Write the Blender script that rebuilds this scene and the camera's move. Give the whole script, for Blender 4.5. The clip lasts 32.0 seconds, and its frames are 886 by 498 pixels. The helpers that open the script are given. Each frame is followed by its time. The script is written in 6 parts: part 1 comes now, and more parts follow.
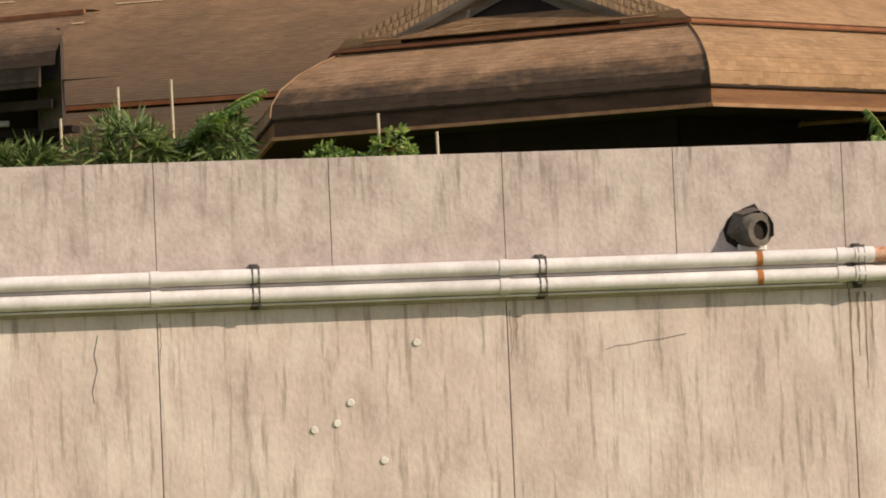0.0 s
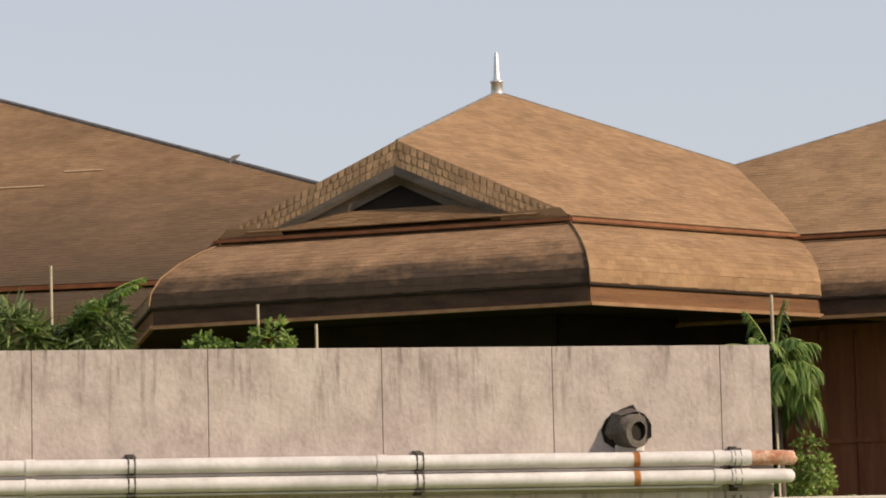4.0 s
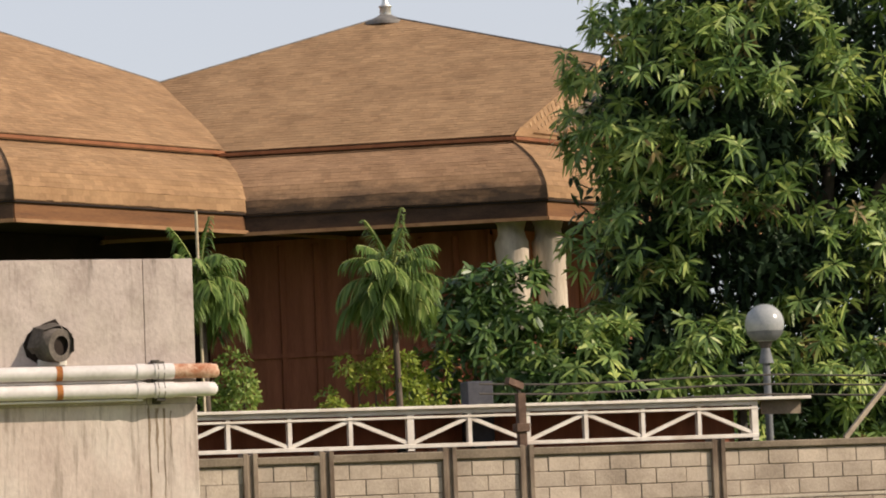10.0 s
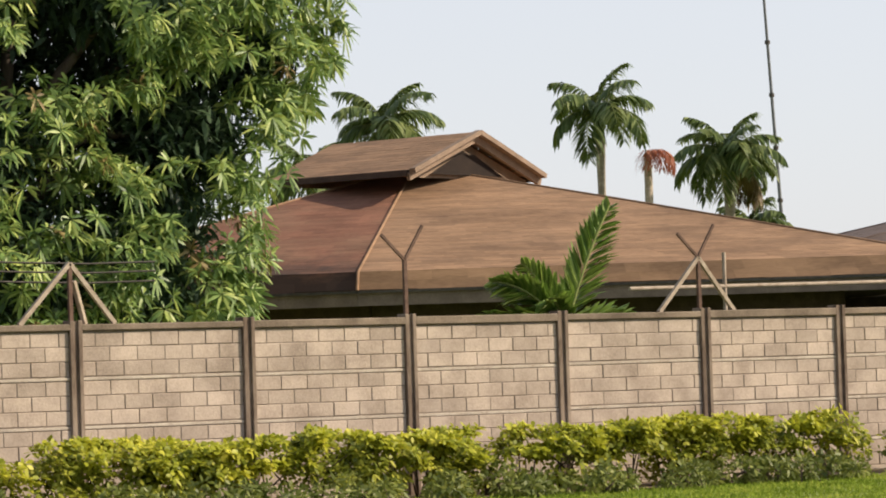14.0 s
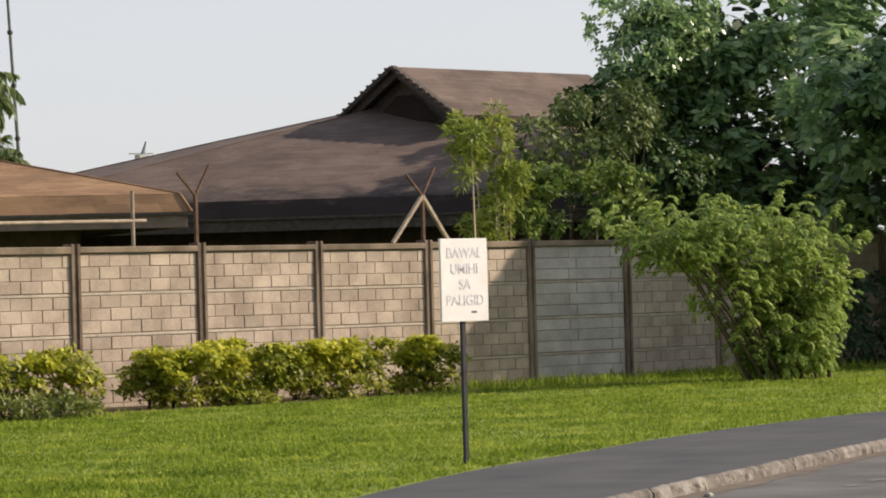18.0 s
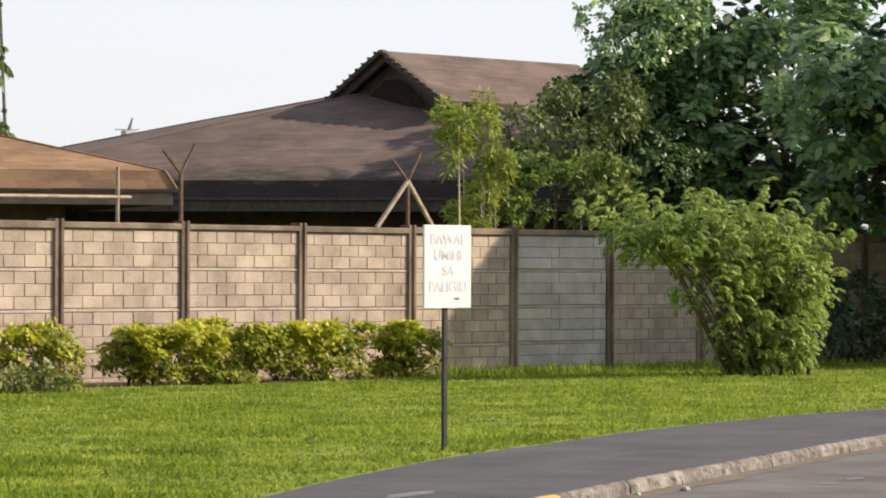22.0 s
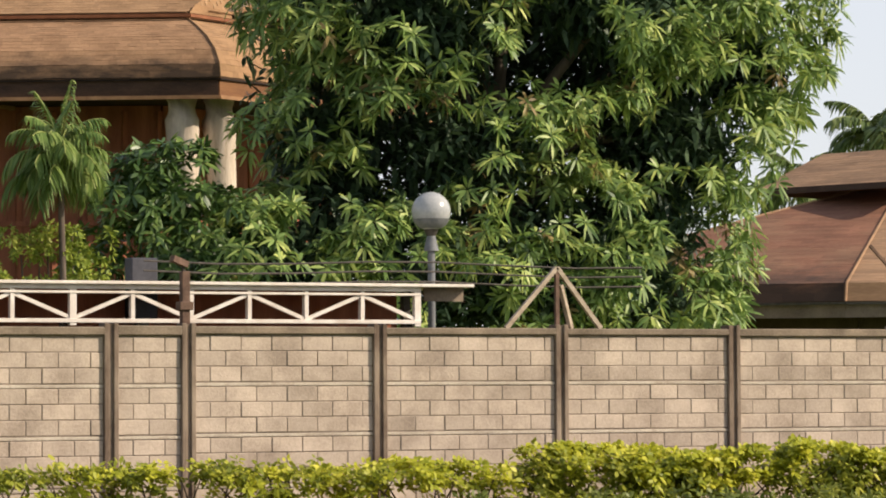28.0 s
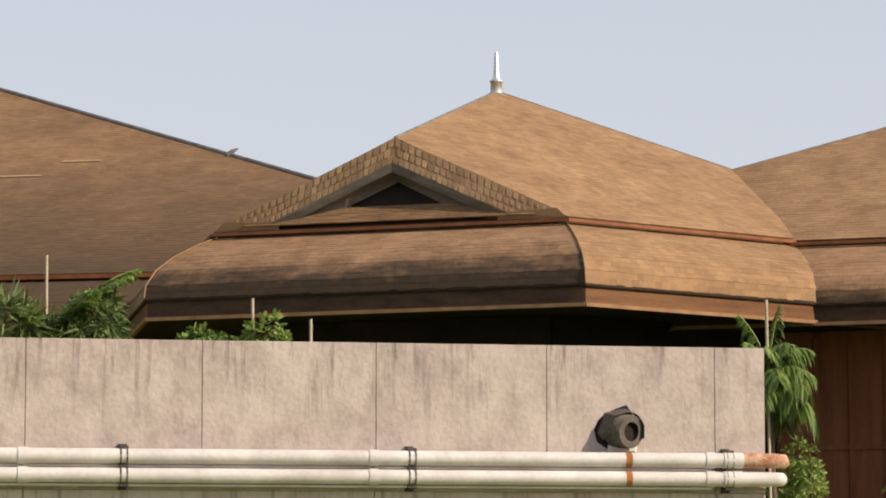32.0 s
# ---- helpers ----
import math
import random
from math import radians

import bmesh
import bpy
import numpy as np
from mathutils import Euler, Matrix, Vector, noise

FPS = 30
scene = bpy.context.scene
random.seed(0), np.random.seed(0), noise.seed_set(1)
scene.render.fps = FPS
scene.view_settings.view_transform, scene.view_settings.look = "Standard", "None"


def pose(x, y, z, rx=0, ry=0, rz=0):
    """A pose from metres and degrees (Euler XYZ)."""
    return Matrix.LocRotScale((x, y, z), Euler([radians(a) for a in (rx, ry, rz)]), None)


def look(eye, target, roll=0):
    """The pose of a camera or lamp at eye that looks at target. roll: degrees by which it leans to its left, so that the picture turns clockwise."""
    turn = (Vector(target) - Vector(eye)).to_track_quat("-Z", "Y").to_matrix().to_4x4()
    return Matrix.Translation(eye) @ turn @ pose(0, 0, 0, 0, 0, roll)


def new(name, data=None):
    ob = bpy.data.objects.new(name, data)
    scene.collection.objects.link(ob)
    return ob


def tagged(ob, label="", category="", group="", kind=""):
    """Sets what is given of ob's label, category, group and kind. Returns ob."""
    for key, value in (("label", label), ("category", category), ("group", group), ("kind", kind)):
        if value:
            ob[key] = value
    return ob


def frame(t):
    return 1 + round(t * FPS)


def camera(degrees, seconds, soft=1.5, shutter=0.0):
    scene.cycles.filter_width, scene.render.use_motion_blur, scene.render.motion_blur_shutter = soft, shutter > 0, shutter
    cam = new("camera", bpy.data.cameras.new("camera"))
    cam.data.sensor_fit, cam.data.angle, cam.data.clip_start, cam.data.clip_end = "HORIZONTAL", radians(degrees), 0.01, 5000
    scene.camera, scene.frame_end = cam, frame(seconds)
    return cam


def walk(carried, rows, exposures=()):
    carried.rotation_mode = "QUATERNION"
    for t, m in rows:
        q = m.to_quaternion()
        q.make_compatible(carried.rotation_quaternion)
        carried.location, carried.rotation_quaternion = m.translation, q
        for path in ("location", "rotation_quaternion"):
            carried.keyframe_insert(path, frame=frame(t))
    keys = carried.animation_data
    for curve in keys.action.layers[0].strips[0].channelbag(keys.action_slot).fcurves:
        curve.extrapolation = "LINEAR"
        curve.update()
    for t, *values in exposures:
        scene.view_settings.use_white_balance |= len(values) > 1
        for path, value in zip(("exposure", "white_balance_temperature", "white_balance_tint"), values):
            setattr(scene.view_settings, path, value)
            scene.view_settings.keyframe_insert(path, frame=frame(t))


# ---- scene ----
# ---- the camera: held at one spot, it sways a little and pans with a long lens ----
EYE = Vector((0.0, 0.0, 1.6))


def view(turn, tilt, lean, sway=0.0, bob=0.0):
    """Pose at the eye; turn to the right of +y, tilt up, lean to the left, in degrees; sway and bob of the holder, in metres."""
    a, b = radians(turn), radians(tilt)
    way = Vector((math.sin(a) * math.cos(b), math.cos(a) * math.cos(b), math.sin(b)))
    eye = EYE + Vector((sway, 0, bob))
    return look(eye, eye + way * 10, lean)


cam = camera(14.88, 32.0, soft=1.9)
walk(cam, [
    (0.0, view(8.718, 3.015, -2.445, 0.006, -0.001)),
    (0.5, view(10.495, 3.619, -2.516, 0.006, -0.008)),
    (1.0, view(11.081, 4.334, -2.669, -0.002, -0.008)),
    (1.5, view(11.591, 4.669, -2.098, -0.009, -0.004)),
    (2.0, view(11.741, 5.059, -1.630, -0.014, 0.004)),
    (2.5, view(11.748, 5.295, -1.415, -0.009, 0.009)),
    (4.5, view(9.939, 6.368, -1.298, -0.012, 0.032)),
    (5.0, view(8.052, 6.344, -1.486, -0.023, 0.046)),
    (5.5, view(5.378, 6.412, -1.465, -0.021, 0.045)),
    (6.0, view(3.705, 6.376, -1.326, -0.024, 0.040)),
    (6.5, view(4.006, 6.256, -1.400, -0.029, 0.028)),
    (7.0, view(5.956, 5.959, -1.710, -0.021, 0.019)),
    (7.5, view(8.200, 5.846, -1.866, -0.000, 0.009)),
    (8.0, view(10.988, 5.776, -2.154, -0.010, 0.008)),
    (8.5, view(14.080, 5.569, -2.347, 0.017, -0.005)),
    (9.0, view(16.654, 5.221, -2.574, 0.024, -0.013)),
    (9.5, view(19.057, 5.002, -2.406, 0.030, -0.022)),
    (10.0, view(20.544, 4.528, -2.295, 0.020, -0.020)),
    (10.5, view(22.098, 4.103, -2.153, -0.013, -0.002)),
    (11.0, view(23.590, 3.919, -2.271, -0.038, 0.010)),
    (11.5, view(24.438, 3.714, -2.151, -0.020, 0.004)),
    (12.0, view(26.375, 3.339, -1.720, -0.002, -0.002)),
    (12.5, view(28.167, 3.161, -1.761, -0.004, -0.007)),
    (13.0, view(30.527, 2.767, -1.938, -0.016, -0.010)),
    (13.5, view(32.838, 2.383, -1.986, -0.028, -0.013)),
    (15.5, view(37.688, 1.657, -1.359, 0.004, 0.007)),
    (16.0, view(39.731, 1.505, -1.374, 0.000, 0.009)),
    (16.5, view(41.812, 1.326, -1.425, -0.026, 0.007)),
    (17.0, view(43.301, 1.161, -1.449, -0.018, 0.003)),
    (17.5, view(45.056, 0.951, -1.644, -0.004, 0.000)),
    (18.0, view(47.164, 0.687, -1.594, 0.013, -0.006)),
    (18.5, view(48.292, 0.461, -1.274, 0.019, -0.009)),
    (19.0, view(48.630, 0.296, -1.330, 0.019, -0.006)),
    (19.5, view(48.950, 0.191, -1.090, 0.021, -0.013)),
    (20.0, view(49.408, 0.070, -0.777, 0.018, -0.015)),
    (20.5, view(49.489, 0.015, -0.620, 0.012, -0.010)),
    (21.0, view(49.007, -0.024, -0.469, 0.007, -0.004)),
    (21.5, view(48.276, 0.108, -0.170, 0.008, -0.003)),
    (22.0, view(47.446, 0.438, 0.174, 0.000, 0.001)),
    (22.5, view(46.523, 0.884, 0.518, -0.010, 0.001)),
    (23.0, view(45.494, 1.080, 0.765, -0.012, -0.002)),
    (23.5, view(44.436, 1.195, 0.434, -0.012, 0.005)),
    (24.0, view(43.284, 1.164, 0.210, -0.007, 0.003)),
    (24.5, view(41.728, 1.150, 0.081, -0.002, 0.002)),
    (26.5, view(33.330, 1.071, 0.287, 0.046, 0.005)),
    (27.0, view(31.179, 1.516, 0.052, 0.043, -0.002)),
    (27.5, view(28.637, 1.906, -0.182, 0.028, -0.013)),
    (28.0, view(26.107, 2.397, -0.318, 0.020, -0.016)),
    (28.5, view(23.348, 3.109, -0.368, 0.041, -0.024)),
    (29.0, view(20.656, 3.938, -0.297, 0.030, -0.018)),
    (29.5, view(18.795, 4.656, -0.251, 0.019, -0.017)),
    (30.0, view(18.184, 5.570, -0.254, 0.009, -0.014)),
    (30.5, view(17.496, 6.077, 0.002, -0.009, -0.011)),
    (31.0, view(15.170, 6.217, 0.039, -0.018, -0.000)),
    (31.5, view(12.870, 6.254, 0.065, -0.017, 0.001)),
    (32.0, view(10.976, 6.185, -0.068, -0.023, -0.002)),
], exposures=((0.0, 0.0), (1.5, -0.07), (7.0, -0.10), (9.0, -0.15), (11.0, 0.27), (13.0, 0.29), (16.0, 0.20), (17.5, 0.12), (20.0, 0.55), (21.3, 0.56), (22.5, 0.37), (24.0, 0.20), (28.0, 0.33), (29.0, 0.36), (30.0, 0.22), (31.0, 0.14), (32.0, 0.04)))

# ---- world and sun ----
SUN_WAY = Vector((0.68, -0.50, 0.53)).normalized()
world = bpy.data.worlds.new("sky")
scene.world = world
world.use_nodes = True
wn = world.node_tree.nodes
sky = wn.new("ShaderNodeTexSky")
sky.sky_type = "NISHITA"
sky.sun_disc = False
sky.sun_elevation = math.asin(SUN_WAY.z)
sky.sun_rotation = math.atan2(SUN_WAY.x, SUN_WAY.y)
sky.dust_density, sky.air_density = 1.2, 1.0
haze = wn.new("ShaderNodeMix")
haze.data_type = "RGBA"
haze.inputs[7].default_value = (5.9, 5.9, 6.3, 1.0)
# the haze is thick along the horizon and thins out upward
tc, sep, thick = wn.new("ShaderNodeTexCoord"), wn.new("ShaderNodeSeparateXYZ"), wn.new("ShaderNodeMapRange")
thick.inputs[1].default_value, thick.inputs[2].default_value = 0.15, 0.75
thick.inputs[3].default_value, thick.inputs[4].default_value = 0.72, 0.30
world.node_tree.links.new(tc.outputs["Generated"], sep.inputs[0])
world.node_tree.links.new(sep.outputs[2], thick.inputs[0])
world.node_tree.links.new(thick.outputs[0], haze.inputs[0])
wn["Background"].inputs["Strength"].default_value = 0.12
world.node_tree.links.new(sky.outputs[0], haze.inputs[6])
world.node_tree.links.new(haze.outputs[2], wn["Background"].inputs["Color"])
sun = new("sun", bpy.data.lights.new("sun", "SUN"))
sun.data.energy, sun.data.angle, sun.data.color = 5.0, radians(0.6), (1.0, 0.85, 0.68)
sun.matrix_world = look(SUN_WAY * 100, (0, 0, 0))

# ---- materials ----
def material(name, low, high, scale=4.0, rough=0.85, bump=0.3, grain=40.0, stretch=(1, 1, 1), metal=0.0, stain=None, stain_scale=0.6, stain_amount=0.5, vary=0.0, gloss=0.3, streak=None, detail=6, from_top=None, mould_shade=None):
    """Two colours mixed by noise at two scales, with stains, relief, and a shade that differs from piece to piece."""
    m = bpy.data.materials.new(name)
    m.use_nodes = True
    n, l = m.node_tree.nodes, m.node_tree.links
    b = n["Principled BSDF"]
    b.inputs["Roughness"].default_value, b.inputs["Metallic"].default_value = rough, metal
    b.inputs["Specular IOR Level"].default_value = gloss
    geo = n.new("ShaderNodeNewGeometry")
    mp = n.new("ShaderNodeMapping")
    mp.inputs["Scale"].default_value = stretch
    l.new(geo.outputs["Position"], mp.inputs["Vector"])
    big, fine = n.new("ShaderNodeTexNoise"), n.new("ShaderNodeTexNoise")
    big.inputs["Scale"].default_value, big.inputs["Detail"].default_value = scale, detail
    fine.inputs["Scale"].default_value, fine.inputs["Detail"].default_value = grain, 4
    l.new(mp.outputs[0], big.inputs["Vector"])
    l.new(mp.outputs[0], fine.inputs["Vector"])
    add = n.new("ShaderNodeMath")
    add.operation = "MULTIPLY_ADD"
    l.new(fine.outputs["Fac"], add.inputs[0])
    add.inputs[1].default_value = 0.5
    half = n.new("ShaderNodeMath")
    half.operation = "MULTIPLY_ADD"
    l.new(big.outputs["Fac"], half.inputs[0])
    half.inputs[1].default_value, half.inputs[2].default_value = 1.0, -0.25
    l.new(half.outputs[0], add.inputs[2])
    ramp = n.new("ShaderNodeValToRGB")
    ramp.color_ramp.elements[0].position, ramp.color_ramp.elements[1].position = 0.25, 0.75
    ramp.color_ramp.elements[0].color, ramp.color_ramp.elements[1].color = (*low, 1), (*high, 1)
    l.new(add.outputs[0], ramp.inputs[0])
    colour = ramp.outputs[0]
    if stain:
        st = n.new("ShaderNodeTexNoise")
        st.inputs["Scale"].default_value, st.inputs["Detail"].default_value = stain_scale, 8
        st.inputs["Roughness"].default_value = 0.65
        l.new(mp.outputs[0], st.inputs["Vector"])
        sr = n.new("ShaderNodeMapRange")
        sr.inputs[1].default_value, sr.inputs[2].default_value = 0.45, 0.72
        sr.inputs[4].default_value = stain_amount
        l.new(st.outputs["Fac"], sr.inputs[0])
        mix = n.new("ShaderNodeMix")
        mix.data_type = "RGBA"
        l.new(sr.outputs[0], mix.inputs[0])
        l.new(colour, mix.inputs[6])
        mix.inputs[7].default_value = (*stain, 1)
        colour = mix.outputs[2]
    if streak:
        sm = n.new("ShaderNodeMapping")
        sm.inputs["Scale"].default_value = (15.0, 15.0, 1.4)
        l.new(geo.outputs["Position"], sm.inputs["Vector"])
        sn = n.new("ShaderNodeTexNoise")
        sn.inputs["Scale"].default_value, sn.inputs["Detail"].default_value, sn.inputs["Roughness"].default_value = 1.3, 5, 0.6
        l.new(sm.outputs[0], sn.inputs["Vector"])
        sr2 = n.new("ShaderNodeMapRange")
        sr2.inputs[1].default_value, sr2.inputs[2].default_value, sr2.inputs[4].default_value = 0.54, 0.70, 0.75
        l.new(sn.outputs["Fac"], sr2.inputs[0])
        share = sr2.outputs[0]
        if from_top:
            # streaks that start under the top edge and fade out downward
            sz, fade, both_ = n.new("ShaderNodeSeparateXYZ"), n.new("ShaderNodeMapRange"), n.new("ShaderNodeMath")
            l.new(geo.outputs["Position"], sz.inputs[0])
            l.new(sz.outputs[2], fade.inputs[0])
            fade.inputs[1].default_value, fade.inputs[2].default_value, fade.inputs[3].default_value = from_top[0], from_top[1], 0.25
            both_.operation = "MULTIPLY"
            l.new(share, both_.inputs[0])
            l.new(fade.outputs[0], both_.inputs[1])
            share = both_.outputs[0]
        mx = n.new("ShaderNodeMix")
        mx.data_type = "RGBA"
        l.new(share, mx.inputs[0])
        l.new(colour, mx.inputs[6])
        mx.inputs[7].default_value = (*streak, 1)
        colour = mx.outputs[2]
    if mould_shade:
        # darkening that rises from an eave, as mould and as painted shade: thick at the first height, gone at the
        # second, with a ragged edge
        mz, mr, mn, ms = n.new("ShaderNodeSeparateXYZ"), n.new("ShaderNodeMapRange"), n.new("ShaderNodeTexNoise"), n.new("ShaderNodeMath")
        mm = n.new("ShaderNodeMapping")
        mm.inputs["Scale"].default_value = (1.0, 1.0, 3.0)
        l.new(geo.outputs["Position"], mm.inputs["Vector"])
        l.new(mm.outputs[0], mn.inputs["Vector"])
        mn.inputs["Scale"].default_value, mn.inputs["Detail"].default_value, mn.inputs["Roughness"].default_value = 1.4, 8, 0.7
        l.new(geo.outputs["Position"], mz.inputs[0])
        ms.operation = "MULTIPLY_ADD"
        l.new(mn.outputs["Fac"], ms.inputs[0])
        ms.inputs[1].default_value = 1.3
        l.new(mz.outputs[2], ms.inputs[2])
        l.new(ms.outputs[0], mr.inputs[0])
        mr.inputs[1].default_value, mr.inputs[2].default_value = mould_shade[1] + 0.65, mould_shade[2] + 0.65
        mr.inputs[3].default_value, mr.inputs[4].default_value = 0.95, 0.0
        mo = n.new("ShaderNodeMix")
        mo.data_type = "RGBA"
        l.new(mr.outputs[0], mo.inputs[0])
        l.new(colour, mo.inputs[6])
        mo.inputs[7].default_value = (*mould_shade[0], 1)
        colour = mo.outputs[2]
    if vary:
        info, isl = n.new("ShaderNodeObjectInfo"), geo
        both = n.new("ShaderNodeMath")
        l.new(info.outputs["Random"], both.inputs[0])
        l.new(isl.outputs["Random Per Island"], both.inputs[1])
        fr = n.new("ShaderNodeMath")
        fr.operation = "FRACT"
        l.new(both.outputs[0], fr.inputs[0])
        rng = n.new("ShaderNodeMapRange")
        rng.inputs[3].default_value, rng.inputs[4].default_value = 1 - vary, 1 + vary
        l.new(fr.outputs[0], rng.inputs[0])
        mul = n.new("ShaderNodeVectorMath")
        mul.operation = "SCALE"
        l.new(colour, mul.inputs[0])
        l.new(rng.outputs[0], mul.inputs["Scale"])
        colour = mul.outputs[0]
    l.new(colour, b.inputs["Base Color"])
    if bump:
        bp = n.new("ShaderNodeBump")
        bp.inputs["Strength"].default_value, bp.inputs["Distance"].default_value = bump, 0.02
        l.new(add.outputs[0], bp.inputs["Height"])
        l.new(bp.outputs[0], b.inputs["Normal"])
    return m


M = {}
M["concrete"] = material("cast_concrete", (0.358, 0.287, 0.252), (0.548, 0.456, 0.41), 5.5, 0.9, 0.5, 34, (1, 1, 0.8), stain=(0.60, 0.53, 0.445), stain_scale=2.2, stain_amount=0.45, streak=(0.15, 0.12, 0.10), detail=12, from_top=(2.95, 3.5))
M["concrete_low"] = material("pale_cast_concrete", (0.425, 0.332, 0.287), (0.615, 0.503, 0.44), 3.5, 0.9, 0.5, 30, (1, 1, 0.6), stain=(0.74, 0.68, 0.60), stain_scale=1.5, stain_amount=0.6, streak=(0.26, 0.205, 0.165), detail=12)
M["joint"] = material("panel_joint", (0.20, 0.16, 0.13), (0.36, 0.30, 0.25), 6, 0.95, 0.3)
M["pipe"] = material("grey_white_pipe_paint", (0.56, 0.515, 0.49), (0.76, 0.705, 0.675), 5, 0.5, 0.1, 30, stain=(0.30, 0.27, 0.24), stain_scale=2.2, stain_amount=0.45)
M["rust"] = material("rust", (0.20, 0.06, 0.02), (0.48, 0.20, 0.06), 8, 0.9, 0.4, 60)
M["rust_paint"] = material("flaking_rust_paint", (0.30, 0.075, 0.018), (0.66, 0.47, 0.34), 15, 0.8, 0.4, 50)
M["box_dark"] = material("dark_blue_grey_box", (0.03, 0.03, 0.037), (0.065, 0.065, 0.075), 4, 0.6, 0.1, 30)
M["band"] = material("pale_mortar_band", (0.33, 0.27, 0.21), (0.62, 0.55, 0.45), 5, 0.95, 0.5, 35, stain=(0.14, 0.11, 0.08), stain_scale=2.5, stain_amount=0.6)
M["dark_steel"] = material("dark_steel", (0.04, 0.035, 0.03), (0.10, 0.085, 0.07), 10, 0.7, 0.2, 60)
M["block"] = material("concrete_block", (0.275, 0.218, 0.170), (0.50, 0.41, 0.325), 2.0, 0.95, 0.5, 35, stain=(0.55, 0.455, 0.37), stain_scale=1.3, stain_amount=0.55, vary=0.13)
M["mortar"] = material("mortar", (0.15, 0.12, 0.094), (0.30, 0.245, 0.195), 3, 0.95, 0.4, 40)
M["post"] = material("weathered_post", (0.08, 0.055, 0.04), (0.23, 0.168, 0.122), 2.0, 0.95, 0.4, 30, (1, 1, 0.3), stain=(0.40, 0.33, 0.25), stain_scale=2.0, stain_amount=0.7)
M["coping"] = material("weathered_coping", (0.11, 0.085, 0.06), (0.28, 0.22, 0.16), 2.5, 0.95, 0.4, 35)
M["shingle"] = material("brown_shingle", (0.24, 0.139, 0.070), (0.36, 0.221, 0.115), 1.6, 0.92, 0.3, 22, (1, 1, 1), stain=(0.15, 0.085, 0.043), stain_scale=0.5, stain_amount=0.26, vary=0.13)
# shade along this roof's eave is painted in: near-black at the lower edge
M["shingle_dark"] = material("dark_brown_shingle", (0.112, 0.081, 0.068), (0.175, 0.130, 0.108), 1.2, 0.9, 0.3, 14, (1, 1, 2.5), stain=(0.045, 0.03, 0.024), stain_scale=0.5, stain_amount=0.6, vary=0.12, mould_shade=((0.032, 0.026, 0.025), 3.4, 3.75))
M["fascia"] = material("stained_wood_fascia", (0.105, 0.044, 0.018), (0.225, 0.103, 0.038), 3, 0.7, 0.2, 30, (0.3, 0.3, 3))
# copy of the fascia wood, darkened for the side turned from the sun
M["fascia_shaded"] = material("shaded_wood_fascia", (0.04, 0.022, 0.014), (0.105, 0.056, 0.032), 3, 0.75, 0.2, 30, (0.6, 0.6, 2))
M["wood_wall"] = material("dark_red_wood", (0.21, 0.070, 0.038), (0.38, 0.135, 0.072), 2, 0.75, 0.2, 20, (3, 3, 0.3))
# near-black that stands for the shade under eaves and inside openings
M["dark"] = material("painted_shade", (0.012, 0.008, 0.006), (0.03, 0.019, 0.013), 2, 0.9, 0.1)
M["white_steel"] = material("cream_painted_steel", (0.60, 0.54, 0.46), (0.78, 0.72, 0.64), 6, 0.6, 0.1, 40, stain=(0.30, 0.16, 0.08), stain_scale=2.5, stain_amount=0.35)
M["grass"] = material("lawn", (0.115, 0.165, 0.018), (0.20, 0.255, 0.036), 2.6, 0.95, 0.6, 30, stain=(0.27, 0.28, 0.06), stain_scale=0.5, stain_amount=0.5)
M["asphalt"] = material("grey_asphalt", (0.045, 0.045, 0.05), (0.085, 0.084, 0.088), 1.2, 0.9, 0.4, 60, stain=(0.13, 0.125, 0.12), stain_scale=0.5, stain_amount=0.35)
M["road"] = material("worn_road", (0.08, 0.075, 0.07), (0.13, 0.122, 0.115), 1.0, 0.9, 0.4, 60, stain=(0.21, 0.20, 0.185), stain_scale=0.5, stain_amount=0.5)

M["galv"] = material("dull_grey_sheet", (0.13, 0.13, 0.125), (0.21, 0.205, 0.20), 3, 0.6, 0.1, 30, stain=(0.10, 0.085, 0.07), stain_scale=2, stain_amount=0.4)
M["globe"] = material("cloudy_grey_plastic", (0.28, 0.29, 0.29), (0.42, 0.42, 0.41), 4, 0.22, 0.05, 30, gloss=0.5)
M["lamp_grey"] = material("grey_lamp_paint", (0.10, 0.105, 0.11), (0.19, 0.195, 0.20), 6, 0.6, 0.1)
M["bracket"] = material("tan_weathered_steel", (0.26, 0.20, 0.14), (0.46, 0.38, 0.29), 8, 0.85, 0.3, 40)
M["rust_dark"] = material("dark_rust", (0.075, 0.045, 0.033), (0.17, 0.105, 0.075), 8, 0.9, 0.3, 40)
M["cane"] = material("pale_cane", (0.36, 0.29, 0.19), (0.55, 0.47, 0.34), 8, 0.8, 0.2, 40)
M["board"] = material("white_board", (0.72, 0.69, 0.64), (0.82, 0.79, 0.74), 5, 0.6, 0.05, 30)
M["faded"] = material("faded_lettering", (0.50, 0.49, 0.52), (0.74, 0.73, 0.74), 30, 0.8, 0.0)
M["faded_dark"] = material("dark_lettering", (0.12, 0.12, 0.13), (0.2, 0.2, 0.21), 30, 0.8, 0.0)
M["post_black"] = material("black_post_paint", (0.02, 0.02, 0.022), (0.05, 0.05, 0.052), 8, 0.5, 0.1)


# ---- mesh helpers ----
def part(name, bm, mat, parent=None, label="", smooth=False):
    me = bpy.data.meshes.new(name)
    bm.to_mesh(me)
    bm.free()
    me.materials.append(mat)
    if smooth:
        me.shade_smooth()
    ob = new(name, me)
    if parent:
        ob.parent = parent
    if label:
        ob["label"] = label
    return ob


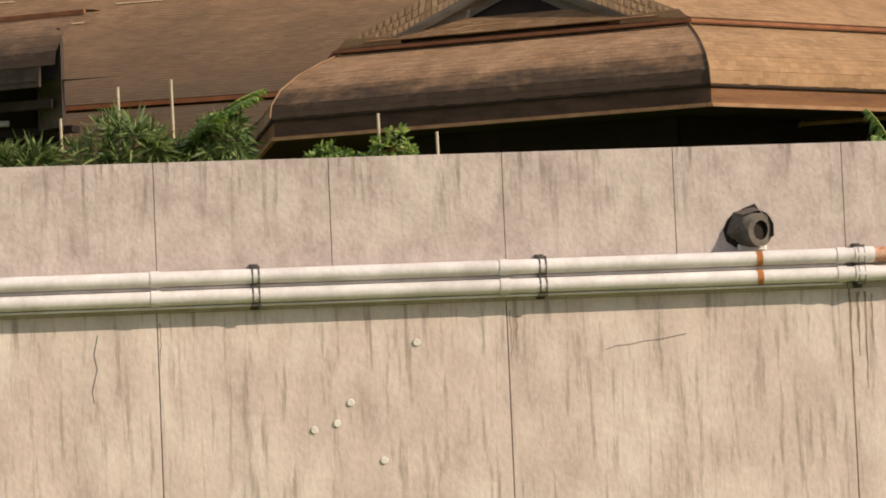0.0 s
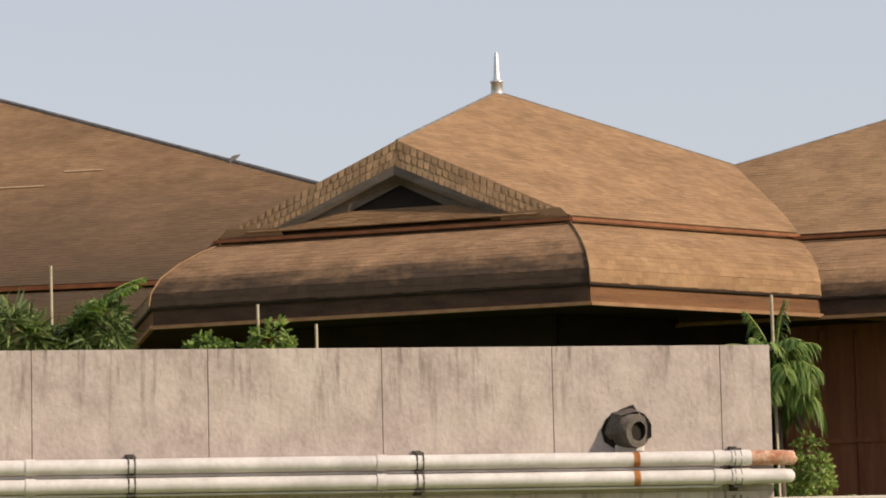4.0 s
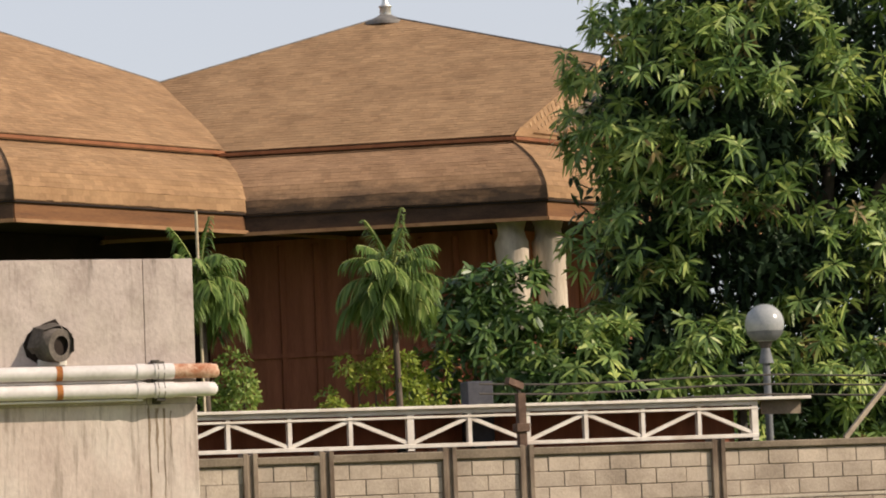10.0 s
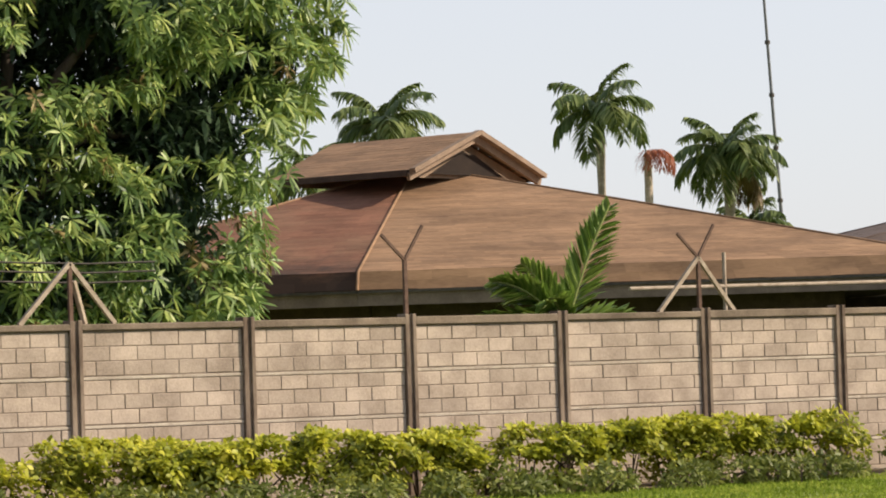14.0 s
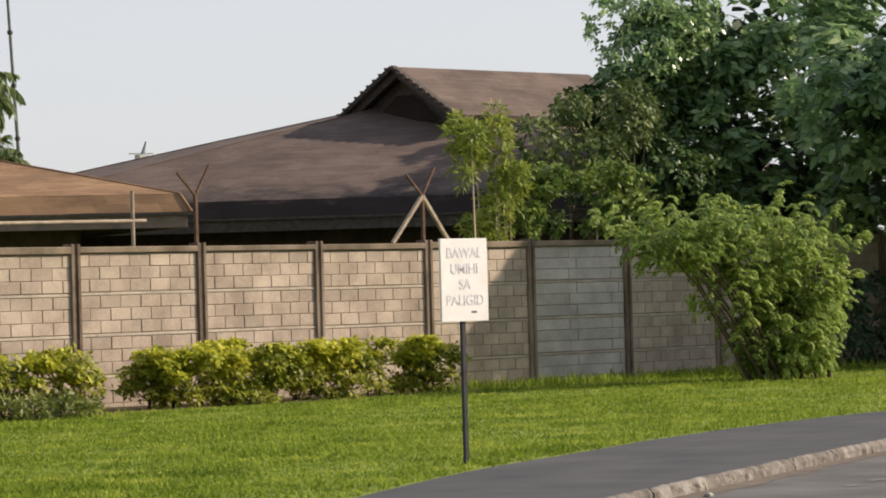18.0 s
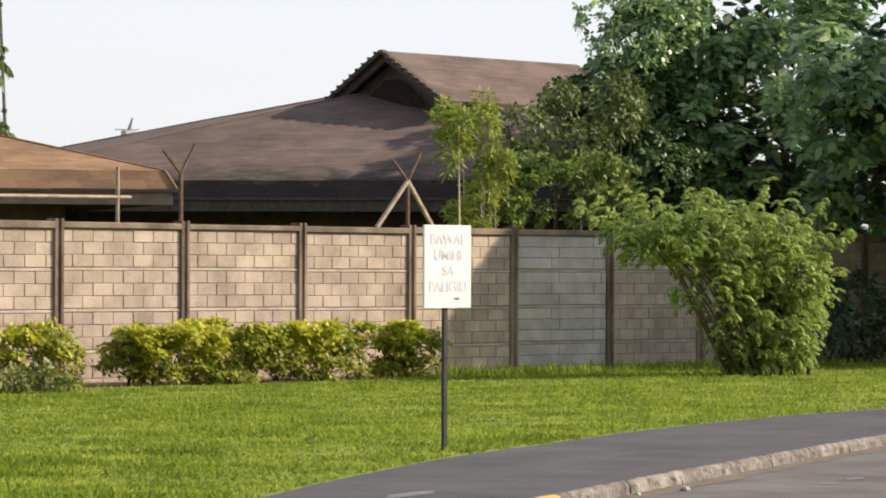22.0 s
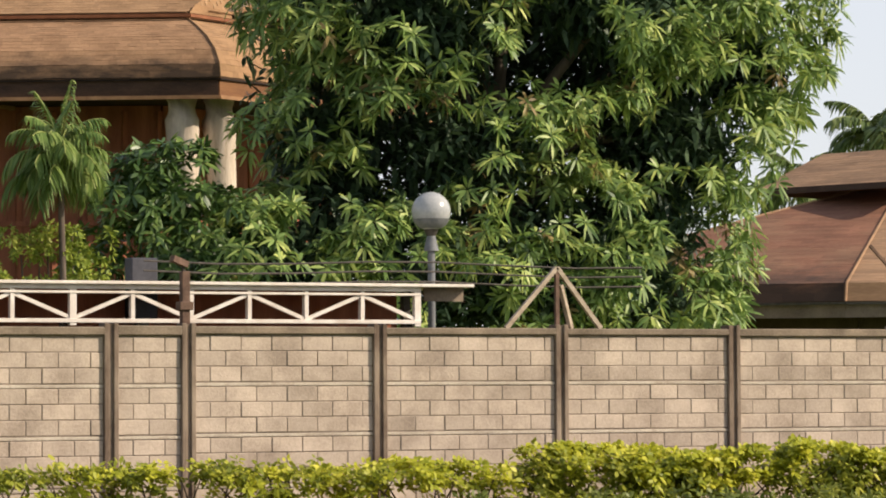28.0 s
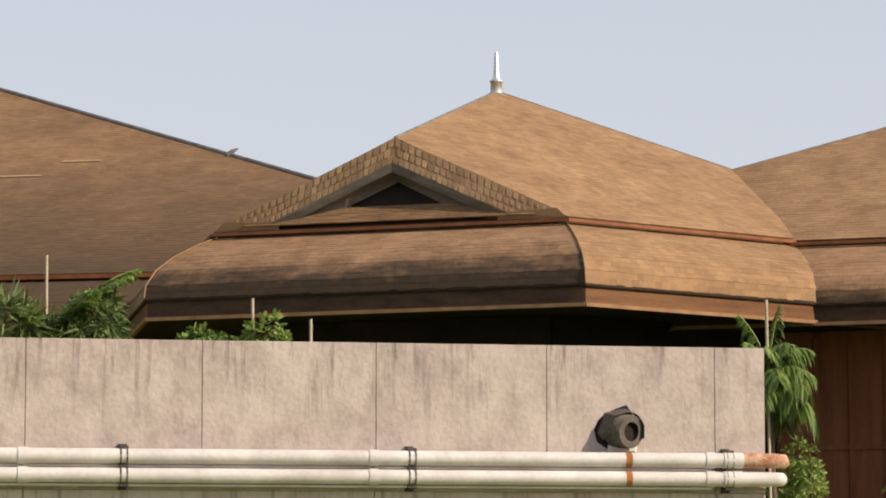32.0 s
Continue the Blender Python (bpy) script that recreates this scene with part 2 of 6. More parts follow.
def thing(name, label, category, group="", kind=""):
    ob = new(name)
    ob.empty_display_size = 0.2
    return tagged(ob, label, category, group, kind)


def box(bm, lo, hi, bevel=0.0):
    lo, hi = Vector(lo), Vector(hi)
    made = bmesh.ops.create_cube(bm, size=1.0, matrix=Matrix.Translation((lo + hi) / 2) @ Matrix.Diagonal((*(hi - lo), 1)))
    if bevel:
        edges = {e for v in made["verts"] for e in v.link_edges}
        bmesh.ops.bevel(bm, geom=list(edges), offset=bevel, segments=1, affect="EDGES")
    return bm


def boxed(lo, hi, bevel=0.0):
    return box(bmesh.new(), lo, hi, bevel)


def beam(bm, a, b, w, h=None, up=(0, 0, 1)):
    """A square bar from a to b."""
    a, b = Vector(a), Vector(b)
    d = b - a
    x = d.normalized()
    y = Vector(up).cross(x)
    y = y.normalized() if y.length > 1e-4 else Vector((0, 1, 0))
    z = x.cross(y)
    m = Matrix((x, y, z)).transposed().to_4x4()
    m.translation = (a + b) / 2
    bmesh.ops.create_cube(bm, size=1.0, matrix=m @ Matrix.Diagonal((d.length, w, h or w, 1)))
    return bm


def tube(bm, points, radii, sides=8, caps=True):
    """A bent, tapered pipe through the points."""
    rings = []
    pts = [Vector(p) for p in points]
    for k, p in enumerate(pts):
        d = (pts[min(k + 1, len(pts) - 1)] - pts[max(k - 1, 0)]).normalized()
        s = d.cross((0, 0, 1))
        s = s.normalized() if s.length > 1e-3 else Vector((1, 0, 0))
        u = s.cross(d)
        r = radii[k] if isinstance(radii, (list, tuple)) else radii
        rings.append([bm.verts.new(p + (s * math.cos(a) + u * math.sin(a)) * r) for a in (2 * math.pi * j / sides for j in range(sides))])
    for lo, hi in zip(rings, rings[1:]):
        for j in range(sides):
            bm.faces.new((lo[j], lo[(j + 1) % sides], hi[(j + 1) % sides], hi[j])).smooth = True
    if caps:
        bm.faces.new([bm.verts.new(v.co) for v in rings[0][::-1]])
        bm.faces.new([bm.verts.new(v.co) for v in rings[-1]])
    return bm


def poly(bm, pts):
    return bm.faces.new([bm.verts.new(p) for p in pts])


def frame_of(origin, along, up):
    """A pose with x along, z up as nearly as may be."""
    x = Vector(along).normalized()
    y = Vector(up).cross(x).normalized()
    m = Matrix((x, y, x.cross(y))).transposed().to_4x4()
    m.translation = Vector(origin)
    return m


def raw(name, verts, faces, mat, parent=None, label="", smooth=False):
    me = bpy.data.meshes.new(name)
    me.from_pydata(verts, [], faces)
    me.materials.append(mat)
    if smooth:
        me.shade_smooth()
    ob = new(name, me)
    if parent:
        ob.parent = parent
    if label:
        ob["label"] = label
    return ob


def smooth_curve(pts, n=8):
    """Points of a Catmull-Rom line through pts."""
    pts = [Vector(p) for p in pts]
    out = []
    for k in range(len(pts) - 1):
        a, b, c, d = pts[max(k - 1, 0)], pts[k], pts[k + 1], pts[min(k + 2, len(pts) - 1)]
        for j in range(n):
            t = j / n
            out.append(0.5 * (2 * b + (c - a) * t + (2 * a - 5 * b + 4 * c - d) * t * t + (3 * b - a - 3 * c + d) * t ** 3))
    return out + [pts[-1]]


# ---- ground, road, path, kerb ----
ROAD_Z = -0.085
KERB = smooth_curve([(-60, 13.0, 0), (0, 12.6, 0), (11, 13.0, 0), (14.5, 14.2, 0), (17.35, 15.42, 0), (19.88, 16.5, 0), (23.18, 17.82, 0), (26.52, 19.12, 0), (30.0, 20.32, 0), (34.5, 21.2, 0), (41, 21.6, 0), (52, 20.8, 0), (90, 14.0, 0)])
EDGE = smooth_curve([(-60, 16.2, 0), (0, 15.0, 0), (10, 15.0, 0), (14, 15.9, 0), (16.5, 17.06, 0), (18.76, 18.35, 0), (21.95, 20.0, 0), (24.42, 20.98, 0), (27.2, 22.08, 0), (30.97, 23.16, 0), (35.0, 23.72, 0), (44, 24.0, 0), (90, 17.0, 0)])
line = [tuple(p) for p in KERB]
n = len(line)
verts = line + [(x, 400 if abs(x) < 59 else 2500, 0) for x, y, z in line] + [(-2500, 14, 0), (-2500, 2500, 0), (2500, 14, 0), (2500, 2500, 0)]
faces = [(k, k + 1, n + k + 1, n + k) for k in range(n - 1)] + [(2 * n, 0, n, 2 * n + 1), (n - 1, 2 * n + 2, 2 * n + 3, 2 * n - 1)]
verts += [(-2500, 2500, 0), (2500, 2500, 0)]
faces.append((n + 1, 2 * n - 2, 2 * n - 1, n))
tagged(raw("ground", verts, faces, M["grass"]), "sunlit green lawn with worn patches", "lawn", kind="structure")
verts = [(x, y + 0.05, ROAD_Z) for x, y, z in line] + [(-2500, 14, ROAD_Z), (-2500, -2500, ROAD_Z), (2500, -2500, ROAD_Z), (2500, 14, ROAD_Z)]
tagged(raw("road", verts, [tuple(reversed(range(n))) + (n, n + 1, n + 2, n + 3)], M["road"]), "worn grey asphalt road with pale patches", "road", kind="structure")
a, b = EDGE, KERB
verts, faces = [], []
for p, q in zip(a, b):
    verts += [(p.x, p.y, 0.012), (q.x, q.y + 0.03, 0.012), (p.x, p.y, -0.03)]
for k in range(len(a) - 1):
    i = 3 * k
    faces += [(i, i + 1, i + 4, i + 3), (i + 2, i, i + 3, i + 5)]
pavement = tagged(raw("pavement", verts, faces, M["asphalt"]), "dark grey asphalt footpath along the kerb", "footpath", kind="structure")

M["kerb"] = material("kerb_concrete", (0.09, 0.078, 0.066), (0.34, 0.31, 0.275), 7, 0.95, 0.8, 30, stain=(0.075, 0.06, 0.05), stain_scale=3.2, stain_amount=0.9, vary=0.16)
M["kerb_yellow"] = material("faded_yellow_kerb_paint", (0.40, 0.225, 0.05), (0.60, 0.39, 0.12), 5, 0.85, 0.4, 30, stain=(0.20, 0.17, 0.14), stain_scale=5, stain_amount=0.85)
kerb = thing("kerb", "chipped concrete kerb with traces of yellow paint", "kerb", kind="structure")
rng = random.Random(3)
dist, k, lay = 0.0, 0, []
walkline = [p for p in KERB if 8 < p.x < 60]
start, run = walkline[0], 0.0
for p, q in zip(walkline, walkline[1:]):
    run += (q - p).length
    if run > (0.42 if 15.2 < q.x < 19.4 else 1.05):
        lay.append((start, q))
        start, run = q, 0.0
for num, (p, q) in enumerate(lay):
    d = q - p
    L = d.length - 0.005
    bm = bmesh.new()
    # worn stones: a pale rounded top, a broken face
    cuts = max(3, int(L / 0.09))
    prof = [(0.035, -0.16), (0.035, 0.018), (0.0, 0.024), (-0.028, 0.012), (-0.042, -0.02), (-0.046, -0.055), (-0.05, -0.16)]
    rows_ = []
    for j in range(cuts + 1):
        chip = 0.03 * max(0.0, rng.gauss(-0.2, 0.7))
        rows_.append([bm.verts.new((L * j / cuts, y_ + (chip if 2 < q_ < 6 else 0) + rng.uniform(-0.007, 0.007), z_ - (chip * 0.6 if q_ in (2, 3) else 0) + rng.uniform(-0.005, 0.005))) for q_, (y_, z_) in enumerate(prof)])
    for r0_, r1_ in zip(rows_, rows_[1:]):
        for q_ in range(len(prof) - 1):
            bm.faces.new((r0_[q_], r1_[q_], r1_[q_ + 1], r0_[q_ + 1]))
    bm.faces.new(rows_[0])
    bm.faces.new(rows_[-1][::-1])
    bmesh.ops.recalc_face_normals(bm, faces=bm.faces)
    yellow = 15.6 < p.x < 18.7 and num % 2 == 0
    ob = part("kerb_stone", bm, M["kerb_yellow" if yellow else "kerb"], kerb)
    ob.matrix_basis = frame_of(p, d, (0, 0, 1))

# brown dirt lying in the gutter
M["dirt"] = material("gutter_dirt", (0.10, 0.08, 0.06), (0.19, 0.155, 0.12), 5, 0.95, 0.5, 40)
verts, faces = [], []
for p in (q for q in KERB if 9 < q.x < 50):
    wide_ = 0.20 + 0.12 * noise.noise(p * 0.9) + 0.06 * noise.noise(p * 4.0)
    verts += [(p.x, p.y - 0.03, ROAD_Z + 0.004), (p.x + 0.35 * wide_, p.y - 0.04 - max(0.04, wide_), ROAD_Z + 0.003)]
faces = [(2 * k, 2 * k + 1, 2 * k + 3, 2 * k + 2) for k in range(len(verts) // 2 - 1)]
tagged(raw("gutter_dirt", verts, faces, M["dirt"]), "brown dirt in the gutter along the kerb", "dirt", kind="structure")

# ---- concrete wall with two pipes ----
WY, WTOP, WEND = 23.4, 3.51, 6.86
wall = thing("wall_front", "weathered grey-beige cast concrete wall with panel joints", "wall", kind="structure")
part("wall_core", boxed((-14, WY + 0.014, -0.1), (WEND - 0.006, WY + 0.26, WTOP - 0.006)), M["joint"], wall)
UP = [-14, -11.8, -10.6, -9.4, -8.1, -6.9, -5.7, -4.45, -3.2, -2.4, -1.58, -0.87, -0.45, 0.367, 1.59, 2.81, 4.035, 5.26, 6.49, WEND]
for a, b in zip(UP, UP[1:]):
    lowz = 2.93 if (a, b) == (-0.87, -0.45) else 2.47
    part("panel", boxed((a + 0.0022, WY, lowz), (b - (0.0022 if b < WEND else 0), WY + 0.255, WTOP), 0.003), M["concrete"], wall)
part("panel", boxed((-0.864, WY, 2.47), (-0.456, WY + 0.255, 2.57), 0.004), M["concrete"], wall)
LOWX = [-14, -10.6, -8.1, -5.7, -3.2, -0.87, 1.58, 4.025, 6.50, WEND]
for a, b in zip(LOWX, LOWX[1:]):
    part("panel", boxed((a + 0.0035, WY, -0.1), (b - (0.0035 if b < WEND else 0), WY + 0.255, 2.468), 0.003), M["concrete_low"], wall)

# small pale plugs and short cracks on the lower panels
M["plug"] = material("pale_filler", (0.55, 0.52, 0.45), (0.70, 0.66, 0.58), 10, 0.9, 0.3)
for x, z in ((3.38, 2.20), (2.90, 1.80), (2.64, 1.62), (2.80, 1.66), (3.12, 1.39)):
    bm = bmesh.new()
    tube(bm, [(x, WY - 0.012, z), (x, WY + 0.01, z)], [0.024, 0.032], 8)
    tagged(part("wall_plug", bm, M["plug"]), "small pale round plug in the concrete wall", "plug", "plugs in the wall")
for path in ([(4.72, 2.10), (4.80, 2.125), (4.90, 2.13), (5.00, 2.15), (5.1, 2.155), (5.3, 2.19)], [(1.17, 2.33), (1.14, 2.2), (1.16, 2.1), (1.12, 1.95), (1.13, 1.87)]):
    bm = bmesh.new()
    for (x0, z0), (x1, z1) in zip(path, path[1:]):
        beam(bm, (x0, WY - 0.0005, z0), (x1, WY - 0.0005, z1), 0.003, 0.004 + 0.005 * rng.random(), up=(0, 1, 0))
    part("crack", bm, M["dark_steel"], wall)

# rust and grime drips below the pipe bracket and the joints
M["drip"] = material("brown_drip_stain", (0.16, 0.11, 0.075), (0.34, 0.26, 0.19), 9, 0.95, 0.2, 40)
for x, z0, z1, w in ((6.50, 2.44, 1.35, 0.020), (6.56, 2.44, 1.98, 0.028), (6.61, 2.44, 1.75, 0.018), (6.66, 2.42, 2.1, 0.012), (4.05, 2.40, 2.05, 0.012), (4.09, 2.36, 2.12, 0.018), (1.60, 2.40, 2.1, 0.010)):
    bm = bmesh.new()
    left, right = [], []
    for j in range(9):
        z = z0 + (z1 - z0) * j / 8
        q = w * (1 - 0.75 * j / 8) * rng.uniform(0.6, 1.2)
        m_ = x + rng.uniform(-0.006, 0.006)
        left.append((m_ - q / 2, WY - 0.0012, z))
        right.append((m_ + q / 2, WY - 0.0012, z))
    for j in range(8):
        poly(bm, [left[j], left[j + 1], right[j + 1], right[j]])
    part("drip_stain", bm, M["drip"], wall, "brown drip stain")

# vent with rusty bars
vent = thing("wall_vent", "rusty steel vent grille in the concrete wall", "vent")
bm = bmesh.new()
for z in (2.585, 2.915):
    beam(bm, (-0.94, WY - 0.02, z), (-0.44, WY - 0.02, z), 0.03)
for x in (-0.925, -0.455):
    beam(bm, (x, WY - 0.02, 2.57), (x, WY - 0.02, 2.93), 0.03)
part("frame", bm, M["rust_dark"], vent)
for x in (-0.80, -0.69, -0.58):
    part("bar", beam(bmesh.new(), (x, WY, 2.58), (x, WY, 2.92), 0.02), M["rust_dark"], vent)
part("bar", beam(bmesh.new(), (-0.92, WY - 0.005, 2.86), (-0.46, WY - 0.005, 2.86), 0.015), M["rust_dark"], vent)
# black plate that stands for the shade inside the vent
part("recess", boxed((-0.86, WY + 0.011, 2.58), (-0.46, WY + 0.0135, 2.92)), M["dark"], vent)

# stub pipe set in a broken hole
stub = thing("drain_stub", "broken hole in the concrete with a dark stub pipe", "drain pipe")
hx, hz = 5.80, 2.91
bm = bmesh.new()
ring = []
for j in range(14):
    a_ = 2 * math.pi * j / 14
    r_ = 0.160 * (1 + 0.24 * rng.uniform(-1, 1))
    ring.append((hx + r_ * math.cos(a_), WY - 0.010 + 0.01 * rng.random(), hz + r_ * math.sin(a_)))
poly(bm, ring)
back = [bm.verts.new((x_ * 1.0, WY + 0.005, z_)) for x_, y_, z_ in ring]
front = [v for v in bm.verts if v not in back]
for j in range(14):
    bm.faces.new((front[j], back[j], back[(j + 1) % 14], front[(j + 1) % 14]))
# jagged black plate in place of the hole's shaded depth
part("broken_edge", bm, M["dark"], stub)
bm = bmesh.new()
outer = [(hx - 0.03, WY + 0.0, hz - 0.0), (hx + 0.045, WY - 0.13, hz - 0.015)]
tube(bm, outer, [0.125, 0.118], 16, caps=False)
tube(bm, outer, [0.09, 0.07], 16, caps=False)
ends = [v for v in bm.verts if v.co.y < WY - 0.065]
for j in range(16):
    bm.faces.new((ends[j], ends[(j + 1) % 16], ends[16 + (j + 1) % 16], ends[16 + j]))
M["stub"] = material("grimy_stub", (0.05, 0.042, 0.036), (0.15, 0.125, 0.105), 9, 0.9, 0.5, 50)
part("collar", bm, M["stub"], stub)
bm = bmesh.new()
arch = []
for j in range(13):
    a_ = radians(-25 + 235 * j / 12)
    k_ = 1 + 0.07 * rng.uniform(-1, 1)
    arch.append(((hx - 0.012 + 0.152 * k_ * math.cos(a_), WY - 0.004, hz + 0.005 + 0.152 * k_ * math.sin(a_)), (hx + 0.02 + 0.128 * k_ * math.cos(a_), WY - 0.10 - 0.02 * rng.random(), hz - 0.002 + 0.128 * k_ * math.sin(a_))))
for (p0, q0), (p1, q1) in zip(arch, arch[1:]):
    poly(bm, [p0, p1, q1, q0])
part("broken_shroud", bm, M["stub"], stub, "jagged grimy shroud round the pipe")
# black disc for the shade inside the pipe
bm = bmesh.new()
tube(bm, [(hx + 0.030, WY - 0.10, hz - 0.012), (hx + 0.032, WY - 0.103, hz - 0.012)], 0.074, 16)
part("bore", bm, M["dark"], stub)
bm = bmesh.new()
box(bm, (hx - 0.10, WY - 0.03, hz - 0.16), (hx + 0.11, WY + 0.004, hz - 0.10), 0.012)
part("mortar_lip", bm, M["plug"], stub)

# pipes: lengths joined by sleeves, held by clamps
PY = WY - 0.115
for row, (z, end) in enumerate(((2.697, 6.98), (2.565, 6.96))):
    pipe = thing("wall_pipe", "grey-white painted pipe clamped along the concrete wall" + (", its end rusty orange" if row == 0 else ""), "pipe", "pipes on the wall")
    stops = [-14, -8.0, -0.45, 1.57, 4.0, 6.42]
    for a, b in zip(stops, stops[1:]):
        part("pipe_length", tube(bmesh.new(), [(a, PY, z), (b, PY, z)], 0.052, 16), M["pipe"], pipe)
    if row == 0:
        part("pipe_length", tube(bmesh.new(), [(6.42, PY, z), (6.66, PY, z)], 0.052, 16), M["pipe"], pipe)
        part("rusty_end", tube(bmesh.new(), [(6.66, PY, z), (6.90, PY, z), (end, PY, z - 0.004), (end + 0.012, PY, z)], [0.053, 0.053, 0.049, 0.03], 16), M["rust_paint"] if "rust_paint" in M else M["rust"], pipe, "orange rust over flaked paint")
    else:
        part("pipe_length", tube(bmesh.new(), [(6.42, PY, z), (6.9, PY, z), (end, PY, z), (end + 0.02, PY, z)], [0.052, 0.052, 0.047, 0.025], 16), M["pipe"], pipe)
    for x in (-0.45, 1.57, 4.0, 6.42, 6.55, 6.62):
        part("sleeve", tube(bmesh.new(), [(x - 0.035, PY, z), (x + 0.035, PY, z)], 0.058, 16), M["pipe"], pipe)
    bm = bmesh.new()
    tube(bm, [(5.80, PY, z), (5.845, PY, z)], 0.0535, 16, caps=False)
    part("rust_band", bm, M["rust"], pipe, "orange rust streak across the pipe")
for z in (2.622, 2.492):
    ledge_ = thing("pipe_ledge", "thin grey-white steel angle under the wall pipe", "rail", "ledges under the pipes")
    for a, b in zip((-14, -8.0, -4.0, -0.45, 1.57, 4.0), (-8.004, -4.004, -0.454, 1.566, 3.996, 6.44)):
        part("angle", boxed((a, WY - 0.105, z), (b, WY - 0.004, z + 0.016), 0.003), M["pipe"], ledge_)
for x in (-8.2, -4.0, -1.8, 0.24, 2.26, 4.27, 6.56):
    clamp = thing("pipe_clamp", "dark steel bracket holding both pipes to the wall", "bracket", "pipe brackets")
    bm = bmesh.new()
    box(bm, (x - 0.03, WY - 0.02, 2.47), (x + 0.03, WY + 0.006, 2.785), 0.003)
    plate = part("back_plate", bm, M["dark_steel"], clamp)
    for z in (2.757, 2.63, 2.498):
        part("arm", boxed((x - 0.032, WY - 0.135, z - 0.011), (x + 0.032, WY - 0.015, z + 0.011), 0.003), M["dark_steel"], clamp)
    for dx in (-0.022, 0.022):
        for z in (2.697, 2.565):
            arc = [(x + dx, PY - 0.055 * math.cos(q), z + 0.055 * math.sin(q)) for q in (-1.5, -0.9, -0.3, 0.3, 0.9, 1.5)]
            part("strap", tube(bmesh.new(), arc, 0.0055, 6), M["stub"], plate)

# ---- boundary fence: posts, courses of blocks, bands, coping ----
FY, FTOP, F0, FS = 37.5, 2.40, 9.99, 2.5026
fence = thing("wall_boundary", "grey concrete block boundary wall between dark weathered posts", "wall", kind="structure")
posts = [F0 + FS * i for i in range(-4, 20) if i not in (-1, 0)] 
posts = sorted(posts + [11.57, 14.02])
BLOCK_BAYS = (4, 5, 6, 7, 8)
block_meshes = {}
M["plaster"] = material("grey_plastered_block", (0.36, 0.335, 0.30), (0.56, 0.53, 0.48), 2.0, 0.9, 0.4, 35, stain=(0.24, 0.22, 0.19), stain_scale=1.6, stain_amount=0.5, vary=0.08)


def block_mesh(length, height, mat="block"):
    key = (round(length, 3), round(height, 3), mat)
    if key not in block_meshes:
        bm = boxed((0, 0, 0), (length, 0.06, height), 0.007)
        me = bpy.data.meshes.new("block")
        bm.to_mesh(me)
        bm.free()
        me.materials.append(M[mat])
        block_meshes[key] = me
    return block_meshes[key]


def joined_boxes(boxes):
    """Verts and faces of many bevel-less boxes."""
    verts, faces = [], []
    for (x0, y0, z0), (x1, y1, z1) in boxes:
        i = len(verts)
        verts += [(x0, y0, z0), (x1, y0, z0), (x1, y0, z1), (x0, y0, z1), (x0, y1, z0), (x1, y1, z0), (x1, y1, z1), (x0, y1, z1)]
        faces += [(i, i + 1, i + 2, i + 3), (i + 1, i + 5, i + 6, i + 2), (i + 4, i, i + 3, i + 7), (i + 3, i + 2, i + 6, i + 7), (i + 4, i + 5, i + 1, i)]
    return verts, faces


for num, (xa, xb) in enumerate(zip(posts, posts[1:])):
    a, b = xa + 0.085, xb - 0.085
    top = 2.265 + rng.uniform(-0.012, 0.012)
    bay = fence
    if 8.5 < xa < 54:
        bay = thing("wall_bay", "greyish plastered bay of the block wall" if 42.3 < xa < 43 else "bay of grey-brown concrete blocks under a dark coping", "wall", "bays of the boundary wall", "structure")
    if b - a > 0.5:
        part("bay_core", boxed((a, FY - 0.0475, -0.1), (b, FY + 0.06, top)), M["mortar"], bay)
        part("coping", boxed((a - 0.01, FY - 0.10, top), (b + 0.01, FY + 0.10, FTOP - 0.035 + rng.uniform(-0.01, 0.01)), 0.012), M["coping"], bay)
    wide = 1.1 if 42.3 < xa < 43.0 else 0.60 if 27.2 < xa < 27.8 else 0.398
    bays, z, course = [], top - 0.02, 0
    while z > 0.0:
        if course and course % 3 == 0:
            bm = boxed((a, FY - 0.062 + rng.uniform(-0.004, 0.004), z - 0.047), (b, FY + 0.02, z - 0.008), 0.006)
            part("band", bm, M["band"] if "band" in M else M["coping"], bay)
            z -= 0.055
        h = 0.176
        x = a + (0 if course % 2 else -0.2) + 0.004
        while x < b - 0.03:
            x0, x1 = max(x, a + 0.003), min(x + wide - 0.010, b - 0.003)
            if x1 - x0 > 0.05:
                proud = rng.uniform(-0.004, 0.006)
                bays.append((x0, x1, z - h, h, proud))
            x += wide
        z -= 0.184
        course += 1
    if bay is not fence:
        for x0, x1, z0, h, proud in bays:
            ob = new("block", block_mesh(x1 - x0, h, "plaster" if 42.3 < xa < 43 else "block"))
            ob.location, ob.parent = (x0, FY - 0.055 - proud, z0), bay
    elif bays:
        v, f = joined_boxes([((x0, FY - 0.055 - pr, z0), (x1, FY + 0.0, z0 + h)) for x0, x1, z0, h, pr in bays])
        ob = raw("blocks", v, f, M["block"], bay)
        ob["kind"] = "stuff"
for x in posts:
    bm = bmesh.new()
    box(bm, (x - 0.09, FY - 0.10, -0.1), (x - 0.028, FY + 0.10, FTOP + 0.005), 0.008)
    box(bm, (x + 0.028, FY - 0.10, -0.1), (x + 0.09, FY + 0.10, FTOP + 0.005), 0.008)
    box(bm, (x - 0.034, FY - 0.07, -0.1), (x + 0.034, FY + 0.09, FTOP - 0.01), 0.0)
    part("post", bm, M["post"], fence)


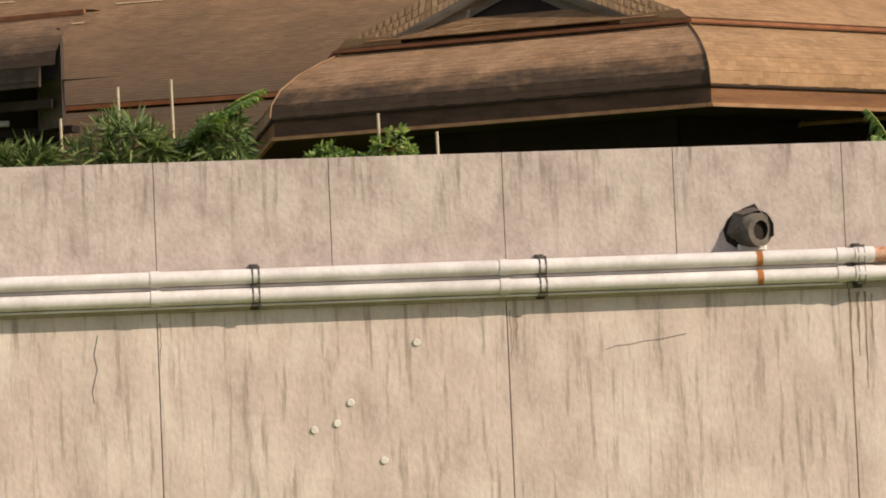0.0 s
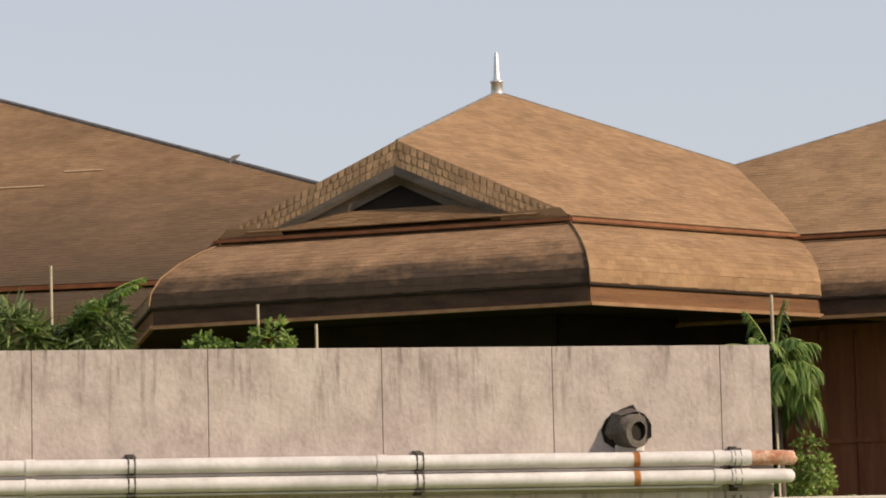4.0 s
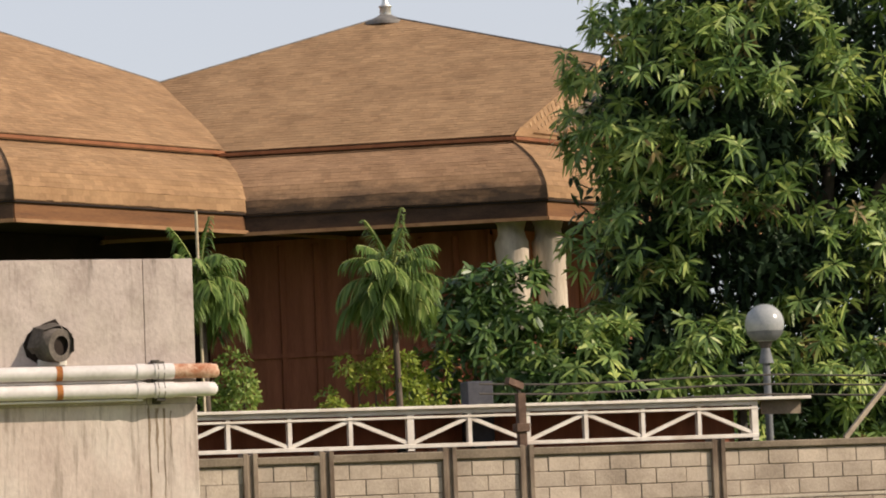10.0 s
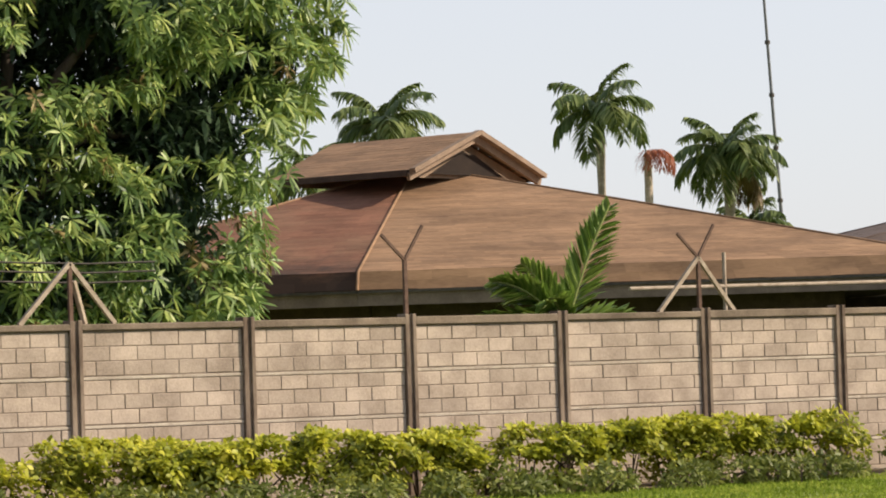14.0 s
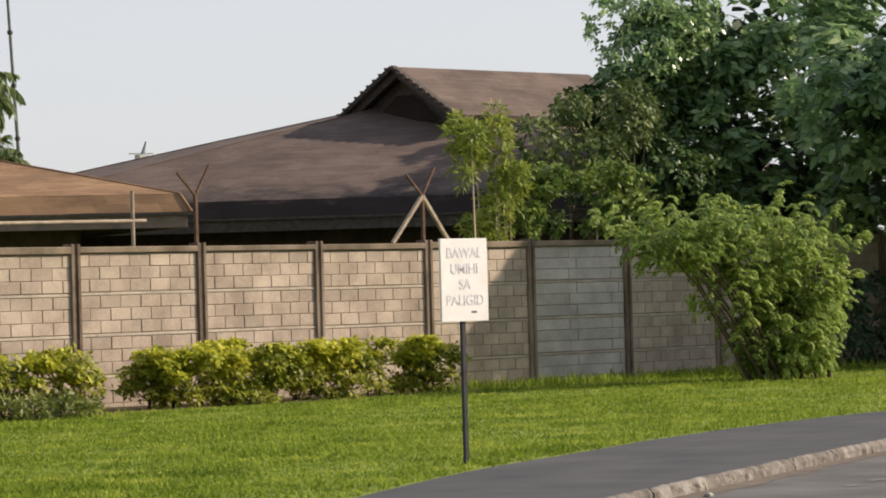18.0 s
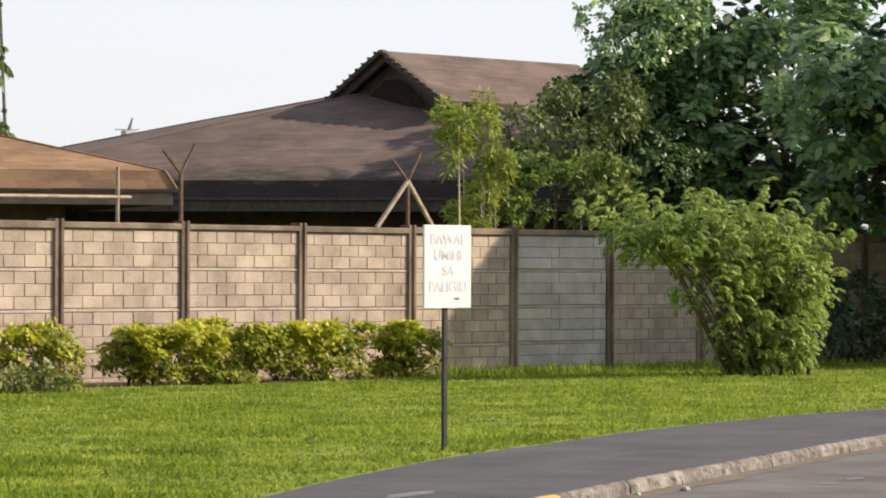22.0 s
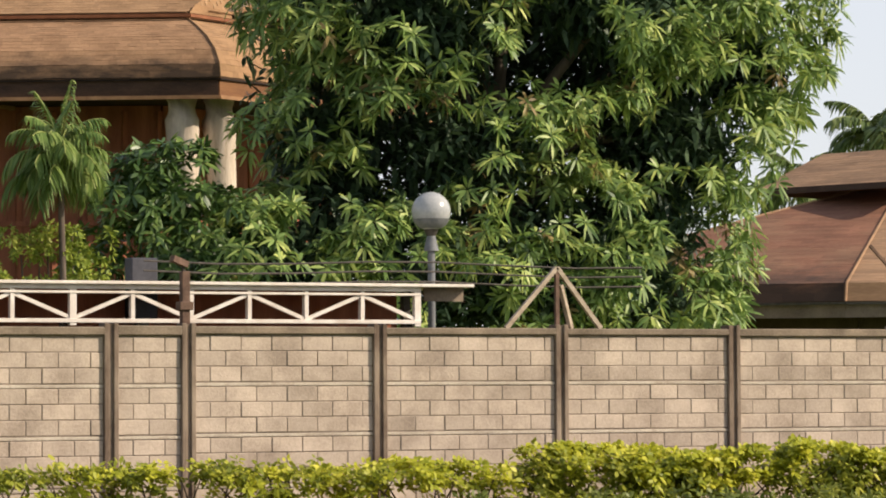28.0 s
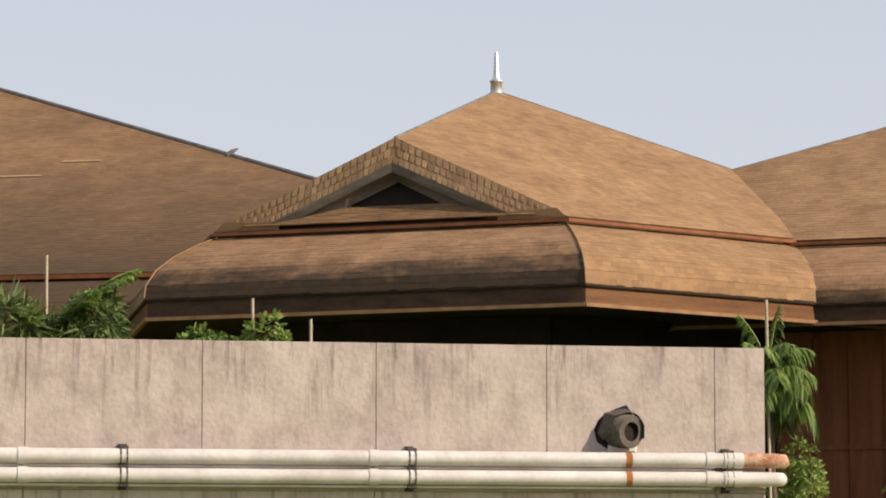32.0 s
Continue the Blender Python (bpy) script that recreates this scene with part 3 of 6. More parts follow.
# ---- roofs ----
M["spire_metal"] = material("weathered_silver_metal", (0.62, 0.62, 0.60), (0.82, 0.81, 0.78), 6, 0.5, 0.1, 40, metal=0.9)
M["cap_metal"] = material("weathered_roof_cap", (0.10, 0.09, 0.08), (0.24, 0.22, 0.20), 6, 0.6, 0.2, 40)
M["red_trim"] = material("red_brown_trim", (0.17, 0.06, 0.025), (0.28, 0.11, 0.045), 4, 0.7, 0.2, 40)
M["lip"] = material("worn_wood_lip", (0.22, 0.115, 0.055), (0.36, 0.205, 0.10), 4, 0.75, 0.2, 30)
M["trunk_column"] = material("pale_trunk_column", (0.42, 0.34, 0.265), (0.64, 0.55, 0.45), 5, 0.85, 0.5, 30, (2, 2, 0.3))
M["barge_pale"] = material("pale_grey_block", (0.30, 0.28, 0.26), (0.45, 0.42, 0.39), 4, 0.85, 0.2, 30)
M["barge_grey"] = material("weathered_grey_brown_board", (0.10, 0.08, 0.062), (0.19, 0.152, 0.12), 3, 0.8, 0.2, 30, (0.4, 0.4, 2))
M["barge"] = material("dark_brown_barge_board", (0.04, 0.028, 0.02), (0.085, 0.06, 0.043), 4, 0.8, 0.2, 30)


def shingle_face(out, a, b, c, d, row, width, lift, rng, sub=1):
    """Adds overlapping shingles over the face with eave a to b and top d to c. sub: courses skipped is none; out = (verts, faces)."""
    verts, faces = out
    a, b, c, d = (np.array(p, float) for p in (a, b, c, d))
    nrm = np.cross(b - a, d - a)
    if np.linalg.norm(nrm) < 1e-6:
        nrm = np.cross(b - a, c - a)
    nrm /= np.linalg.norm(nrm)
    rise = max(np.linalg.norm(d - a), np.linalg.norm(c - b)) if np.linalg.norm(d - c) > 0.01 else np.linalg.norm((c + d) / 2 - (a + b) / 2)
    rows = max(1, round(rise / row))
    for k in range(rows):
        t0, t1 = k / rows, min(1.0, (k + 1.25) / rows)
        l0, r0, l1, r1 = a + (d - a) * t0, b + (c - b) * t0, a + (d - a) * t1, b + (c - b) * t1
        length = np.linalg.norm(r0 - l0)
        m = max(1, round(length / width))
        cuts = [0.0] + [(j + (0.5 if k % 2 else 0.0) + rng.uniform(-0.12, 0.12)) / m for j in range(1, m)] + [1.0]
        cuts = [min(max(q, 0.0), 1.0) for q in cuts]
        for u0, u1 in zip(cuts, cuts[1:]):
            if u1 - u0 < 1e-4:
                continue
            g = lift * rng.uniform(0.75, 1.35)
            drop = (l0 - l1) / max(np.linalg.norm(l1 - l0), 1e-6) * rng.uniform(-0.008, 0.010)
            p0, p1 = l0 + (r0 - l0) * u0 + drop, l0 + (r0 - l0) * u1 + drop
            q0, q1 = l1 + (r1 - l1) * u0, l1 + (r1 - l1) * u1
            i = len(verts)
            verts += [tuple(p0 + nrm * g), tuple(p1 + nrm * g), tuple(q1 + nrm * 0.004), tuple(q0 + nrm * 0.004), tuple(p0 - nrm * 0.01), tuple(p1 - nrm * 0.01)]
            faces += [(i, i + 1, i + 2, i + 3), (i + 4, i + 5, i + 1, i)]


def shingle_poly(out, pts, row, width, lift, rng):
    """Shingles in level courses over a flat convex face with the corners pts."""
    verts, faces = out
    pts = [np.array(p, float) for p in pts]
    nrm = np.cross(pts[1] - pts[0], pts[2] - pts[0])
    nrm = nrm / np.linalg.norm(nrm)
    nrm = nrm if nrm[2] > 0 else -nrm
    across = np.cross(np.array([0, 0, 1.0]), nrm)
    across /= np.linalg.norm(across)
    up = np.cross(nrm, across)
    lo, hi = min(p @ up for p in pts), max(p @ up for p in pts)

    def cut(level):
        found = []
        for p, q in zip(pts, pts[1:] + pts[:1]):
            a, b = p @ up, q @ up
            if abs(a - b) > 1e-9 and min(a, b) - 1e-9 <= level <= max(a, b) + 1e-9:
                found.append(p + (q - p) * (level - a) / (b - a))
        found.sort(key=lambda v: v @ across)
        return (found[0], found[-1]) if found else None
    rows = max(1, round((hi - lo) / row))
    for k in range(rows):
        e0, e1 = cut(lo + (hi - lo) * min(max(k / rows, 1e-4), 1 - 1e-4)), cut(lo + (hi - lo) * min((k + 1.2) / rows, 1 - 1e-4))
        if not e0 or not e1:
            continue
        (l0, r0), (l1, r1) = e0, e1
        s0, s1 = min(l0 @ across, l1 @ across), max(r0 @ across, r1 @ across)
        x = s0 - width * (rng.random() * 0.3 + (0.5 if k % 2 else 0.0))
        while x < s1:
            x2 = x + width * rng.uniform(0.85, 1.15)
            c = [min(max(v, l @ across), r @ across) for v, l, r in ((x, l0, r0), (x2, l0, r0), (x2, l1, r1), (x, l1, r1))]
            if c[1] - c[0] > 1e-3 or c[2] - c[3] > 1e-3:
                g = lift * rng.uniform(0.75, 1.35)
                base = [l + across * (v - l @ across) for v, l in zip(c, (l0, l0, l1, l1))]
                i = len(verts)
                verts += [tuple(base[0] + nrm * g), tuple(base[1] + nrm * g), tuple(base[2] + nrm * 0.003), tuple(base[3] + nrm * 0.003), tuple(base[0] - nrm * 0.01), tuple(base[1] - nrm * 0.01)]
                faces += [(i, i + 1, i + 2, i + 3), (i + 4, i + 5, i + 1, i)]
            x = x2


def ring_pt(c, turn, k, r, z):
    a = radians(turn + 60 * k)
    return Vector((c[0] + r * math.cos(a), c[1] + r * math.sin(a), z))


def spire(parent, x, y, z, height, base, slender=False):
    levels = (0, 0.02, 0.27, 0.28, 0.31, 0.33, 0.36, 0.40, 0.93, 1.0)
    widths = (1, 1, 0.92, 1.12, 1.12, 0.75, 0.62, 0.52, 0.34, 0.22)
    if slender:
        levels, widths = (0, 0.02, 0.16, 0.18, 0.25, 0.28, 0.34, 0.36, 0.9, 1.0), (1, 1, 0.95, 0.6, 0.6, 0.85, 0.85, 0.5, 0.16, 0.02)
    sp = part("spire", tube(bmesh.new(), [(x, y, z + q * height) for q in levels], [base * q for q in widths], 12), M["spire_metal"], parent, "silver metal spire on the roof's top")
    return sp


SKIRT = [(7.74, 6.88), (7.70, 7.10), (7.50, 7.36), (7.12, 7.62), (6.66, 7.84), (6.26, 8.0)]
RING_R, RING_Z, TOP_Z = 6.3, 8.12, 11.15


def pavilion(c, turn, gable_faces, label, pieces=False, open_faces=()):
    rng = random.Random(int(c[0] * 10))
    house = thing("pavilion", label, "building", "hexagonal pavilions")
    out = ([], [])
    loose = []
    under, grimy, tiles = ([], []), ([], []), ([], [])
    for k in range(6):
        p = lambda r, z, q: ring_pt(c, turn, k + q, r, z)
        prof = SKIRT
        for (r0, z0), (r1, z1) in zip(prof, prof[1:]):
            quad = (p(r0, z0, 0), p(r0, z0, 1), p(r1, z1, 1), p(r1, z1, 0))
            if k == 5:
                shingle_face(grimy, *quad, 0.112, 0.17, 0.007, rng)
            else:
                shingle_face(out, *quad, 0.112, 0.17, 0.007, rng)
            i = len(under[0])
            under[0].extend(tuple(v - Vector((0, 0, 0.02))) for v in quad)
            under[1].append((i, i + 1, i + 2, i + 3))
        # ring: dark recess and red trim
        i = len(under[0])
        quad = (p(6.28, 7.96, 0), p(6.28, 7.96, 1), p(6.1, 8.2, 1), p(6.1, 8.2, 0))
        under[0].extend(tuple(v) for v in quad)
        under[1].append((i, i + 1, i + 2, i + 3))
        bm = bmesh.new()
        beam(bm, p(6.36, 8.055, 0), p(6.36, 8.055, 1), 0.06, 0.055)
        part("trim", bm, M["red_trim"], house)
        apex = Vector((c[0], c[1], TOP_Z))
        a, b = p(RING_R, RING_Z, 0), p(RING_R, RING_Z, 1)
        i = len(under[0])
        under[0].extend(tuple(v - Vector((0, 0, 0.03))) for v in (a, b, apex))
        under[1].append((i, i + 1, i + 2))
        mid = radians(turn + 60 * k + 30)
        away = Vector((math.cos(mid), math.sin(mid), 0))
        if k in gable_faces:
            # gablet: a raised tip with two slopes, shingled barges, boards, an opening in painted shade and an apron
            tip = Vector((c[0], c[1], 0)) + away * 5.12 + Vector((0, 0, {5: 9.62, 0: 9.78, 1: 9.58, 4: 9.66}[k]))
            sid = (b - a).normalized()
            ra, rb = a + sid * 0.18 + Vector((0, 0, 0.12)), b - sid * 0.18 + Vector((0, 0, 0.12))
            shingle_poly(out, (a, tip, apex), 0.120, 0.17, 0.006, rng)
            shingle_poly(out, (tip, b, apex), 0.120, 0.17, 0.006, rng)
            part("ridge_cap", tube(bmesh.new(), [tip, apex], 0.024, 6), M["cap_metal"], house)
            if k in (5, 0):
                low = tip - Vector((0, 0, 0.44)) + away * 0.10
                fa, fb = a + sid * 1.05 + Vector((0, 0, 0.10)) + away * 0.02, b - sid * 1.05 + Vector((0, 0, 0.10)) + away * 0.02
                i = len(out[0])
                out[0].extend(tuple(v) for v in (ra, fa, low, tip, fb, rb))
                out[1].extend([(i, i + 1, i + 2, i + 3), (i + 3, i + 2, i + 4, i + 5)])
                # closed feet of the barges, down to the trim
                for e0, s0, f0 in ((a, sid, fa), (b, -sid, fb)):
                    i = len(out[0])
                    out[0].extend(tuple(v) for v in (e0 + away * 0.03 - Vector((0, 0, 0.02)), e0 + s0 * 1.2 + away * 0.03 - Vector((0, 0, 0.02)), f0 + s0 * 0.1 + away * 0.03, e0 + s0 * 0.16 + away * 0.03 + Vector((0, 0, 0.14))))
                    out[1].append((i, i + 1, i + 2, i + 3))
                for e0, e1, f0, f1 in ((ra, tip, fa, low), (rb, tip, fb, low)):
                    m_ = 22
                    for j in range(m_):
                        for row in range(3):
                            u, w = (j + 0.5 + 0.5 * (row % 2)) / m_, (row + 0.5) / 3
                            if u > 0.985:
                                continue
                            q = (e0.lerp(e1, u)).lerp(f0.lerp(f1, u), w)
                            wd = 0.072 * (0.5 + 0.5 * min(1, u * 3)) * rng.uniform(0.9, 1.1)
                            bm = bmesh.new()
                            s2 = (e1 - e0).normalized() * wd
                            d2 = (f1 - e1).normalized() * wd * 1.15
                            n2 = s2.cross(d2).normalized()
                            n2 = n2 if n2.dot(away) > 0 else -n2
                            i = len(tiles[0])
                            base = [q - s2 * 0.8 - d2 * 0.8, q + s2 * 0.8 - d2 * 0.8, q + s2 * 0.55 + d2 * 0.9, q - s2 * 0.55 + d2 * 0.9]
                            tiles[0].extend(tuple(v + n2 * g) for v, g in zip(base, (0.004, 0.004, 0.013, 0.013)))
                            tiles[0].extend(tuple(v - n2 * 0.01) for v in base)
                            tiles[1].extend([(i, i + 1, i + 2, i + 3), (i + 2, i + 6, i + 7, i + 3), (i, i + 3, i + 7, i + 4), (i + 1, i + 5, i + 6, i + 2)])
                            bm.free()
                inner = low - away * 0.25 - Vector((0, 0, 0.30))
                ia, ib = fa + sid * 0.75 - away * 0.2, fb - sid * 0.75 - away * 0.2
                for e0, e1, i0 in ((fa, low, ia), (fb, low, ib)):
                    bm = bmesh.new()
                    poly(bm, [e0, e1, inner, i0])
                    poly(bm, [e0 + away * 0.03, e1 + away * 0.03, e1 + away * 0.03 - Vector((0, 0, 0.16)), e0.lerp(i0, 0.45) + away * 0.03])
                    part("barge_board", bm, M["barge_grey"], house)
                bm = bmesh.new()
                poly(bm, [ia - away * 0.05, ib - away * 0.05, inner - away * 0.05])
                part("gable_opening", bm, M["dark"], house)
                shingle_face(out, a + sid * 0.5 + Vector((0, 0, 0.05)) + away * 0.06, b - sid * 0.5 + Vector((0, 0, 0.05)) + away * 0.06, ib - away * 0.1 + Vector((0, 0, 0.24)), ia - away * 0.1 + Vector((0, 0, 0.24)), 0.12, 0.25, 0.016, rng)
        else:
            shingle_poly(out, (a, b, apex), 0.120, 0.17, 0.006, rng)
        # fascia, soffit, wall behind
        f0, f1 = p(7.66, 6.70, 0), p(7.66, 6.70, 1)
        part("fascia", beam(bmesh.new(), f0, f1, 0.05, 0.34), M["fascia_shaded" if k == 5 else "fascia"], house)
        part("fascia_lip", beam(bmesh.new(), p(7.70, 6.54, 0), p(7.70, 6.54, 1), 0.07, 0.06), M["lip"], house)
        # black strip in place of the shaded gap above the fascia
        part("drip_board", beam(bmesh.new(), p(7.71, 6.86, 0), p(7.71, 6.86, 1), 0.05, 0.06), M["dark"], house)
        # soffit coloured near-black for the shade below the eave
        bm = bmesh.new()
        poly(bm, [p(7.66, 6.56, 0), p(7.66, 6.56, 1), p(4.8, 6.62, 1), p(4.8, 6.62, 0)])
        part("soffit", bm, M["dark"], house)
        w0, w1 = p(5.0, 0, 0), p(5.0, 0, 1)
        d = w1 - w0
        up = Vector((0, 0, 1))
        bm = bmesh.new()
        beam(bm, w0 + up * 3.3, w1 + up * 3.3, 0.12, 6.6)
        # at the left pavilion two walls take painted shade in place of wood
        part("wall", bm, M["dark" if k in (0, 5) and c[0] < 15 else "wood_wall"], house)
        out_n = Vector((away.x, away.y, 0))
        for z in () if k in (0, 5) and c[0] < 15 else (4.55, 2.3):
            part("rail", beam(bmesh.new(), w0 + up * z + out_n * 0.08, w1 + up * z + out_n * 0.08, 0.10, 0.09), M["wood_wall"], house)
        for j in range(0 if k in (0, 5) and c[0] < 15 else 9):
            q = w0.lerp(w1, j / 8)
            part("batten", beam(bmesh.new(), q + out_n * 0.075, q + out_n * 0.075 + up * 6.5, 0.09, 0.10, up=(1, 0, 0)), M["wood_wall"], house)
        e0, e1 = p(7.76, 6.88, 0), apex
        # hip caps over skirt and upper slope
        bm = bmesh.new()
        tube(bm, [p(r + 0.02, z + 0.015, 0) for r, z in SKIRT], 0.014, 6)
        if not ((k in gable_faces) or ((k - 1) % 6 in gable_faces)):
            tube(bm, [a + Vector((0, 0, 0.01)), apex], 0.04, 6)
        part("hip_cap", bm, M["shingle"], house)
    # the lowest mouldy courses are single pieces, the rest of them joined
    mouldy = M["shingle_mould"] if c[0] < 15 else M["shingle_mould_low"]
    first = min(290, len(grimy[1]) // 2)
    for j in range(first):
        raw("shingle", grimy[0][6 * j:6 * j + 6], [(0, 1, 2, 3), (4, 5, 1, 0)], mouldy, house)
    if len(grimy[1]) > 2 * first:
        raw("mouldy_shingles", grimy[0][6 * first:], [tuple(q - 6 * first for q in f) for f in grimy[1][2 * first:]], mouldy, house, "mouldy shingle courses, blackened toward the eave")["kind"] = "stuff"
    ob = raw("shingles", *out, M["shingle"], house)
    ob["kind"] = "stuff"
    raw("barge_tiling", *tiles, M["shingle_pale"], house, "pale scalloped tiles along the gablet edges")["kind"] = "stuff"
    raw("roof_deck", *under, M["deck"], house)
    cap = part("roof_cap", tube(bmesh.new(), [(c[0], c[1], TOP_Z - 0.19), (c[0], c[1], TOP_Z - 0.13), (c[0], c[1], TOP_Z - 0.02), (c[0], c[1], TOP_Z + 0.03)], [q * (0.5 if c[0] < 15 else 1.0) for q in (0.46, 0.45, 0.2, 0.1)], 9), M["cap_metal"], house)
    spire(house, c[0], c[1], TOP_Z - 0.04, 0.76, 0.115)
    # trunk columns at the front corner
    return house


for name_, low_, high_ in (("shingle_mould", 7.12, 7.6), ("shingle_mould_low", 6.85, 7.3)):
    M[name_] = material(name_, (0.235, 0.133, 0.070), (0.36, 0.215, 0.118), 1.6, 0.92, 0.3, 22, (1, 1, 1), stain=(0.15, 0.085, 0.043), stain_scale=0.5, stain_amount=0.26, vary=0.13, mould_shade=((0.055, 0.036, 0.024), low_, high_))
M["shingle_pale"] = material("pale_edge_shingle", (0.25, 0.150, 0.080), (0.41, 0.265, 0.145), 4, 0.9, 0.3, 30, vary=0.2)
M["deck"] = material("roof_deck", (0.10, 0.05, 0.022), (0.17, 0.09, 0.04), 2, 0.95, 0.2)
PAV2, PAV3 = (12.63, 60.09), (21.66, 60.36)
pavilion(PAV2, -91.4, (5, 1), "hexagonal pavilion with brown shingle roof, gablet and silver spire")
pav3 = pavilion(PAV3, -90.0, (0, 4), "hexagonal pavilion with brown shingle roof on pale trunk columns")
for x, y in ((21.32, 53.45), (22.02, 53.5)):
    bm = bmesh.new()
    tube(bm, [(x + 0.10, y, 0), (x + 0.06, y, 2.0), (x + 0.06, y, 4.6), (x, y, 5.6), (x - 0.02, y, 6.2), (x - 0.02, y, 6.56)], [0.22, 0.22, 0.22, 0.26, 0.29, 0.27], 20)
    for v in bm.verts:
        a_ = math.atan2(v.co.y - y, v.co.x - x)
        v.co += Vector((math.cos(a_), math.sin(a_), 0)) * 0.012 * math.sin(a_ * 9 + v.co.z)
    part("column", bm, M["trunk_column"], pav3, "pale trunk column, flared at its top")

# this pavilion is slightly smaller than its twin and stands a little forward
pav3.matrix_basis = Matrix.Translation((0, 0, 0.0107)) @ Matrix.Scale(0.9933, 4)

# large hall behind: one broad face, a skirt below a trim line, an open wing
hall = thing("hall", "large hall with broad brown shingle roof and silver spire", "building")
H_APEX = Vector((3.82, 75.0, 13.42))
hr = random.Random(8)
out, under = ([], []), ([], [])
H_LEFT, H_RIGHT = Vector((-4.3, 67.4, 8.0)), Vector((14.5, 59.6, 8.0))
UP_L = H_LEFT.lerp(H_APEX, 0.2514)
LOW_L = Vector((-2.2, 66.53, 8.0))
BACK = [Vector(p) for p in ((17.0, 74.0, 8.0), (10.0, 86.0, 8.0), (-1.6, 82.0, 8.0))]
hall_faces = [(LOW_L, H_RIGHT, H_APEX, UP_L), (H_RIGHT, BACK[0], H_APEX, H_APEX), (BACK[0], BACK[1], H_APEX, H_APEX), (BACK[1], BACK[2], H_APEX, H_APEX), (BACK[2], UP_L, H_APEX, H_APEX)]
for face in hall_faces:
    shingle_poly(out, face[:3] if face[2] == face[3] else face, 0.13, 0.20, 0.006, hr)
    i = len(under[0])
    under[0].extend(tuple(v - Vector((0, 0, 0.03))) for v in face)
    under[1].append((i, i + 1, i + 2) if face[2] == face[3] else (i, i + 1, i + 2, i + 3))
for a, b, skirt in ((Vector((2.8, 64.46, 8.0)), H_RIGHT, True), (H_RIGHT, BACK[0], False), (BACK[0], BACK[1], False), (BACK[1], BACK[2], False)):
    away = (b - a).cross(Vector((0, 0, 1))).normalized()
    part("trim", beam(bmesh.new(), a + away * 0.05 - Vector((0, 0, 0.06)), b + away * 0.05 - Vector((0, 0, 0.06)), 0.08, 0.08), M["red_trim"], hall)
    if skirt:
        prof = [(0.0, 7.86), (0.55, 7.66), (1.0, 7.34), (1.3, 6.95), (1.4, 6.6)]
        for (o0, z0), (o1, z1) in zip(prof[1:], prof):
            quad = [Vector((v.x, v.y, 0)) + away * o + Vector((0, 0, z)) for v, o, z in ((a, o0, z0), (b, o0, z0), (b, o1, z1), (a, o1, z1))]
            quad[0].x -= o0 * 0.9
            quad[3].x -= o1 * 0.9
            shingle_face(out, *quad, 0.13, 0.28, 0.007, hr)
    low_a, low_b = Vector((a.x, a.y, 0)) + away * 1.25, Vector((b.x, b.y, 0)) + away * 1.25
    part("wall", beam(bmesh.new(), Vector((a.x, a.y, 3.9)) - away * 0.1, Vector((b.x, b.y, 3.9)) - away * 0.1, 0.2, 7.9), M["wood_wall"], hall)
M["shingle_old"] = material("weathered_olive_shingle", (0.185, 0.104, 0.05), (0.292, 0.17, 0.087), 1.3, 0.92, 0.3, 20, stain=(0.12, 0.075, 0.04), stain_scale=0.35, stain_amount=0.55, vary=0.10, mould_shade=((0.085, 0.054, 0.03), 8.0, 11.0))
raw("shingles", *out, M["shingle_old"], hall)["kind"] = "stuff"
raw("roof_deck", *under, M["deck"], hall)
bm = bmesh.new()
tube(bm, [H_RIGHT, H_APEX], 0.06, 6)
tube(bm, [UP_L, H_APEX], 0.06, 6)
part("hip_cap", bm, M["cap_metal"], hall)
part("roof_cap", tube(bmesh.new(), [(3.82, 75, 13.05), (3.82, 75, 13.16), (3.82, 75, 13.4), (3.82, 75, 13.5)], [0.78, 0.62, 0.22, 0.12], 10), M["cap_metal"], hall)
spire(hall, 3.82, 75.0, 13.4, 1.45, 0.14, slender=True)

part("hip_tip", tube(bmesh.new(), [(8.70, 67.9, 10.90), (8.78, 67.88, 11.0), (8.90, 67.86, 11.06)], [0.07, 0.05, 0.015], 8), M["cap_metal"], hall)

# wing skirt shingle, its lower part darkened for the shade lying on it
M["shingle_wing"] = material("shaded_wing_shingle", (0.19, 0.108, 0.058), (0.30, 0.178, 0.098), 1.6, 0.92, 0.3, 22, vary=0.13, mould_shade=((0.05, 0.033, 0.023), 8.45, 9.2))
# open wing on the hall's left side
wing = thing("hall_wing", "shaded open wing under a brown shingle skirt roof", "building")
wa, wb = Vector((-2.4, 62.45, 0)), Vector((2.10, 59.7, 0))
wd = (wb - wa).normalized()
wn_ = wd.cross(Vector((0, 0, 1))).normalized()
out = ([], [])
Z = lambda z: Vector((0, 0, z))
prof = [(0.0, 8.24), (-0.06, 8.48), (-0.33, 8.80), (-0.75, 9.08), (-1.2, 9.24)]
for (o0, z0), (o1, z1) in zip(prof, prof[1:]):
    shingle_face(out, wa + wn_ * o0 + Z(z0) - wd * 0.15, wb + wn_ * o0 + Z(z0) + wd * 0.35, wb + wn_ * o1 + Z(z1) + wd * 0.35, wa + wn_ * o1 + Z(z1), 0.13, 0.28, 0.007, hr)
shingle_face(out, wa - wn_ * 1.2 + Z(9.33), wb - wn_ * 1.2 + Z(9.33) + wd * 0.35, wb - wn_ * 2.4 + Z(9.46), wa - wn_ * 3.0 + Z(9.5), 0.14, 0.3, 0.007, hr)
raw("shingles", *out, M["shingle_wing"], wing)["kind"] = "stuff"
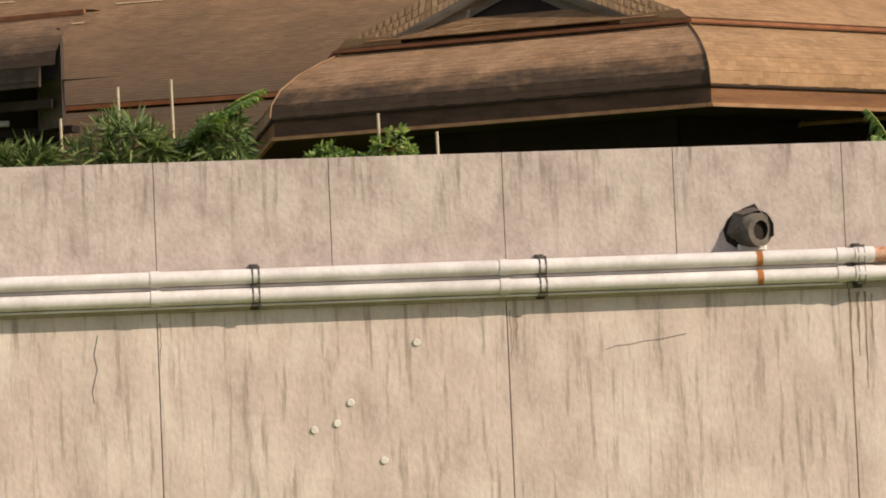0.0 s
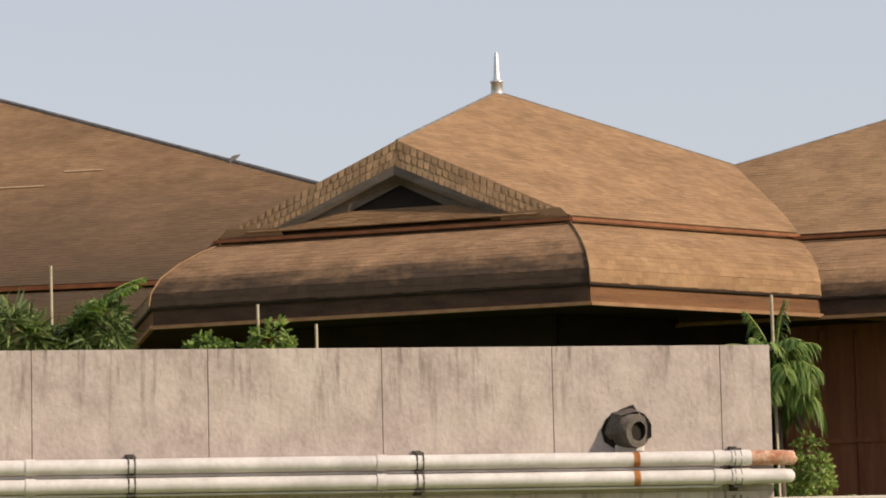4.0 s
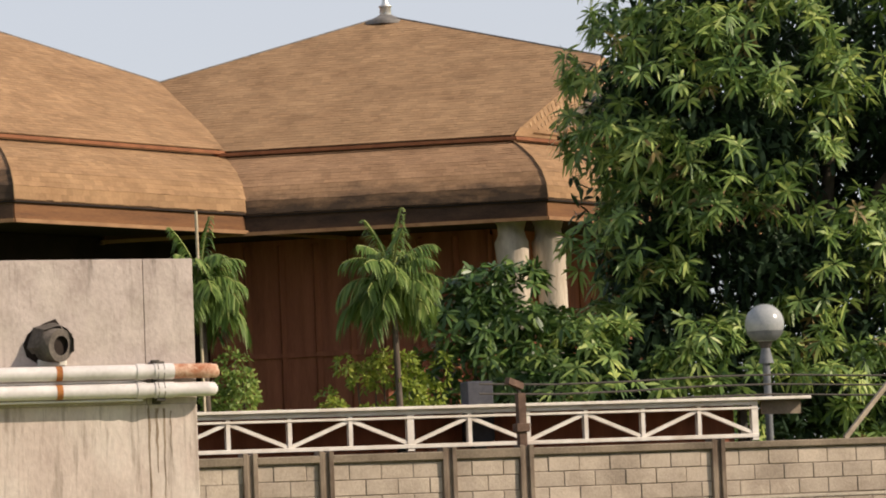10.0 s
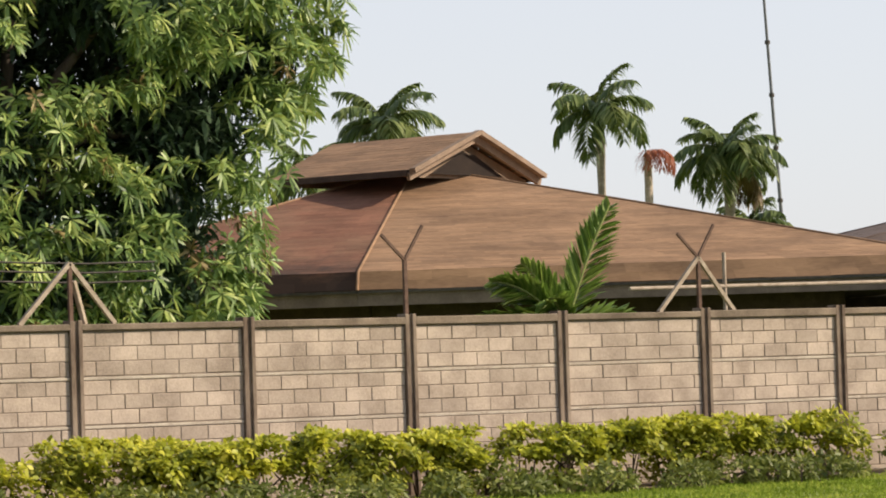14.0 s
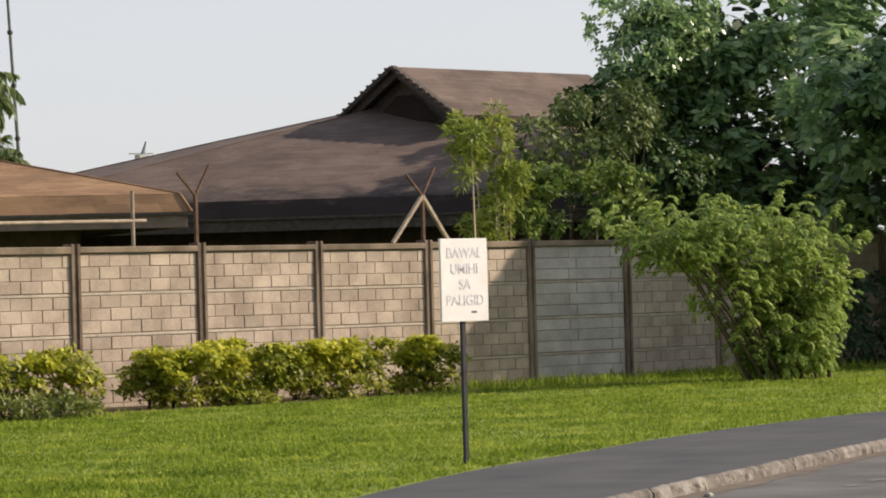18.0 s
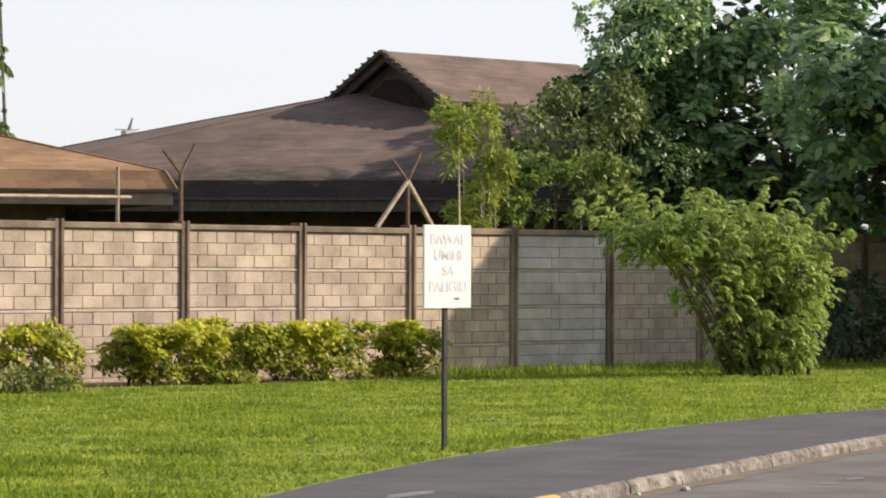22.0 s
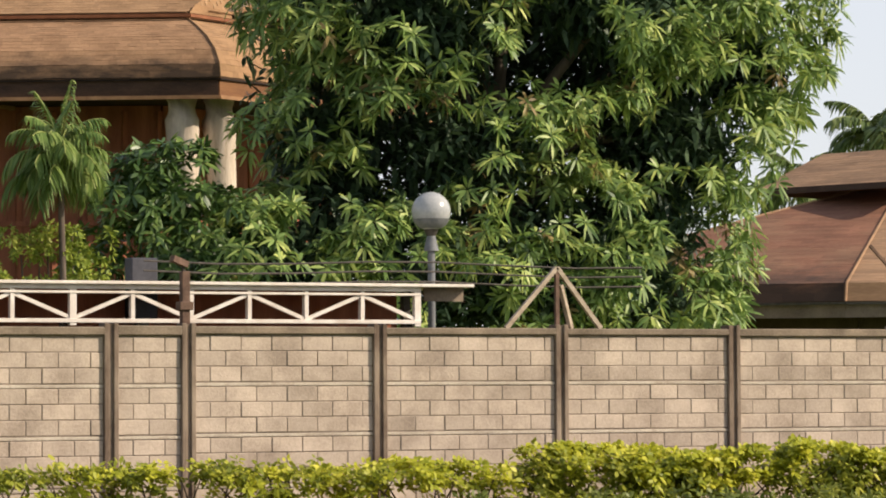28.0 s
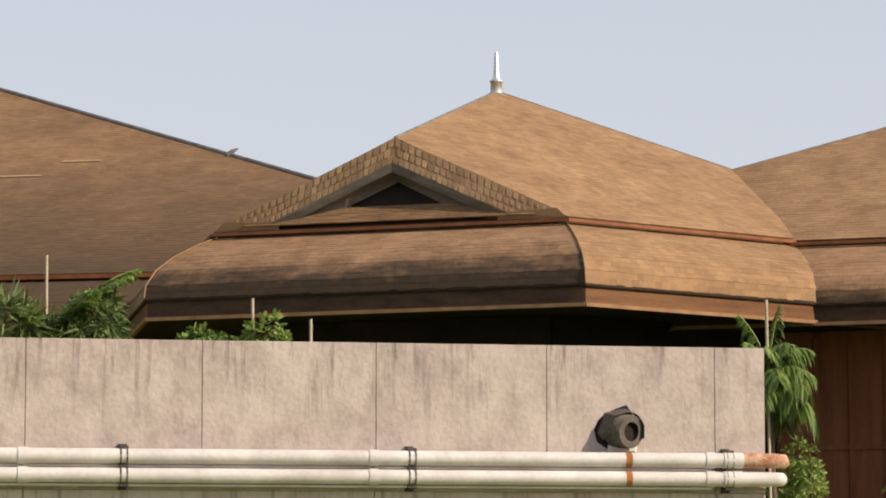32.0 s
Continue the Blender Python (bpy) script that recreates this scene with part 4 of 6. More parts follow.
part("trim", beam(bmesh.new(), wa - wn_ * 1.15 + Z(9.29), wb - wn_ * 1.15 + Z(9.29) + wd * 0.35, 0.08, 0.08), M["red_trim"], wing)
# fascia, beam, ledge, end and back walls coloured dark for the wing's shade
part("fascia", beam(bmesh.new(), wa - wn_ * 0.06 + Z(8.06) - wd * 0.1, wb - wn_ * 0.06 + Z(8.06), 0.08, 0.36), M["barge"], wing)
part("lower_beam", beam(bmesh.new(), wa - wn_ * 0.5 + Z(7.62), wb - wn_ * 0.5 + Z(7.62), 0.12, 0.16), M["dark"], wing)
bm = bmesh.new()
poly(bm, [(2.12, 60.9, 7.2), (2.52, 60.0, 7.2), (2.52, 60.0, 8.95), (2.12, 60.9, 8.9)])
poly(bm, [(2.52, 60.0, 7.2), (2.75, 64.0, 7.2), (2.75, 64.0, 9.15), (2.52, 60.0, 8.95)])
part("end_wall", bm, M["barge"], wing)
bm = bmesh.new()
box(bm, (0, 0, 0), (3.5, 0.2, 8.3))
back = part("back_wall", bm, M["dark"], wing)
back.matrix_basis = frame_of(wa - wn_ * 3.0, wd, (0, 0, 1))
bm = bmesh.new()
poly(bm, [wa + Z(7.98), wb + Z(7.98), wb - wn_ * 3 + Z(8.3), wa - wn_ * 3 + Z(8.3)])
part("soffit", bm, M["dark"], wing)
bm = bmesh.new()
poly(bm, [wa - wd * 0.15 + Z(8.2), wa - wd * 0.15 + Z(7.85), wa + wd * 0.45 - wn_ * 0.3 + Z(6.9), wa + wd * 0.6 - wn_ * 0.6 + Z(8.2)])
part("end_bracket", bm, M["fascia"], wing)
part("parapet", beam(bmesh.new(), wa + wd * 1.0 + Z(3.45) - wn_ * 0.5, wb - wd * 0.9 + Z(3.45) - wn_ * 0.5, 0.2, 6.9), M["shingle"], wing)
for x in (0.50, 0.86, 1.50):
    part("ledge_block", boxed((x - 0.11, 61.0, 7.32), (x + 0.11, 61.12, 7.42), 0.01), M["barge_pale"], wing, "pale block on the ledge")
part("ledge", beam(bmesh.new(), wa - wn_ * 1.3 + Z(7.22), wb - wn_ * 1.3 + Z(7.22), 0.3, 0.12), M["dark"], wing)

# ---- the two low houses behind the fence ----
def low_house(c, corners, mat, fascia_mat, lantern, label, left_mat=None):
    """Hipped roof over a six-sided plan with a gabled lantern. lantern: gable centre, ridge direction, ridge length, half width, base z, tip z."""
    rng = random.Random(int(c[0]))
    house = thing("bungalow", label, "house", "six-sided low houses")
    out, out2 = ([], []), ([], [])
    under = ([], [])
    mid = Vector((*c, 0))
    pt = lambda k, t, z: Vector((*corners[k % 6], 0)).lerp(mid, t) + Vector((0, 0, z))
    prof = [(0.0, 3.12), (0.02, 3.45), (0.35, 4.22), (0.65, 4.92), (0.93, 5.55)]
    for k in range(6):
        for (r0, z0), (r1, z1) in zip(prof, prof[1:]):
            quad = [pt(k, r0, z0), pt(k + 1, r0, z0), pt(k + 1, r1, z1), pt(k, r1, z1)]
            shingle_face(out2 if (left_mat and k == 5) else out, *quad, 0.19, 0.55, 0.005, rng)
            i = len(under[0])
            under[0].extend(tuple(v - Vector((0, 0, 0.03))) for v in quad)
            under[1].append((i, i + 1, i + 2, i + 3))
        bm = bmesh.new()
        tube(bm, [pt(k, r - 0.002, z) for r, z in prof], 0.03, 6)
        part("hip_cap", bm, mat, house)
        part("fascia", beam(bmesh.new(), pt(k, 0.008, 2.97), pt(k + 1, 0.008, 2.97), 0.06, 0.26), fascia_mat, house)
        part("gutter", beam(bmesh.new(), pt(k, 0, 3.09), pt(k + 1, 0, 3.09), 0.08, 0.05), M["dark_steel"], house)
        # soffit and wall coloured dark for the shade below the eave
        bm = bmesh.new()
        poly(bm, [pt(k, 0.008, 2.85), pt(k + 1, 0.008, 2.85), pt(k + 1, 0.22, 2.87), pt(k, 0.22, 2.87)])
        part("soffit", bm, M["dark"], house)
        part("wall", beam(bmesh.new(), pt(k, 0.2, 1.43), pt(k + 1, 0.2, 1.43), 0.2, 2.88), M["barge"], house)
    raw("shingles", *out, mat, house)["kind"] = "stuff"
    if left_mat:
        ob = raw("red_shingles", *out2, left_mat, house, "reddish worn shingles")
        ob["kind"] = "stuff"
    raw("roof_deck", *under, M["deck"], house)
    g, d, length, half, z0, z1 = lantern
    g, d = Vector((*g, 0)), Vector((*d, 0)).normalized()
    s = Vector((-d.y, d.x, 0))
    lan = ([], [])
    tip0, tip1 = g + Z(z1), g + d * length + Z(z1)
    for sgn in (1, -1):
        low0, low1 = g + s * half * sgn + Z(z0), g + d * length + s * half * sgn + Z(z0)
        mid0, mid1 = g + s * half * 0.35 * sgn + Z(z0 + (z1 - z0) * 0.655), g + d * length + s * half * 0.35 * sgn + Z(z0 + (z1 - z0) * 0.655)
        for q in ([low0, low1, mid1, mid0], [mid0, mid1, tip1, tip0]):
            q = q if sgn < 0 else [q[1], q[0], q[3], q[2]]
            shingle_face(lan, *q, 0.17, 0.5, 0.006, rng)
        part("lantern_edge", beam(bmesh.new(), low0 - Z(0.05), low1 - Z(0.05), 0.10, 0.12), M["barge"], house)
        bm = bmesh.new()
        pts = [low0 - d * 0.12, mid0 - d * 0.12, tip0 - d * 0.12]
        for p_, q_ in zip(pts, pts[1:]):
            beam(bm, p_ - Z(0.01), q_ - Z(0.01), 0.14, 0.09)
            beam(bm, p_ - Z(0.13) + d * 0.12, q_ - Z(0.13) + d * 0.12, 0.08, 0.14)
        board_ = part("barge_board", bm, fascia_mat if left_mat is None else M["barge_light"], house)
        for j in range(0 if left_mat else 10):
            q = low0.lerp(tip0, (j + 0.5) / 10) - d * 0.2 + Z(0.03)
            part("barge_shingle", boxed(tuple(q - Vector((0.06, 0.06, 0.04))), tuple(q + Vector((0.06, 0.06, 0.012))), 0.012), mat, board_)
    bm = bmesh.new()
    poly(bm, [g + s * half + d * 0.3 + Z(z0 - 0.1), g - s * half + d * 0.3 + Z(z0 - 0.1), g + d * 0.3 + Z(z1 - 0.15)])
    part("gable_board", bm, fascia_mat if left_mat is None else M["barge_light"], house)
    # opening drawn as a black sheet for the shade within
    bm = bmesh.new()
    low_z, high_z = z0 - 0.04 * (z1 - z0), z0 + 0.47 * (z1 - z0)
    poly(bm, [g + s * half * 0.55 + d * 0.2 + Z(low_z), g - s * half * 0.55 + d * 0.2 + Z(low_z), g - s * half * 0.12 + d * 0.2 + Z(high_z), g + s * half * 0.12 + d * 0.2 + Z(high_z)])
    part("gable_opening", bm, M["dark"], house)
    bm = bmesh.new()
    poly(bm, [g + d * length + s * half + Z(z0 - 0.1), g + d * length - s * half + Z(z0 - 0.1), tip1])
    part("gable_back", bm, mat, house)
    raw("lantern_shingles", *lan, mat, house)["kind"] = "stuff"
    return house


M["barge_light"] = material("pale_brown_barge", (0.19, 0.135, 0.09), (0.30, 0.215, 0.15), 4, 0.8, 0.2, 30)
M["shingle_tan"] = material("worn_tan_brown_shingle", (0.205, 0.122, 0.068), (0.345, 0.213, 0.122), 1.0, 0.9, 0.3, 14, (0.5, 0.5, 3.0), stain=(0.10, 0.062, 0.04), stain_scale=0.9, stain_amount=0.6, vary=0.16)
# the reddish shingle grows darker toward its eave
M["shingle_red"] = material("reddish_shingle", (0.155, 0.072, 0.043), (0.24, 0.112, 0.068), 1.0, 0.9, 0.3, 12, (1, 1, 2.5), stain=(0.205, 0.125, 0.075), stain_scale=0.45, stain_amount=0.95, vary=0.14, mould_shade=((0.05, 0.032, 0.024), 3.35, 3.9))
M["fascia_grey"] = material("grey_brown_fascia", (0.14, 0.105, 0.085), (0.24, 0.185, 0.15), 3, 0.8, 0.2, 30)
low_house((37.4, 55.6), ((32.65, 50.5), (41.5, 44.6), (46.5, 54.0), (42.0, 62.5), (34.0, 63.0), (28.0, 55.5)), M["shingle_tan"], M["fascia_grey"], ((37.8, 54.1), (-0.30, 0.95), 3.6, 2.1, 5.48, 6.28), "low house with worn tan-brown shingle roof and gabled lantern", left_mat=M["shingle_red"])
low_house((53.0, 49.6), ((43.0, 52.7), (52.0, 40.8), (60.0, 42.0), (62.5, 52.0), (55.0, 60.0), (46.0, 60.5)), M["shingle_dark"], M["dark_steel"], ((51.6, 49.0), (1.0, -0.02), 6.05, 1.83, 5.18, 6.29), "low house with dark brown shingle roof and gabled lantern")

# ---- steel truss over the fence ----
truss = thing("steel_truss", "cream-painted steel lattice beam over the boundary wall, stained with rust", "truss")
TY, T0, T1 = 38.6, 6.4, 18.6
for z, h in ((2.865, 0.055), (2.80, 0.03), (2.455, 0.05)):
    part("chord", boxed((T0, TY - 0.05, z - h / 2), (T1, TY + 0.05, z + h / 2), 0.004), M["white_steel"], truss)
ups = [18.56 - 0.766 * j for j in range(16)]
for j, x in enumerate(ups):
    wide = 0.085 if j in (0, 6, 12) else 0.05
    part("upright", boxed((x - wide / 2, TY - 0.04, 2.40 if wide > 0.06 else 2.47), (x + wide / 2, TY + 0.04, 2.85)), M["white_steel"], truss)
for j, (x0, x1) in enumerate(zip(ups, ups[1:])):
    lo, hi = (x0, x1) if j % 2 == 0 else (x1, x0)
    part("diagonal", beam(bmesh.new(), (lo, TY, 2.48), (hi, TY, 2.79), 0.05, 0.045), M["white_steel"], truss)
for x in (8.0, 13.9, 18.5):
    part("leg", boxed((x - 0.05, TY + 0.05, -0.05), (x + 0.05, TY + 0.15, 2.45)), M["dark_steel"], truss)
canopy = thing("canopy", "thin cream steel canopy slab beyond the lattice beam", "canopy")
part("slab", boxed((6.4, TY - 0.12, 2.895), (19.32, TY + 1.3, 2.935), 0.006), M["white_steel"], canopy)
part("edge_beam", boxed((18.7, TY + 0.06, 2.72), (19.25, TY + 0.10, 2.90)), M["coping"], canopy)
part("back_panel", boxed((6.4, TY + 1.2, -0.05), (18.85, TY + 1.26, 2.885)), M["wood_wall"], canopy, "dark red-brown panel under the canopy")
part("support", boxed((18.9, TY + 1.1, -0.05), (19.0, TY + 1.2, 2.9)), M["dark_steel"], canopy)

# rusty stub with a small security camera
stubp = thing("rusty_stub_post", "rusty steel stub post standing on the boundary wall", "post")
part("stub", boxed((14.93, FY - 0.05, 2.36), (15.03, FY + 0.05, 3.02), 0.006), M["rust_dark"], stubp)
part("clamp", boxed((14.89, FY - 0.08, 2.56), (15.06, FY + 0.07, 2.66), 0.006), M["rust_dark"], stubp)
cctv = thing("security_camera", "small dark security camera on the rusty stub post", "camera")
part("bracket", beam(bmesh.new(), (14.98, FY, 3.0), (14.94, FY, 3.12), 0.03), M["dark_steel"], cctv)
part("housing", beam(bmesh.new(), (15.0, FY, 3.10), (14.78, FY - 0.1, 3.17), 0.075, 0.075), M["rust_dark"], cctv)
box_ = thing("junction_box", "dark blue-grey metal junction box behind the lattice beam", "box")
part("case", boxed((15.05, 39.45, 2.5), (15.40, 39.7, 3.26), 0.015), M["box_dark"], box_)
part("stand", boxed((15.15, 39.5, -0.05), (15.3, 39.65, 2.5)), M["dark_steel"], box_)
sheet = thing("metal_sheet", "grey metal sheet leaning against the boundary wall", "sheet")
bm = boxed((0, 0, 0), (0.58, 0.02, 1.82), 0.004)
sh = part("sheet", bm, M["galv"], sheet)
sh.matrix_basis = pose(10.89, 37.12, -0.02, -8, 0, 0)

# ---- globe lamp ----
lamp = thing("globe_lamp", "grey globe street lamp on a dark post", "lamp")
LX, LYY = 19.45, 40.0
bm = bmesh.new()
bmesh.ops.create_uvsphere(bm, u_segments=24, v_segments=16, radius=0.258, matrix=Matrix.Translation((LX, LYY, 3.94)))
part("globe", bm, M["globe"], lamp, "cloudy grey globe", smooth=True)
part("holder", tube(bmesh.new(), [(LX, LYY, 3.715), (LX, LYY, 3.76), (LX, LYY, 3.80), (LX, LYY, 3.84)], [0.14, 0.198, 0.226, 0.244], 24, caps=False), M["lamp_grey"], lamp, "grey cup that holds the globe")
part("collar", tube(bmesh.new(), [(LX, LYY, 3.62), (LX, LYY, 3.70), (LX, LYY, 3.74), (LX, LYY, 3.80)], [0.06, 0.10, 0.14, 0.16], 16), M["dark_steel"], lamp)
part("neck", tube(bmesh.new(), [(LX, LYY, 3.42), (LX, LYY, 3.47), (LX, LYY, 3.62)], [0.10, 0.09, 0.055], 14), M["lamp_grey"], lamp)
part("post", tube(bmesh.new(), [(LX + 0.01, LYY, -0.05), (LX, LYY, 3.45)], 0.05, 12), M["lamp_grey"], lamp)

# ---- barbed wire brackets ----
def leg(p, q, name, parent, mat, w=0.055):
    part(name, beam(bmesh.new(), p, q, w, w), mat, parent)


for x, kind in ((19.98, "a"), (25.0, "y"), (29.98, "x"), (35.0, "y"), (40.0, "x")):
    br = thing("wire_bracket", {"a": "rusty angle-iron tripod on the boundary wall", "y": "rusty Y-shaped barbed wire post on the boundary wall", "x": "rusty crossed-leg barbed wire post on the boundary wall"}[kind], "wire post", "barbed wire posts")
    top = Vector((x, FY, 3.12))
    if kind in "ax":
        for dx in (-0.72, 0.62):
            leg((x + dx, FY, 2.36), top, "leg", br, M["bracket"])
        if kind == "a":
            leg((x + 0.25, FY + 0.1, 2.36), (x + 0.05, FY, 2.9), "leg", br, M["bracket"])
    leg((x, FY, 2.36), top, "upright", br, M["rust_dark"], 0.05)
    if kind in "yx":
        leg(top, (x - 0.36, FY, 3.46), "arm", br, M["rust_dark"], 0.036)
        leg(top, (x + 0.30, FY, 3.58), "arm", br, M["rust_dark"], 0.036)
rail = thing("pipe_rail", "thin tan pipe rail on two uprights behind the boundary wall", "rail")
for x in (31.67, 35.07):
    part("upright", tube(bmesh.new(), [(x, 39, -0.05), (x, 39, 3.25)], 0.03, 8), M["bracket"], rail)
part("rail", tube(bmesh.new(), [(29.9, 39, 2.735), (35.34, 39, 2.785)], 0.03, 8), M["bracket"], rail)
for zz in (2.95, 3.08, 3.2):
    wire = thing("barbed_wire", "thin dark barbed wire strung behind the boundary wall", "wire", "barbed wires")
    part("strand", tube(bmesh.new(), [(15 + 1.0 * j, 38.9, zz - 0.03 * math.sin(j * 1.3)) for j in range(8)], 0.012, 4), M["dark_steel"], wire)

# thin poles in the planting
for x, y, z0, z1 in ((12.98, 44.0, 0, 5.85), (2.65, 45, 0, 6.3), (3.36, 45, 0, 6.38), (1.88, 45, 0, 5.9), (6.12, 45, 0, 5.85), (6.91, 45, 0, 5.58), (0.62, 46, 0, 6.4), (48.24, 40.0, 0, 3.4), (47.3, 40.0, 0, 3.1)):
    pole = thing("stake", "thin pale bamboo stake among the plants", "stake", "stakes")
    part("cane", tube(bmesh.new(), [(x, y, z0 - 0.05), (x + 0.01, y, (z0 + z1) / 2), (x - 0.02, y, z1)], 0.022, 6), M["cane"], pole)

# ---- notice board ----
sign = thing("notice_sign", "white notice board with faded grey lettering on a dark post", "sign")
SM = frame_of((22.765, 20.85, 0), (1.0, -0.03, 0), (0, 0, 1))
board = part("board", boxed((-0.305, -0.012, 1.30), (0.305, 0.012, 2.055), 0.003), M["board"], sign)
bm = boxed((-0.022, 0.012, -0.1), (0.022, 0.045, 1.95))
pst = part("post", bm, M["post_black"], sign)
for ob in (board, pst):
    ob.matrix_basis = SM
for text, z in (("BAWAL", 1.88), ("UMIHI", 1.735), ("SA", 1.595), ("PALIGID", 1.45)):
    cu = bpy.data.curves.new("words", "FONT")
    cu.body, cu.size, cu.align_x, cu.extrude, cu.offset = text, 0.135, "CENTER", 0.0012, 0.001
    cu.materials.append(M["faded"])
    ob = new("lettering", cu)
    ob.parent = board
    ob.matrix_basis = pose(0, -0.0145, z, 90, 0, 0)
mark = part("small_mark", boxed((0.08, -0.0145, 1.375), (0.15, -0.012, 1.395)), M["faded_dark"], board)

# ---- far mast and tower ----
mast = thing("radio_mast", "tall thin steel radio mast far behind the roofs", "mast")
for k in range(9):
    t0, t1 = k / 9, (k + 1) / 9
    p0, p1 = Vector((71.9, 85, 0)).lerp(Vector((71.0, 85, 15.5)), t0), Vector((71.9, 85, 0)).lerp(Vector((71.0, 85, 15.5)), t1)
    part("mast_section", tube(bmesh.new(), [p0, p1], [0.075 - 0.004 * k, 0.071 - 0.004 * k], 8), M["lamp_grey"], mast)
    part("collar", tube(bmesh.new(), [p1 - Vector((0, 0, 0.06)), p1 + Vector((0, 0, 0.06))], 0.09, 8), M["dark_steel"], mast)
tower = thing("far_antenna", "far pale antenna tower over the roofs", "antenna")
part("shaft", tube(bmesh.new(), [(180.9, 200, 0), (180.9, 200, 12.6), (181.4, 200, 14.0)], [0.5, 0.22, 0.05], 6), M["lamp_grey"], tower)
part("arm", beam(bmesh.new(), (179.6, 200, 13.0), (182.1, 200, 13.05), 0.08), M["lamp_grey"], tower)
part("drum", boxed((180.4, 199.7, 12.4), (181.5, 200.3, 12.95), 0.05), M["globe"], tower)

# ---- plants ----
def leaf_material(name, dark, mid, bright, through_=0.25, rough=0.5, gloss=0.3, mottle=1.0, leaf_share=0.6):
    """Leaf colours that differ from leaf to leaf, with a little light coming through."""
    m = bpy.data.materials.new(name)
    m.use_nodes = True
    n, l = m.node_tree.nodes, m.node_tree.links
    b, out = n["Principled BSDF"], n["Material Output"]
    geo = n.new("ShaderNodeNewGeometry")
    ramp = n.new("ShaderNodeValToRGB")
    e = ramp.color_ramp.elements
    e[0].position, e[0].color = 0.05, (*dark, 1)
    e[1].position, e[1].color = 0.95, (*bright, 1)
    mid_e = e.new(0.55)
    mid_e.color = (*mid, 1)
    noise_ = n.new("ShaderNodeTexNoise")
    noise_.inputs["Scale"].default_value, noise_.inputs["Detail"].default_value = 1.1, 4
    l.new(geo.outputs["Position"], noise_.inputs["Vector"])
    mix = n.new("ShaderNodeMath")
    mix.operation = "MULTIPLY_ADD"
    l.new(geo.outputs["Random Per Island"], mix.inputs[0])
    mix.inputs[1].default_value = leaf_share
    sc = n.new("ShaderNodeMath")
    sc.operation = "MULTIPLY_ADD"
    l.new(noise_.outputs["Fac"], sc.inputs[0])
    sc.inputs[1].default_value, sc.inputs[2].default_value = mottle, 0.5 - 0.5 * mottle - 0.5 * leaf_share
    l.new(sc.outputs[0], mix.inputs[2])
    l.new(mix.outputs[0], ramp.inputs[0])
    l.new(ramp.outputs[0], b.inputs["Base Color"])
    b.inputs["Roughness"].default_value = rough
    b.inputs["Specular IOR Level"].default_value = gloss
    tr = n.new("ShaderNodeBsdfTranslucent")
    l.new(ramp.outputs[0], tr.inputs["Color"])
    ms = n.new("ShaderNodeMixShader")
    ms.inputs[0].default_value = through_
    l.new(b.outputs[0], ms.inputs[1])
    l.new(tr.outputs[0], ms.inputs[2])
    l.new(ms.outputs[0], out.inputs["Surface"])
    return m


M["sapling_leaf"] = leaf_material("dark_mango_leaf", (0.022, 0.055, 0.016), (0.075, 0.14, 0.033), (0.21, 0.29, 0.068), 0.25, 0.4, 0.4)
M["mango"] = leaf_material("mango_leaf", (0.055, 0.115, 0.034), (0.225, 0.33, 0.088), (0.57, 0.62, 0.175), 0.34, 0.45, 0.40)
M["tree_leaf"] = leaf_material("broad_leaf", (0.06, 0.13, 0.055), (0.24, 0.38, 0.15), (0.56, 0.68, 0.30), 0.5, 0.30, 0.75)
M["bush_leaf"] = leaf_material("feathery_leaf", (0.085, 0.14, 0.03), (0.27, 0.37, 0.085), (0.57, 0.63, 0.19), 0.45)
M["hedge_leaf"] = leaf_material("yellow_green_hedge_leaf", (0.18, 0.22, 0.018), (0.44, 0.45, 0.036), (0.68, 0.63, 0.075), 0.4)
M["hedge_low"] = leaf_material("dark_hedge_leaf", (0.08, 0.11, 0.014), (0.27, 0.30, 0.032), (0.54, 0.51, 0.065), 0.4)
M["palm_leaf"] = leaf_material("palm_leaf", (0.05, 0.085, 0.024), (0.125, 0.175, 0.05), (0.29, 0.32, 0.115), 0.25)
M["palm_dry"] = leaf_material("dry_palm_leaf", (0.14, 0.10, 0.05), (0.26, 0.19, 0.10), (0.42, 0.33, 0.19))
M["palm_orange"] = leaf_material("orange_dry_leaf", (0.30, 0.09, 0.05), (0.42, 0.16, 0.09), (0.5, 0.25, 0.15))
M["vine_mass"] = leaf_material("creeper_leaf", (0.05, 0.10, 0.022), (0.17, 0.25, 0.05), (0.40, 0.46, 0.12), 0.35)
M["vine_leaf"] = leaf_material("vine_leaf", (0.10, 0.16, 0.022), (0.28, 0.34, 0.05), (0.52, 0.52, 0.10), 0.35)
M["weed_leaf"] = leaf_material("weed_leaf", (0.06, 0.085, 0.018), (0.17, 0.20, 0.04), (0.34, 0.35, 0.09), 0.3)
M["blade"] = leaf_material("grass_blade", (0.13, 0.19, 0.021), (0.22, 0.295, 0.037), (0.40, 0.435, 0.075), 0.4, 0.9, 0.1, mottle=2.2, leaf_share=0.35)
M["garden_frond"] = leaf_material("garden_palm_leaf", (0.06, 0.115, 0.025), (0.15, 0.23, 0.05), (0.34, 0.40, 0.12), 0.3)
M["mango_young"] = leaf_material("young_mango_leaf", (0.10, 0.19, 0.06), (0.25, 0.39, 0.12), (0.50, 0.58, 0.22), 0.65, 0.35, 0.5)
M["mango_flush"] = leaf_material("brown_young_leaf", (0.12, 0.085, 0.035), (0.26, 0.19, 0.075), (0.42, 0.33, 0.13), 0.3)
